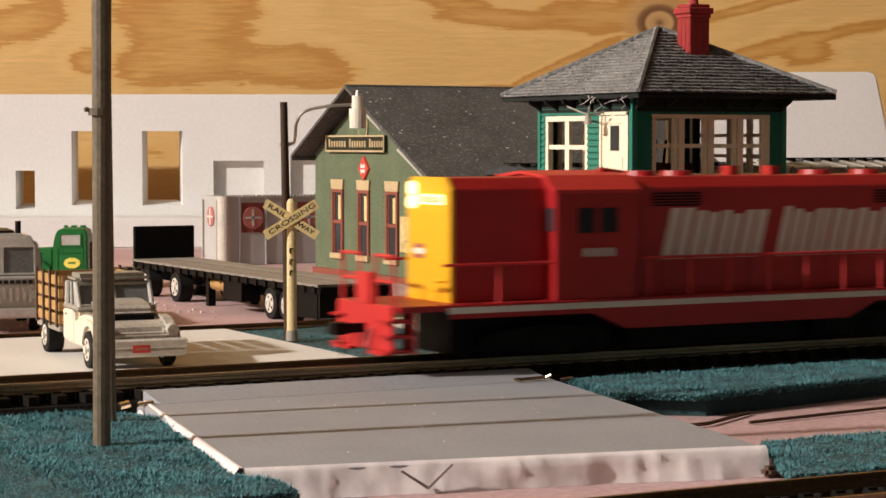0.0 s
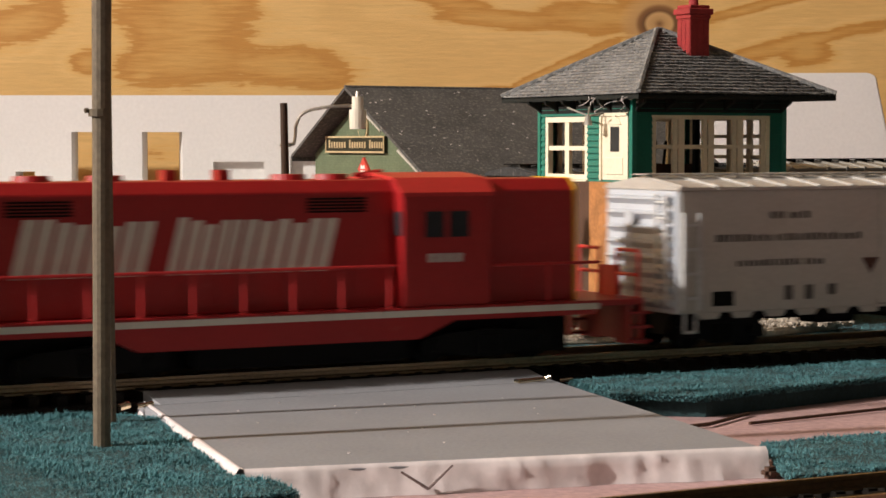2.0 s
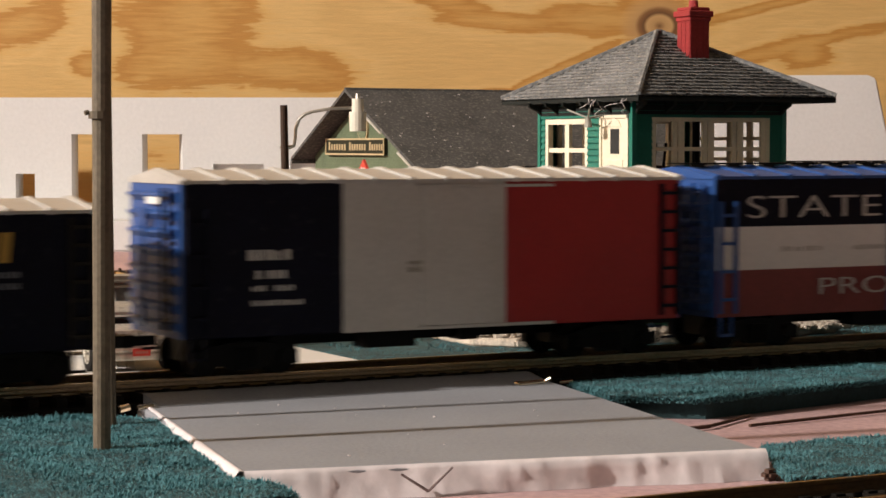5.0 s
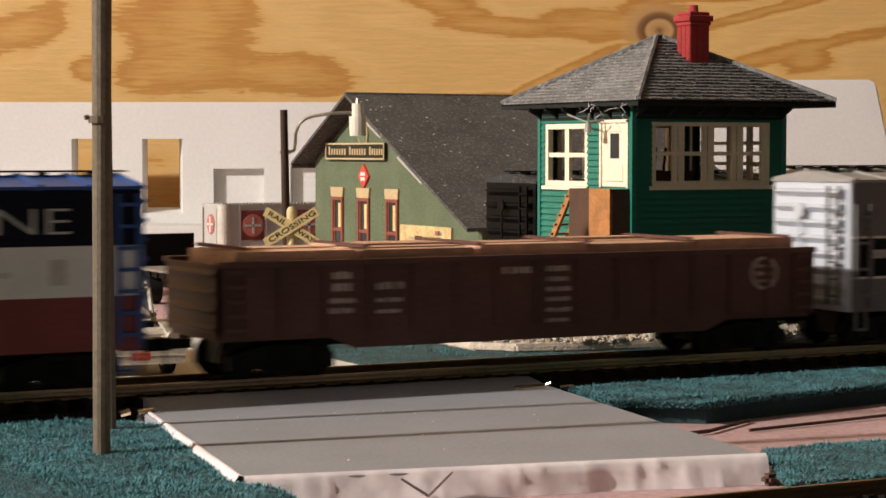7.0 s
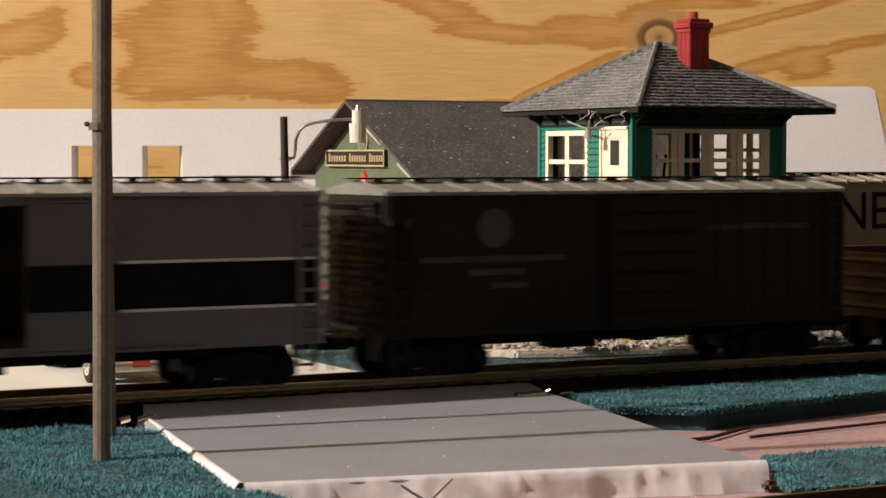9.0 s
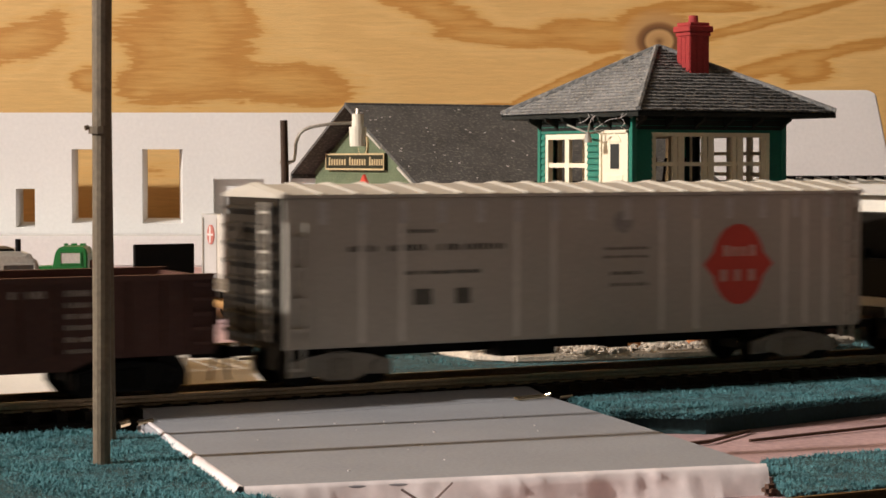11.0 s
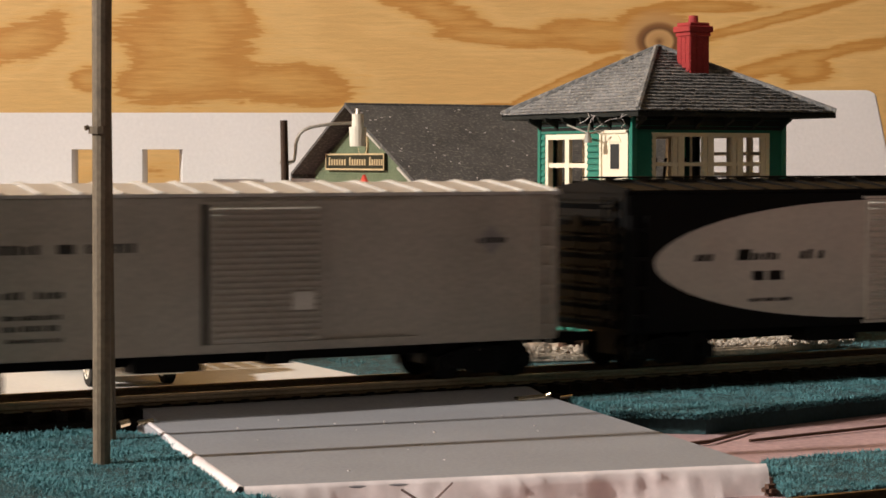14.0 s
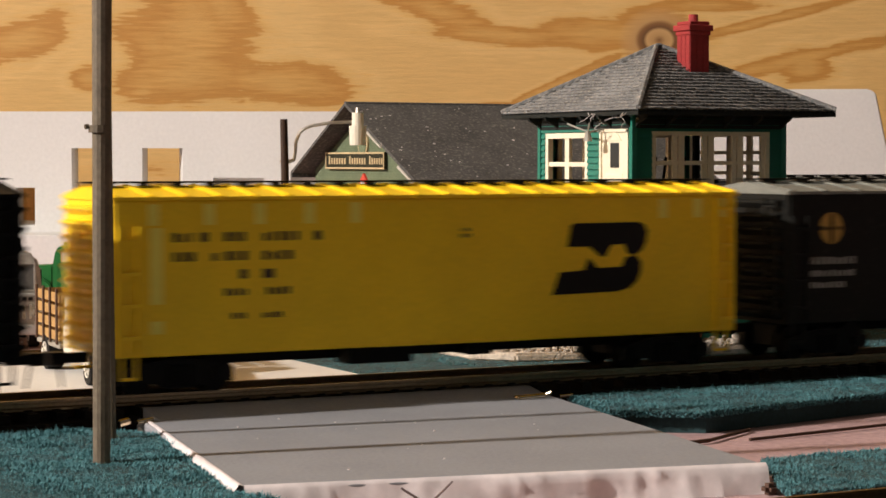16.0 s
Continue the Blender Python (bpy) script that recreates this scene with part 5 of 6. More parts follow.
# ---- poles, lamp, crossbuck ----
def poles():
    th = thing("utility_pole", pose(0.1340, -0.0805, -0.005), "tall weathered grey-brown utility pole", "pole")
    part("shaft", rods(((0, 0, -1), (0.8, -0.6, 130), 1.75, 2.1, 14)), POLE, th)
    part("collar", rods(((0, -0.2, 66.5), (0, -0.2, 68), 2.25, 2.25, 12), ((-2.2, 0, 67.8), (-3, 0, 67.6), 0.5)), POLE, th)
    th = thing("utility_pole", pose(0.1475, -0.046, -0.005), "tall weathered grey-brown utility pole", "pole")
    part("shaft", rods(((0, 0, -1), (-1.2, 0, 130), 1.3, 1.5, 12)), POLE, th)
    # street lamp
    th = thing("street_lamp", pose(0.2570, 0.1082, -0.0045), "dark brown pole street lamp with white shade", "street lamp")
    part("pole", rods(((0, 0, 0), (-1.6, -0.5, 73), 1.5, 1.15, 12)), POLEB, th)
    pts = [(-0.6, 0, 59.5), (1.6, -1.0, 60.6), (2.0, -1.1, 63), (2.1, -1.1, 65.7), (3.1, -1.6, 68.8), (4.6, -2.4, 70.2), (6.6, -3.3, 71.0), (11.5, -6.0, 71.9), (18.6, -8.8, 72.2)]
    part("arm", tube(pts, 0.5), WIRE, th)
    part("clamp", rods(((-2.6, 0.4, 60.0), (1.6, -1.0, 60.4), 0.45), ((-1.9, 0, 57.4), (-0.6, -1.2, 60), 0.3)), WIRE, th)
    sh = part("shade", rods(((19.4, -9.2, 65.0), (19.4, -9.2, 71), 2.5, 2.7, 16), ((19.4, -9.2, 71), (19.4, -9.2, 75), 1.9, 1.8, 14)), LAMPW, th, "translucent white shade")
    part("cap", rods(((19.4, -9.2, 74.6), (19.4, -9.2, 76.6), 0.9, 0.6, 10)), WIRE, sh)
    # crossbuck
    th = thing("crossing_sign", pose(0.2556, 0.1025, -0.0045, 0, 0, -27.7), "pale yellow crossbuck railway crossing sign on round post", "road sign")
    part("post", rods(((0, 0, 0), (0, 0, 42.2), 1.55, 1.5, 14), ((0, 0, 42.2), (0, 0, 43.4), 1.5, 0.8, 14)), POSTY, th)
    part("base", rods(((0, 0, 0), (0, 0, 3.2), 1.9, 1.7, 12)), DUSTY, th)
    for s, words_on in ((1, (("CROSSING", 0.4, 0),)), (-1, (("RAIL", -5.0, 0), ("WAY", 5.2, 0)))):
        y = -1.9 if s > 0 else -1.5
        m = pose(0, y * MM, 0.0372, 0, -32 * s, 0)
        bm = boxes((-9.3, 9.3, -0.3, 0.3, -1.5, 1.5))
        blade = part("blade", bm, BUCK, th, m=m)
        for text, x, _ in words_on:
            words(text, 1.55, blade, INK, pose(x * MM, -0.34 * MM, 0, 90, 0, 0), width={"CROSSING": 16.4, "RAIL": 6.2, "WAY": 5.6}[text], thick=0.05)
    for i in range(3):
        part("marking", boxes((-0.55, -0.2, -1.68, -1.4, 27.6 - i * 3.4 - 0.85, 27.6 - i * 3.4 + 0.85), (-0.2, 0.55, -1.68, -1.4, 27.6 - i * 3.4 + 0.45, 27.6 - i * 3.4 + 0.85)), INK, th)


# ---- signal tower ----
def clapboards(th, a, b, z0, z1, out, step=2.0, cut=()):
    """Lapped boards along a wall from a to b, leaving the cut rectangles (along, z) free."""
    a, b, out = Vector(a), Vector(b), Vector(out)
    length, way = (b - a).length, (b - a).normalized()
    z = z0
    while z < z1 - 0.1:
        spans = [(0, length)]
        for c0, c1, cz0, cz1 in cut:
            if cz0 < z + step * 0.6 and cz1 > z + step * 0.4:
                spans = [s for x0, x1 in spans for s in ((x0, min(x1, c0)), (max(x0, c1), x1)) if s[1] - s[0] > 0.2]
        for x0, x1 in spans:
            bm = bmesh.new()
            p, q, t = a + way * x0, a + way * x1, min(step, z1 - z)
            v = [bm.verts.new((*(w + o).to_2d(), h)) for w in (p, q) for o, h in ((out * 0.8, z), (out * 0.1, z + t), (out * -0.6, z + t), (out * -0.6, z))]
            for f in ((0, 1, 2, 3), (7, 6, 5, 4), (0, 4, 5, 1), (1, 5, 6, 2), (3, 7, 4, 0)):
                bm.faces.new([v[i] for i in f])
            bmesh.ops.recalc_face_normals(bm, faces=bm.faces)
            part("clapboard", bm, TEAL, th)
        z += step


def window(th, m, w, h, cols, rows, name="window", fr=1.0, bar=0.8, deep=1.6, sill=True, material=None, skip=()):
    """A glazed frame in its own plane: x along the wall, z up, its front at y = 0."""
    material = material or CREAMW
    win = new(name)
    win.parent, win.matrix_basis = th, m
    win.empty_display_size = 0.005
    part("frame", boxes((0, w, -0.3, deep, 0, fr), (0, w, -0.3, deep, h - fr, h), (0, fr, -0.3, deep, fr, h - fr), (w - fr, w, -0.3, deep, fr, h - fr)), material, win)
    for i in range(1, cols):
        x = w * i / cols
        k = bar * (1.8 if i not in skip else 0.6)
        part("mullion", boxes((x - k / 2, x + k / 2, 0, deep - 0.3, fr, h - fr)), material, win)
    for j in range(1, rows):
        z = h * j / rows
        part("glazing_bar", boxes((fr, w - fr, 0.1, deep - 0.5, z - bar / 2, z + bar / 2)), material, win)
    if sill:
        part("sill", boxes((-1, w + 1, -1.3, 0.6, -1.2, 0)), material, win)
    return win


def signal_tower():
    th = thing("signal_tower", pose(0.3646, 0.080, 0.0), "green clapboard signal tower with cream windows, grey hip roof", "building")
    W, D, Z0, ZE = 59.0, 58.0, -4.5, 70.6
    front_cut = [(7, 53.5, 44.5, 66)]
    for name, a, b, out, cut in (("wall_front", (0, 0, 0), (W, 0, 0), (0, -1, 0), front_cut), ("wall_left", (0, D, 0), (0, 0, 0), (-1, 0, 0), [(D - y1, D - y0, z0, z1) for y0, y1, z0, z1 in [(27, 54.5, 44, 65.2), (1.5, 18.6, 44.3, 65.4)]]),
                                 ("wall_back", (W, D, 0), (0, D, 0), (0, 1, 0), [(6, 53, 44.5, 66)]), ("wall_right", (W, 0, 0), (W, D, 0), (1, 0, 0), [(6, 52, 44.5, 66)])):
        clapboards(th, a, b, Z0, ZE, out, 2.05, cut)
    for x, y in ((0, 0), (W, 0), (0, D), (W, D)):
        part("corner_board", boxes((x - 0.9, x + 0.9, y - 0.9, y + 0.9, Z0, ZE)), TEAL, th)
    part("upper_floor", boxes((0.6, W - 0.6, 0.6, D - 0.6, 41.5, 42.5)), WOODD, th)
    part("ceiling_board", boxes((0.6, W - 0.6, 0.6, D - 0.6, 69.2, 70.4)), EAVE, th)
    # windows
    front = window(th, pose(0.0070, 0, 0.0445), 46.5, 21.0, 4, 2, fr=1.6, bar=1.3)
    for i in range(4):
        x = 46.5 * i / 4
        part("mullion", boxes((x + 8.4, x + 10.0, 0, 1.2, 1.6, 19.4)), CREAMW, front)
    window(th, pose(0, 0.0545, 0.0440, 0, 0, -90), 27.4, 21.0, 2, 2, fr=1.8, bar=1.5)
    window(th, pose(0.053, D * MM, 0.0445, 0, 0, 180), 47.0, 21.0, 4, 2, fr=1.6, bar=1.2)
    window(th, pose(W * MM, 0.006, 0.0445, 0, 0, 90), 46.0, 21.0, 4, 3, fr=1.6, bar=1.2)
    dr = part("door", boxes((-0.5, 0.9, 2.0, 18.0, 44.3, 65.2)), CREAMW, th, "cream panelled door with small window")
    part("door_pane", boxes((-0.75, -0.4, 7.4, 12.4, 53.5, 61.5)), GLASS, dr)
    part("door_frame", boxes((-1.1, 0, 1.4, 2.4, 44, 65.8), (-1.1, 0, 17.6, 18.6, 44, 65.8), (-1.1, 0, 1.4, 18.6, 65, 66)), CREAMW, dr)
    part("door_panel", boxes((-0.8, -0.4, 5, 15, 46, 51.5)), CREAMW, dr, bevel=0.15)
    part("transom", prisms("x", ([(6, 62.2), (14, 62.2), (12.4, 64.2), (10, 65), (7.6, 64.2)], -0.85, -0.45)), CREAMW, dr)
    # levers and desk inside, seen through the glass
    part("lever_frame", boxes((10, 50, 36, 42, 42.5, 49)), WOODD, th)
    for i in range(9):
        part("lever", rods(((13 + i * 4, 38, 49), (13 + i * 4, 36.5, 57), 0.5)), BLACKS, th)
    part("stove_pipe", rods(((45, 30, 42.5), (45, 30, 67.5), 1.4)), BLACKS, th)
    # hip roof with shingle courses
    ze, zr = 71.0, 93.2
    x0, x1, y0, y1 = -4.6, W + 14.2, -10.0, D + 19.6
    rx0, rx1, ry = 30.6, 32.6, 33.0
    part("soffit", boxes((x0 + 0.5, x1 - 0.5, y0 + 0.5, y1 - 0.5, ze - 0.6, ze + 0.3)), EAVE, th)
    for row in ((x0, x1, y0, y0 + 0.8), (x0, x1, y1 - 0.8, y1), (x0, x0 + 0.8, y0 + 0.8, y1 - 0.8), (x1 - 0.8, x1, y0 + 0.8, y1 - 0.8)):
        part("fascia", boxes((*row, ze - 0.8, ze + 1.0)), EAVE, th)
    rnd = random.Random(3)
    planes = (("roof_front", (x0, y0), (x1, y0), (rx0, ry), (rx1, ry)), ("roof_left", (x0, y1), (x0, y0), (rx0, ry), (rx0, ry)), ("roof_back", (x1, y1), (x0, y1), (rx1, ry), (rx0, ry)), ("roof_right", (x1, y0), (x1, y1), (rx1, ry), (rx1, ry)))
    rows = 20
    for name, a, b, c, d in planes:
        bm = bmesh.new()
        for j in range(rows):
            s0, s1 = j / rows, (j + 1.12) / rows
            s1 = min(s1, 1)
            za, zb_ = ze + 0.9 + (zr - ze) * s0, ze + 0.9 + (zr - ze) * s1
            l0 = [Vector((*a, 0)).lerp(Vector((*c, 0)), s0), Vector((*b, 0)).lerp(Vector((*d, 0)), s0)]
            l1 = [Vector((*a, 0)).lerp(Vector((*c, 0)), s1), Vector((*b, 0)).lerp(Vector((*d, 0)), s1)]
            n = max(2, int((l0[1] - l0[0]).length / 1.8))
            for i in range(n):
                lift = 0.45 + rnd.uniform(0, 0.45)
                e0, e1 = (i + 0.12 * (j % 2)) / n, (i + 0.88 + 0.12 * (j % 2)) / n
                q = [l0[0].lerp(l0[1], e0), l0[0].lerp(l0[1], e1), l1[0].lerp(l1[1], e1), l1[0].lerp(l1[1], e0)]
                zz = [za + lift, za + lift, zb_ + 0.05, zb_ + 0.05]
                v = [bm.verts.new((p.x, p.y, h)) for p, h in zip(q, zz)]
                low = [bm.verts.new((p.x, p.y, za - 0.4)) for p in q[:2]]
                bm.faces.new(v)
                bm.faces.new((v[0], low[0], low[1], v[1]))
            v = [bm.verts.new((p.x, p.y, h)) for p, h in zip((l0[0], l0[1], l1[1], l1[0]), (za - 0.1, za - 0.1, zb_ - 0.1, zb_ - 0.1))]
            if (l1[1] - l1[0]).length > 0.3:
                bm.faces.new(v)
            else:
                bm.faces.new(v[:3])
        bmesh.ops.recalc_face_normals(bm, faces=bm.faces)
        tagged(part(name, bm, SHINGLE, th, "dusty grey shingled roof slope"))
    for a in ((x0, y0), (x1, y0), (x0, y1), (x1, y1)):
        top = (rx0 if a[0] == x0 else rx1, ry)
        part("hip_cap", rods(((a[0], a[1], ze + 1.6), (top[0], top[1], zr + 1.4), 0.9, 0.9, 6)), SHINGLE, th)
    part("ridge_cap", rods(((rx0, ry, zr + 1.4), (rx1, ry, zr + 1.4), 1.0, 1.0, 6)), SHINGLE, th)
    # painted band of eave shade, brackets, dust threads at the corner
    part("eave_shade_band", boxes((-0.75, W + 0.75, -0.75, -0.1, 66.1, 70.5), (-0.75, W + 0.75, D + 0.1, D + 0.75, 66.1, 70.5), (-0.75, -0.1, -0.1, D + 0.1, 66.1, 70.5), (W + 0.1, W + 0.75, -0.1, D + 0.1, 66.1, 70.5)), EAVE, th, "dark band for the shade under the eaves")
    fibre, web = random.Random(31), bmesh.new()
    for _ in range(16):
        p = Vector((fibre.uniform(-7.5, 4), fibre.uniform(-9, 22), 71.0))
        for _ in range(4):
            q = p + Vector((fibre.uniform(-2.6, 2.6), fibre.uniform(-2.6, 2.6), fibre.uniform(-1.9, 0.5)))
            rod(web, p, q, 0.09, n=4)
            p = q
    tagged(part("dust_threads", web, PLASTER, th), kind="stuff")
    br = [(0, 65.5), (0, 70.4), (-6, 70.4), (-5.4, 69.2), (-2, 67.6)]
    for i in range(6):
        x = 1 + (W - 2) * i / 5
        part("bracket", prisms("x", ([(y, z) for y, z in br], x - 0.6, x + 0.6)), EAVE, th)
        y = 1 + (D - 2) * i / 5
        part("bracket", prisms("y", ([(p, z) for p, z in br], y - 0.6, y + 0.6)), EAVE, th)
    # chimney
    ch = boxes((32.4, 40.0, 15.5, 23.0, 78, 97.0))
    c = part("chimney", ch, CHIM, th, "red brick chimney", m=pose(0, 0, 0.0012))
    part("chimney_cap", boxes((31.9, 40.5, 15.0, 23.5, 96.4, 97.8), (31.3, 41.1, 14.4, 24.1, 97.8, 99.8), (32.2, 40.2, 15.3, 23.2, 99.8, 101.0)), CHIM, c, bevel=0.25)
    part("flue", rods(((36.2, 19.2, 101.0), (36.2, 19.2, 103.4), 1.7, 1.5, 12)), CHIM, c)
    bm = bmesh.new()
    for j in range(11):
        z = 81 + j * 1.7
        for i in range(3):
            box(bm, 32.4 + i * 2.53 + 0.12, 32.4 + i * 2.53 + 2.4, 15.3, 15.6, z - 2, z - 0.65)
            box(bm, 32.2, 32.5, 15.5 + i * 2.5 + 0.1, 15.5 + i * 2.5 + 2.35, z - 2, z - 0.65)
    tagged(part("brickwork", bm, CHIM, c), kind="stuff")
    # porch lamp and cobweb of bent wires under the eave
    part("porch_lamp", rods(((-7, 16, 62), (-7, 16, 65), 1.5, 0.8, 10), ((-7, 16, 65), (-1, 16, 66), 0.35), ((-7, 16, 65), (-9, 12, 67.8), 0.3), ((-7, 16, 65), (-10, 24, 67.8), 0.3)), DUSTY, th)
    # stairs and landing
    st = part("stair_landing", boxes((-8, -0.8, 0.5, 26, 42.2, 43.6)), WOODD, th, "brown wooden landing")
    part("landing_panel", boxes((-8, -7.2, 13.2, 26, 4, 42.2)), WOODD, st, "dark brown panel")
    part("landing_panel", boxes((-8.4, -7.4, 0.5, 13, -2, 43.8)), WOODO, st, "orange-brown panel")
    part("landing_panel", boxes((-7.2, -0.9, 0.4, 1.2, -2, 43.4)), WOODD, st, "dark brown panel")
    for x in (-8, -2):
        part("stair_stringer", prisms("x", ([(26, 43.4), (26, 40), (59, -3), (62, -3)], x, x + 1.1)), WOODO, st)
    for i in range(14):
        y = 26.4 + i * 2.45
        part("stair_tread", boxes((-8, -0.9, y, y + 2.6, 40.6 - i * 3.2, 41.3 - i * 3.2)), WOODO, st)
    part("stair_post", boxes((-8.6, -7.4, 41, 42.4, -2, 24)), WOODO, st)


def rubble_base():
    th = thing("rubble_base", pose(0, 0, 0), "plaster scenery base with pale rubble and pots", "scenery base")
    rnd = random.Random(21)
    edge = [(303, 75), (312, 63), (330, 58), (360, 54), (400, 52), (432, 60), (436, 142), (306, 142)]
    part("slab", prisms("z", (edge, -5.2, -2.4)), STONE, th, bevel=0.7)
    bm = bmesh.new()
    for _ in range(1500):
        t = rnd.random()
        x = 303 + t * 130
        y = (75 - 17 * min(1, (x - 303) / 30) - 5 * t) + abs(rnd.gauss(0, 6))
        s = rnd.uniform(0.35, 1.3) * (1.2 if rnd.random() < 0.2 else 0.8)
        z = -3.0 + rnd.uniform(0, 1.6) + (y - 52) * 0.03
        r = bmesh.ops.create_icosphere(bm, subdivisions=1, radius=s)
        q = Vector((rnd.uniform(0.7, 1.4), rnd.uniform(0.7, 1.3), rnd.uniform(0.5, 0.9)))
        for v in r["verts"]:
            v.co = Vector((v.co.x * q.x + rnd.uniform(-0.15, 0.15), v.co.y * q.y, v.co.z * q.z)) + Vector((x, y, z))
    tagged(part("rubble", bm, STONE, th), kind="stuff")
    single("flower_pot", rods(((0, 0, 0), (0, 0, 6), 2.2, 3.2, 14)), POT, "orange terracotta pot on the rubble base", "pot", m=pose(0.3785, 0.066, -0.0025))
    single("crate", boxes((-2, 2, -2, 2, 0, 5.5)), WOODO, "small orange-brown crate on the rubble base", "crate", bevel=0.2, m=pose(0.3555, 0.066, -0.0025))
    single("timber_pile", boxes((-10, 10, -3, 3, 0, 2.2), (-8, 9, -2, 2.5, 2.2, 4.4)), WOODD, "dark reddish timber pile on the rubble base", "timber", bevel=0.3, m=pose(0.345, 0.074, -0.0022))


# ---- express depot ----
def depot():
    th = thing("express_depot", pose(0.4364, 0.488, -0.010), "green brick express depot with black tar roof", "building")
    # local: x away along the ridge, y from the far corner towards the track (negative), z from the ground
    D, L, ZR, HL, HR = 176.0, 150.0, 91.8, 61.0, 34.0
    ridge = -58.0
    gable = [(0, 0), (-D, 0), (-D, HR), (ridge, ZR - 2), (0, HL)]
    part("wall_gable", prisms("x", (gable, 0.6, 3)), MORTARG, th)
    part("wall_far", boxes((3, L, -3, 0, 0, HL)), MORTARG, th)
    part("wall_track", boxes((3, L, -D, -D + 3, 0, HR)), MORTARG, th)
    part("foundation", boxes((-0.8, L, -D - 0.8, 0.8, 0, 3.0)), FRAMEB, th, "red-brown foundation band")
    # brick courses on the gable
    wins = [(-28.0, 11.2, 43.0), (-57.8, 11.2, 43.0), (-89, 11.2, 43.0)]
    bm_rest, n_parts, meshes = bmesh.new(), 0, {}

    def top_at(y):
        return HL + (ZR - 2 - HL) * (y / ridge) if y > ridge else HR + (ZR - 2 - HR) * ((y + D) / (ridge + D))
    j, z = 0, 3.2
    while z < ZR - 4:
        y = -0.2 - (3.0 if j % 2 else 0)
        while y > -D + 4.4:
            zc = min(top_at(y), top_at(y - 5.9))
            hit = any(wy - 6.4 < y and wy + 6.4 > y - 5.9 and w0 - 2 < z + 1 and z < w1 + 4.0 for wy, w0, w1 in wins)
            if z + 1.3 < zc and not hit:
                box(bm_rest, 0.35, 0.8, y - 5.9, y, z, z + 1.0)
            y -= 6.0
        z += 1.22
        j += 1
    tagged(part("brickwork", bm_rest, BRICKG, th), kind="stuff")
    for wy, z0, z1 in wins:
        w = new("window")
        w.parent, w.empty_display_size = th, 0.005
        part("pane", boxes((0.3, 0.5, wy - 5.4, wy + 5.4, z0, z1 - 1)), GLASS, w)
        part("frame", boxes((-0.5, 0.9, wy - 6.4, wy - 4.8, z0, z1), (-0.5, 0.9, wy + 4.8, wy + 6.4, z0, z1), (-0.5, 0.9, wy - 4.8, wy + 4.8, z1 - 1.6, z1), (-0.3, 0.8, wy - 4.8, wy + 4.8, 26, 27.6)), FRAMEB, w)
        part("inner_frame", boxes((-0.1, 0.9, wy - 4.5, wy - 3.6, z0, z1 - 1.6), (-0.1, 0.9, wy + 3.4, wy + 4.4, z0, z1 - 1.6)), FRAMEB, w)
        part("curtain", boxes((0.05, 0.28, wy - 3.5, wy - 0.6, 28, z1 - 3)), CURTAIN, w)
        part("lintel", prisms("x", ([(wy - 6.6, z1), (wy + 6.6, z1), (wy + 7.4, z1 + 4.8), (wy - 7.4, z1 + 4.8)], -0.6, 1)), TANSTONE, w)
        part("sill", boxes((-1.4, 1, wy - 6.8, wy + 6.8, z0 - 2.6, z0)), TANSTONE, w)
    # roof with overhang
    ov, t = 10.0, 1.6

    def slope(name, y0, z0, y1, z1):
        part(name, prisms("x", ([(y0, z0), (y1, z1), (y1, z1 + t), (y0, z0 + t)], -ov, L + 6)), TARROOF, th, "black tar-paper roof slope, dusty")
    slope("roof_far", 6.5, 58.6, ridge, ZR)
    slope("roof_track", -D - 6, HR - 3.0, ridge, ZR)
    part("ridge_roll", rods(((-ov, ridge, ZR + 1.2), (L + 6, ridge, ZR + 1.0), 1.0, 1.0, 8)), TARROOF, th)
    part("eave_edge", boxes((-ov, L, 5.5, 7.2, 57, 59.6)), TARROOF, th)
    for k, (y0, y1) in enumerate(((-78, -98), (-116, -140))):
        z0, z1 = (HR + (ZR - HR) * ((y + D) / (ridge + D)) for y in (y0, y1))
        part("chipped_edge", rods(((-ov - 0.4, y0, z0 - 0.6), (-ov - 0.4, y1, z1 - 0.6), 0.7, 0.4, 6)), DUSTYW, th, "pale chipped roof edge")
    bm = bmesh.new()
    fl = random.Random(9)
    for _ in range(90):
        y, x = fl.uniform(-D, ridge - 2), fl.uniform(-ov, L)
        z = HR - 3.0 + (ZR - HR + 3.0) * ((y + D + 6) / (ridge + D + 6)) + t
        q = fl.uniform(0.15, 0.5)
        box(bm, x - q, x + q * 1.3, y - q, y + q, z - 0.2, z + q * 0.6)
    tagged(part("dust_flecks", bm, PLASTER, th), kind="stuff")
    # sign board, emblem and oval
    sg = part("sign_board", boxes((-1.6, 0, -84, -17.5, 61.5, 69.6)), SIGNDARK, th, "black sign board with gold lettering and border")
    part("sign_border", boxes((-1.9, -1.5, -84, -17.5, 61.5, 62.3), (-1.9, -1.5, -84, -17.5, 68.8, 69.6), (-1.9, -1.5, -84, -83.2, 62.3, 68.8), (-1.9, -1.5, -18.3, -17.5, 62.3, 68.8)), TANSTONE, sg)
    y = -21.5
    for n, wd in ((7, 21.0), (7, 19.5), (6, 15.5)):
        for i in range(n):
            part("letter_bar", boxes((-1.85, -1.5, y - (i + 0.5) * wd / n, y - i * wd / n, 63.8, 66.8 if i else 67.8)), TANSTONE, sg)
        y -= wd + 3.0
    part("emblem", prisms("x", ([(-59, 47.6), (-64.8, 53.5), (-59, 59.4), (-53.2, 53.5)], -0.9, 0.5)), SIGNRED, th, "red diamond emblem with white marks")
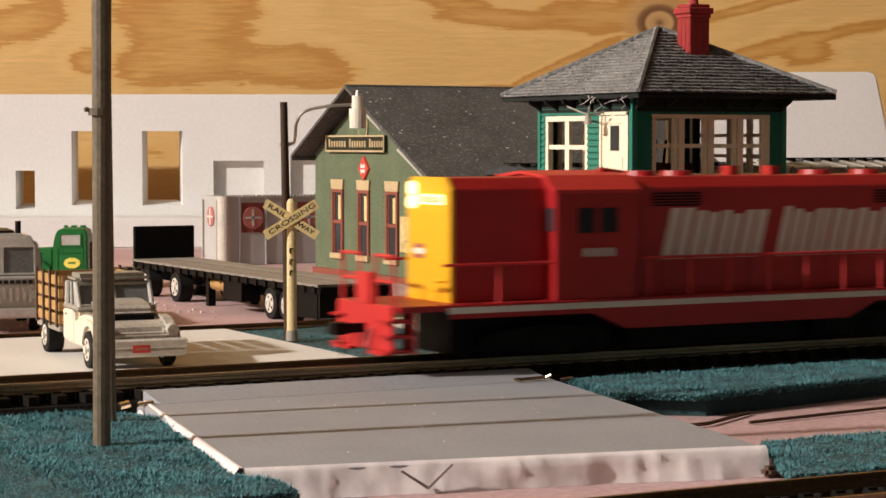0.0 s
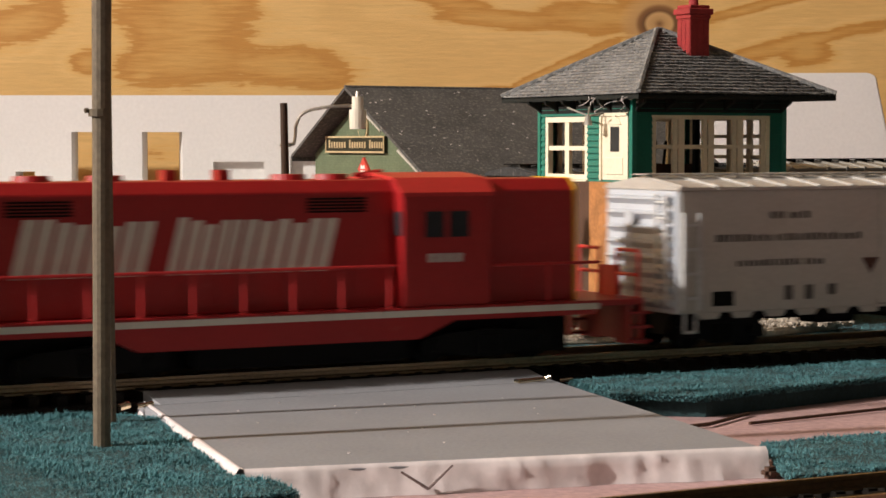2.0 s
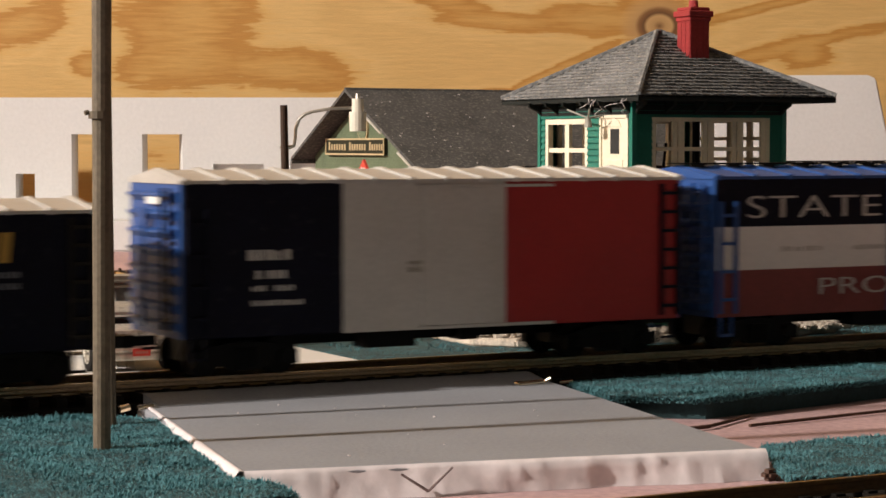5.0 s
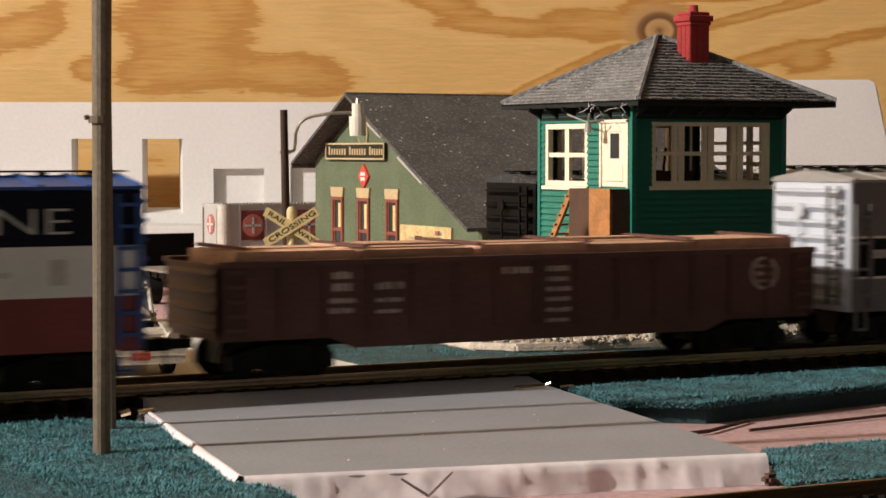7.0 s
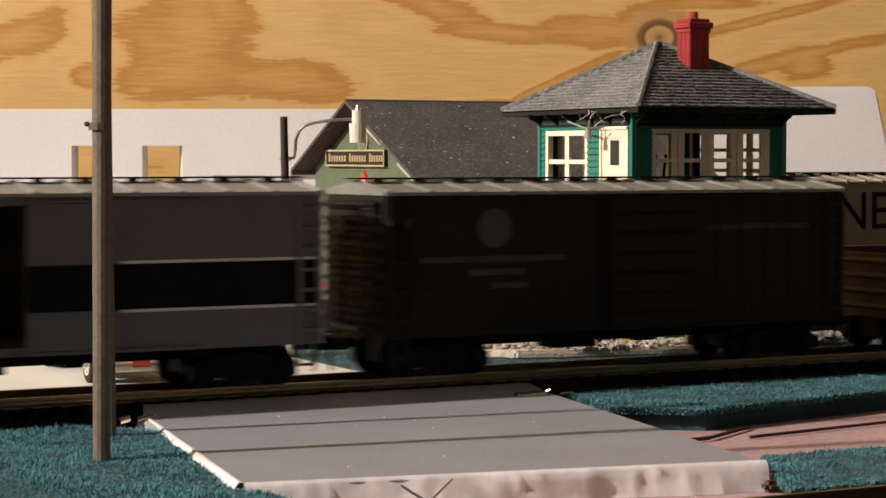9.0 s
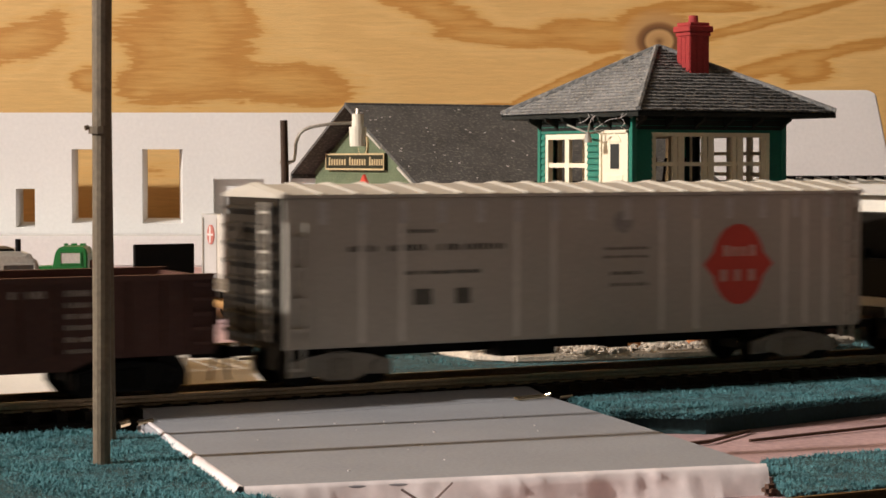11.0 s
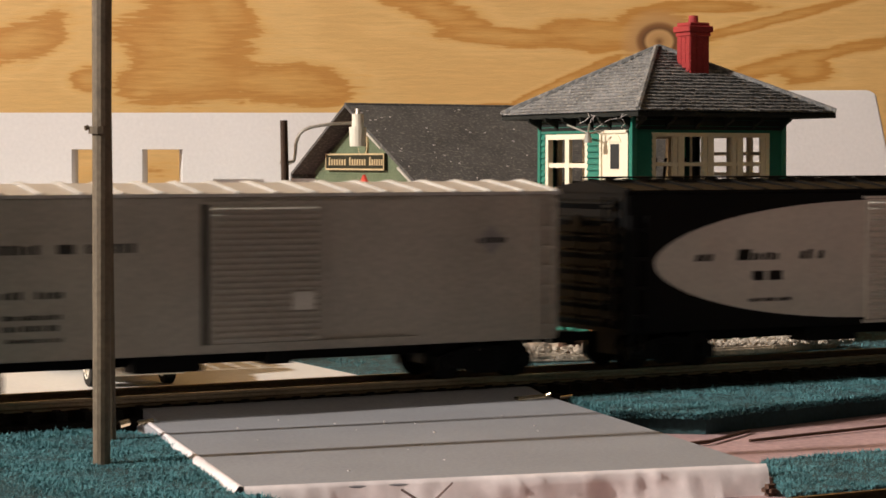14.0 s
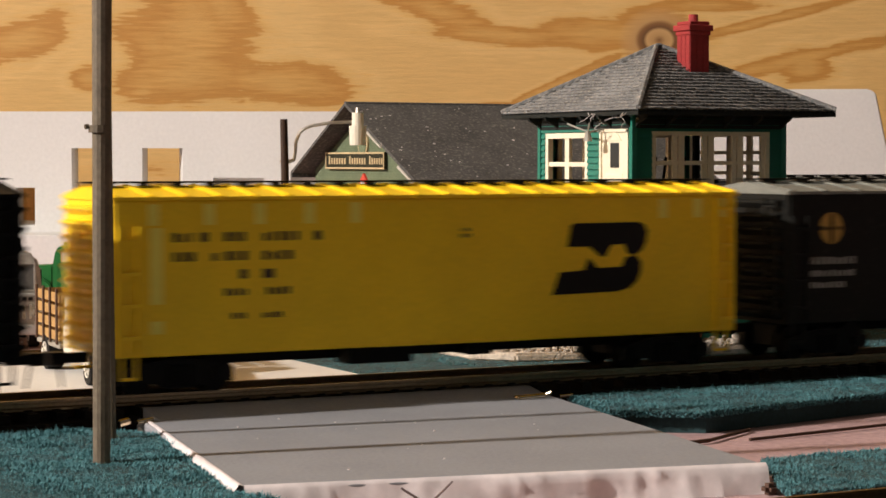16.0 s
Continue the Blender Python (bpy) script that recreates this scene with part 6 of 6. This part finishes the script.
    part("emblem_mark", prisms("x", ([(-56.4, 53.8), (-61.6, 53.8), (-60.8, 55.8), (-59, 55.0), (-57.2, 55.8)], -1.1, -0.7), ([(-56.4, 53.0), (-61.6, 53.0), (-60.8, 51.0), (-59, 51.8), (-57.2, 51.0)], -1.1, -0.7)), WHITE, th)
    part("oval_plaque", prisms("x", (ellipse(-58, 74.0, 5.4, 6.4), -0.6, 0.5)), TANSTONE, th)
    part("oval_field", prisms("x", (ellipse(-58, 74.0, 4.4, 5.4), -0.9, 0.2)), BRICKG, th)
    # posters below the low eave
    p = part("poster_board", boxes((-0.9, 0.4, -150, -99, 15, 31.5)), PAPER, th, "weathered yellow poster board")
    rnd = random.Random(5)
    for i in range(12):
        y0, z0 = rnd.uniform(-146, -108), rnd.uniform(16, 28)
        part("print_bar", boxes((-1.1, -0.8, y0, y0 + rnd.uniform(3, 9), z0, z0 + rnd.uniform(0.6, 2))), rnd.choice((BROWN, DUSTY, TANSTONE, ENDRED)), p)


# ---- foam boards against the plywood ----
def foam_boards():
    """White packing foam with cut window openings, standing across the back."""
    def board(name, label, xs, zs, openings, y0, y1, top):
        bm = bmesh.new()
        xs = sorted(set(xs + [v for o in openings for v in o[:2]]))
        zs = sorted(set(zs + [v for o in openings for v in o[2:4]]))
        for xa, xb in zip(xs, xs[1:]):
            for za, zb in zip(zs, zs[1:]):
                if not any(o[0] <= xa and xb <= o[1] and o[2] <= za and zb <= o[3] for o in openings):
                    box(bm, xa, xb, y0, y1, za, zb)
        bmesh.ops.remove_doubles(bm, verts=bm.verts, dist=0.01)
        seen = {}
        for f in list(bm.faces):
            k = tuple(round(c, 2) for c in f.calc_center_median())
            seen.setdefault(k, []).append(f)
        bmesh.ops.delete(bm, geom=[f for fs in seen.values() if len(fs) > 1 for f in fs], context="FACES_ONLY")
        return single(name, bm, EPS, label, "foam board", m=ROOM)
    holes = [(-239.7, -222.0, 15.5, 63.4), (-194.1, -168.0, 15.5, 63.4), (-275.9, -263.5, 13, 37.9)]
    left = board("foam_board", "white polystyrene packing board with cut window openings", [-420, -60], [-10, 87], holes + [(-148.2, -115.7, 4, 44.2), (-98.5, -62, 4, 46.2)], 1350, 1375, 87)
    # splayed sides of the cut openings, and the blind backs of the two shallow recesses
    for x0, x1, z0, z1 in holes:
        part("splayed_cut", prisms("z", ([(x1 + 0.1, 1350.2), (x1 - 5.2 * min(1, (x1 - x0) / 18), 1374.8), (x1 + 0.1, 1374.8)], z0, z1)), EPS, left)
        part("splayed_cut", prisms("x", ([(1350.2, z0 - 0.1), (1374.8, z0 + 3.0), (1374.8, z0 - 0.1)], x0, x1)), EPS, left)
    part("recess_back", boxes((-148.4, -115.5, 1356, 1374, 3.8, 44.4), (-98.7, -61.8, 1356, 1374, 3.8, 46.4)), EPS, left)
    single("foam_ledge", boxes((-420, -40, 1300, 1350, -10, 9)), EPS, "low white polystyrene ledge", "foam block", bevel=1.0, m=ROOM)
    poly = [(150, -10), (150, 101), (274, 101.5), (279, 99), (296, 20), (300, -10)]
    single("foam_board", prisms("y", (poly, 1350, 1372)), EPS, "white polystyrene board with a slanted broken edge", "foam board", bevel=0.8, m=ROOM)


# ---- vehicles ----
def wheel(th, x, y, z, r, width, rim=RIM, axis="y"):
    d = Vector((0, 1, 0)) if axis == "y" else Vector((1, 0, 0))
    c = Vector((x, y, z))
    bm = bmesh.new()
    rod(bm, c - d * width / 2, c + d * width / 2, r, r, 22)
    t = part("wheel", bm, TYRE, th, "black tyre", bevel=0.25)
    bm = bmesh.new()
    rod(bm, c - d * (width / 2 + 0.2), c + d * (width / 2 + 0.2), r * 0.6, r * 0.6, 18)
    rod(bm, c - d * (width / 2 + 0.8), c + d * (width / 2 + 0.8), r * 0.24, r * 0.2, 12)
    part("rim", bm, rim, t, "pale rim")
    bm = bmesh.new()
    across = Vector((1, 0, 0)) if axis == "y" else Vector((0, 1, 0))
    for k in range(5):
        q = c + (across * math.cos(k * 1.2566) + Vector((0, 0, 1)) * math.sin(k * 1.2566)) * r * 0.41
        rod(bm, q - d * (width / 2 + 0.26), q + d * (width / 2 + 0.26), r * 0.1, r * 0.1, 8)
    part("rim_hole", bm, BLACK, t)


def pickup():
    # local x: forward
    th = thing("stake_truck", pose(0.1878, 0.0735, -0.0042, 0, 0, -94.5), "old cream stake-bed pickup with dusty grey cab", "truck")
    hw = 11.5
    part("front_body", prisms("y", ([(7, 5.5), (7, 13.6), (16, 13.4), (25, 12.4), (29.6, 10.8), (30.6, 8.6), (30.6, 5.5)], -9.6, 9.6)), PICKGREY, th, "dull grey hood, paint worn", bevel=1.3)
    part("hood_bulge", prisms("y", ([(5, 13), (5, 17.4), (12, 17.6), (19, 16.6), (21.4, 15.2), (21.8, 13.6), (14, 12)], -6.8, 6.8)), PICKGREY, th, bevel=1.5)
    part("hood_gap", prisms("y", ([(20.6, 12.2), (20.9, 14.4), (22.6, 14.0), (23.2, 12.2)], -6.4, 6.4)), BLACK, th)
    for s in (-1, 1):
        a, b = sorted((s * 7.0, s * hw))
        part("fender", prisms("y", ([(6, 5), (6, 12.4), (12, 13.6), (20, 14.0), (26.6, 13.2), (30.6, 11), (31.6, 8.6), (31.6, 5), (27.5, 5), (26.6, 7.8), (24.4, 9.8), (21.5, 10.4), (18.6, 9.8), (16.4, 7.8), (15.5, 5)], a, b)), TRUCKW if s < 0 else PICKGREY, th, bevel=1.0)
        part("headlight", rods(((29.6, s * 9.2, 10.6), (31.6, s * 9.2, 10.4), 1.7, 1.5, 16)), PICKGREY, th)
    c = part("cab", boxes((-8, 8, -hw, hw, 5, 15)), TRUCKW, th, bevel=1.1)
    part("greenhouse", prisms("y", ([(-7, 15), (-6.2, 21.6), (3.2, 21.6), (6.6, 15)], -hw + 1.9, hw - 1.9)), CABGLASS, c)
    part("belt", prisms("y", ([(-8, 14.2), (-8, 15.6), (7.6, 15.6), (8.2, 14.2)], -hw + 0.1, hw - 0.1)), DUSTY, c, bevel=0.5)
    part("roof", boxes((-7.6, 4.2, -hw + 1.2, hw - 1.2, 21.2, 24.2)), DUSTY, c, "dusty dark roof", bevel=1.2)
    for s in (-1, 1):
        y = s * (hw - 1.3)
        part("pillar", rods(((7.2, y, 15), (3.4, y, 21.8), 0.65), ((-7, y, 15), (-6.2, y, 21.8), 0.9), ((3.4, y, 15), (1.6, y, 21.8), 0.45), ((-2.2, y, 15), (-2.2, y, 21.8), 0.4)), DUSTYW, c)
    part("windscreen_frame", rods(((7.0, -hw + 1.6, 15.6), (7.0, hw - 1.6, 15.6), 0.5), ((3.6, -hw + 1.6, 21.4), (3.6, hw - 1.6, 21.4), 0.5), ((7.0, 0, 15.4), (3.7, 0, 21.6), 0.3)), DUSTY, c)
    for s in (-1, 1):
        a, b = sorted((s * (hw - 0.2), s * (hw + 0.2)))
        part("door_panel", boxes((-5, 5.5, a, b, 6, 14.4)), TRUCKW, c, bevel=0.1)
        part("door_handle", boxes((-4, -2, a, b + s * 0.3, 12.6, 13.2)), CHROME, c)
    part("grille", boxes((30.4, 31.3, -8.5, 8.5, 6.6, 8.4), (30.4, 31.5, -9.4, 9.4, 8.7, 9.3)), PICKGREY, th, bevel=0.2)
    part("bumper", boxes((31.8, 33.4, -12.8, 12.8, 5.8, 8.4), (31.6, 33.0, -12.4, 12.4, 3.6, 5.6)), BUMPER, th, "pale dusty bumper", bevel=0.5)
    part("number_plate", boxes((33.4, 33.7, -2.4, 2.4, 4.8, 6.8)), SIGNRED, th, "red number plate with plain bar")
    part("plate_bar", boxes((33.6, 33.8, -1.7, 1.7, 5.5, 6.1)), FADEDRED, th)
    part("chassis", boxes((-36, 30, -5, 5, 3.4, 6)), BLACKS, th)
    part("bed", boxes((-38, -9, -12.2, 12.2, 7.2, 8.6)), DUSTY, th, bevel=0.2)
    for s in (-1, 1):
        y = s * 11.8
        for k in range(4):
            part("stake_board", boxes((-38, -9.5, y - 0.4, y + 0.4, 9.4 + k * 3.6, 12.0 + k * 3.6)), STAKE, th)
        for x in (-37, -28, -19.5, -11):
            part("stake", boxes((x - 0.7, x + 0.7, y - 0.9 if s < 0 else y + 0.3, y - 0.3 if s < 0 else y + 0.9, 8.4, 24)), WOODD, th)
    for x in (-38, -9.4):
        for k in range(4):
            part("stake_board", boxes((x - 0.4, x + 0.4, -11.3, 11.3, 9.4 + k * 3.6, 12 + k * 3.6)), STAKE, th)
    for s in (-1, 1):
        wheel(th, 21.5, s * 10.3, 5.0, 5.0, 2.8)
        wheel(th, -27, s * 10.0, 5.0, 5.0, 4.6)


def panel_truck():
    th = thing("panel_truck", pose(0.2020, 0.232, -0.010, 0, 0, -100), "dusty silver-grey truck with ribbed grille", "truck")
    hw = 14.0
    part("cab", prisms("x", ([(-hw, 6), (hw, 6), (hw, 19), (hw - 0.6, 29), (hw - 2.2, 32.6), (hw - 5.5, 34.2), (-hw + 5.5, 34.2), (-hw + 2.2, 32.6), (-hw + 0.6, 29), (-hw, 19)], -60, 0)), DUSTYW, th, bevel=1.4)
    part("hood", boxes((0, 7, -hw + 0.6, hw - 0.6, 6, 19.5)), DUSTYW, th, bevel=1.2)
    for y in (-11, 0.6):
        part("windscreen", boxes((-0.4, 0.5, y, y + 10.4, 20.6, 29.6)), CABGLASS, th)
    part("windscreen_frame", boxes((0, 0.9, -11.6, 11.6, 20, 20.6), (0, 0.9, -11.6, 11.6, 29.6, 30.2), (0, 0.9, -0.6, 0.6, 20.6, 29.6), (0, 0.9, -11.6, -11, 20.6, 29.6), (0, 0.9, 11, 11.6, 20.6, 29.6)), DUSTYW, th)
    for k in range(9):
        part("grille_bar", boxes((6.8, 8.0, -10 + k * 2.3, -8.8 + k * 2.3, 11, 16)), CHROME, th)
    strip = part("name_strip", boxes((6.8, 7.4, -11.4, 11.4, 16.8, 19.0)), DUSTY, th)
    part("letter_bar", boxes(*((7.3, 7.55, -10.6 + k * 2.1, -9.1 + k * 2.1, 17.3, 18.5) for k in range(10))), INK, strip)
    for s in (-1, 1):
        part("headlight", rods(((6.6, s * 11.4, 13.6), (8.2, s * 11.4, 13.6), 2.2, 2.2, 16)), CHROME, th)
        a, b = sorted((s * (hw - 0.3), s * (hw + 0.2)))
        part("side_window", boxes((-12, -3, a, b, 20.5, 27.6)), GLASS, th)
        wheel(th, -6, s * 11.5, 5.2, 5.2, 3.6)
        wheel(th, -45, s * 11.5, 5.2, 5.2, 3.6)
    part("bumper", boxes((8, 9.6, -15, 15, 5.4, 9.0)), DUSTYW, th, bevel=0.6)
    part("roof_rack", boxes((-30, -6, -12, 5, 34.3, 35.1)), BLACKS, th)
    part("exhaust_stack", rods(((-6, 6.4, 33), (-6, 6.4, 38.5), 1.0, 1.0, 10)), BLACKS, th)


def flatbed():
    th = thing("flatbed_trailer", pose(0.3205, 0.1935, -0.010, 0, 0, 91), "black flatbed semi-trailer with weathered deck boards", "trailer")
    # local x: forward, away from the track
    L, hw, zd = 190.0, 14.5, 15.4
    part("frame", boxes((0, L, -hw, hw, zd - 3.2, zd - 0.8)), BLACKS, th, bevel=0.3)
    for s in (-1, 1):
        for i in range(22):
            x = 4 + i * (L - 8) / 21
            a, b = sorted((s * hw, s * (hw + 0.7)))
            part("stake_pocket", boxes((x - 1, x + 1, a, b, zd - 3.4, zd - 0.6)), BLACKS, th)
    for i in range(7):
        y = -hw + 0.3 + i * 4.23
        part("deck_board", boxes((0.4, L - 0.4, y, y + 3.95, zd - 0.8, zd + 0.1)), DECK, th)
    part("beam", boxes((6, L - 4, -5.6, -3.6, zd - 8.5, zd - 3.2), (6, L - 4, 3.6, 5.6, zd - 8.5, zd - 3.2)), BLACKS, th)
    part("headboard", boxes((L - 1, L + 1.2, -hw + 0.6, hw - 0.6, zd, zd + 14.2)), BLACK, th, bevel=0.3)
    part("tool_box", boxes((74, 92, 5, 13, zd - 11, zd - 3.4)), BLACKS, th)
    part("landing_leg", boxes((112, 115, 8, 11, 0.2, zd - 3), (112, 115, -11, -8, 0.2, zd - 3)), BLACKS, th)
    part("rolled_tarp", rods(((94, 9, zd - 6.2), (110, 9, zd - 6.2), 2.4, 2.4, 12)), STAKE, th, "tan rolled tarp under the deck")
    part("tail_panel", boxes((0, 1.4, -hw, hw, zd - 12, zd - 3.2), (2, 19, 13.5, 14.6, 3, zd - 3)), BLACK, th)
    for x in (30, 44.5):
        for s in (-1, 1):
            wheel(th, x, s * 11.2, 6.0, 6.0, 6.0, RIM)
    for x in (141, 176):
        for s in (-1, 1):
            wheel(th, x, s * 11.2, 6.2, 6.2, 6.0, RIM)


def green_tractor():
    p = at(-0.168, 0.95, -0.010)
    th = thing("tractor_truck", pose(p.x, p.y, p.z, 0, 0, 155) @ Matrix.Diagonal((0.82, 0.82, 0.76, 1)), "bright green conventional truck with yellow door emblem", "truck")
    hw = 12.0
    part("cab", prisms("y", ([(-9, 8), (-9, 33), (-7, 36), (6, 36), (8.5, 33), (10, 25), (10, 8)], -hw, hw)), GREENT, th, bevel=0.8)
    part("hood", prisms("y", ([(10, 8), (10, 24.5), (26, 23.5), (31, 20), (31, 8)], -8.5, 8.5)), GREENT, th, bevel=1.2)
    for s in (-1, 1):
        a, b = sorted((s * 8, s * hw))
        part("fender", prisms("y", ([(11, 8), (11, 13), (16, 17.5), (26, 17.5), (31, 13), (31, 8)], a, b)), GREENT, th, bevel=0.8)
        a, b = sorted((s * (hw - 0.2), s * (hw + 0.25)))
        part("side_window", boxes((-5.0, 5.6, a, b, 26.2, 32.4)), DUSTYW, th)
        y0, y1 = sorted((s * hw, s * (hw + 0.6)))
        part("window_frame", boxes((-5.8, -5.0, y0, y1, 25.4, 33.2), (5.6, 6.4, y0, y1, 25.4, 33.2), (-5.0, 5.6, y0, y1, 25.4, 26.2), (-5.0, 5.6, y0, y1, 32.4, 33.2)), GREENT, th)
        part("door_seam", boxes((-6.6, -6.2, y0, y1 - s * 0.3, 10, 25), (7.2, 7.6, y0, y1 - s * 0.3, 10, 25), (-6.6, 7.6, y0, y1 - s * 0.2, 21.6, 22.4)), GREENT, th)
        part("door_emblem", prisms("y", (ellipse(-0.5, 15.6, 4.6, 3.3, 10), y0, y1 - s * 0.2)), YELCLIP, th, "yellow emblem")
        part("emblem_mark", boxes((-2.4, 1.4, y0, y1 - s * 0.1, 15.2, 16.2)), GREENT, th)
        wheel(th, 21, s * 10, 6, 6, 3.6)
        wheel(th, -30, s * 10, 6, 6, 5)
    part("roof_light", boxes((-6, -3, -8, -5, 36, 37.2), (-1, 2, -8, -5, 36, 37.2), (4, 6, -8, -5, 36, 37.2)), GREENT, th)
    part("chassis", boxes((-44, 30, -5, 5, 6, 10)), BLACKS, th)
    part("coupling_plate", boxes((-38, -22, -7, 7, 10, 12)), BLACKS, th)
    part("exhaust_stack", rods(((-11, 9, 10), (-11, 9, 28), 1.0, 1.0, 10)), BROWN, th)


def cargo_container():
    p = at(-0.1187, 1.12, -0.010)
    th = thing("cargo_container", pose(p.x, p.y, p.z), "silver cargo container with red round emblems", "container")
    L, D, H = 95.0, 30.0, 37.0
    part("body", boxes((0, L, 0, D, 0, H)), CONTGREY, th, bevel=0.4)
    part("corner_column", rods(((2.2, 2.2, 0), (2.2, 2.2, H), 3.6, 3.6, 18)), BUMPER, th, "bright rounded corner")
    part("roof_edge", boxes(*((x, x + 1.2, -0.6, 0.4, H - 0.6, H + 0.8) for x in range(0, 94, 2))), CONTGREY, th)
    for x in (10, 25.4, 41, 57, 88):
        part("panel_rib", boxes((x, x + 0.8, -0.6, 0, 0, H - 1)), CONTGREY, th)
    for x in (18, 51):
        part("logo_panel", boxes((x - 6.6, x + 6.6, -0.25, 0, 17.5, 33.6)), MAROON, th)
        part("emblem", prisms("y", (ellipse(x, 25.5, 6, 6), -0.8, 0)), FADEDRED, th)
        part("emblem_cross", boxes((x - 4.6, x + 4.6, -1.0, -0.6, 24.9, 26.1), (x - 0.6, x + 0.6, -1.0, -0.6, 21, 30)), DIMWHITE, th)
    part("emblem", prisms("x", (ellipse(15, 26, 5.0, 5.4), -0.6, 0)), FADEDRED, th)
    part("emblem_cross", boxes((-0.9, -0.4, 11.2, 18.8, 25.5, 26.5), (-0.9, -0.4, 14.3, 15.7, 21.6, 30.4)), WHITE, th)
    part("door_bar", rods(((-0.6, 5, 1), (-0.6, 5, H - 2), 0.5), ((-0.6, 26, 1), (-0.6, 26, H - 2), 0.5)), DUSTY, th)


# ---- standing cars on the siding ----
def standing_cars():
    a = freight_car("boxcar", "black ribbed-end boxcar standing on the siding", 103, 10, 49.5, BLACK, mat("dusty_black_roof", (0.05, 0.05, 0.05), 0.9, dust=0.3), BLACK, walkway=BLACK, ribs=10)
    a.matrix_basis = pose(0.3662, 0.162, -0.005)
    b = freight_car("boxcar", "tan boxcar with large black letters on the siding", 190, 10, 51.0, TAN, mat("tan_grey_roof", (0.34, 0.32, 0.28), 0.6, 0.2), TAN, walkway=BLACK, ribs=22)
    b.matrix_basis = pose(0.4750, 0.162, -0.005)
    letters(b, "INE", 31.8, 40, 14.5, INK, 36.2, 30)
    part("door_fixture", rods(((7, -18.6, 40), (7, -18.6, 49), 0.9), ((5.4, -18.6, 48), (8.6, -18.6, 48), 0.8)), BLACKS, b)
    single("tool_shed", boxes((0, 26, 0, 20, 0, 43)), BROWN, "dark red-brown lineside shed beside the tower", "shed", bevel=0.5, m=pose(0.4285, 0.086, -0.005))
    for ob in (a, b):
        ob["group"] = "cars standing on the siding"


crossing()
ground_cover()
poles()
rubble_base()
signal_tower()
depot()
foam_boards()
pickup()
panel_truck()
flatbed()
green_tractor()
cargo_container()
standing_cars()
motions()
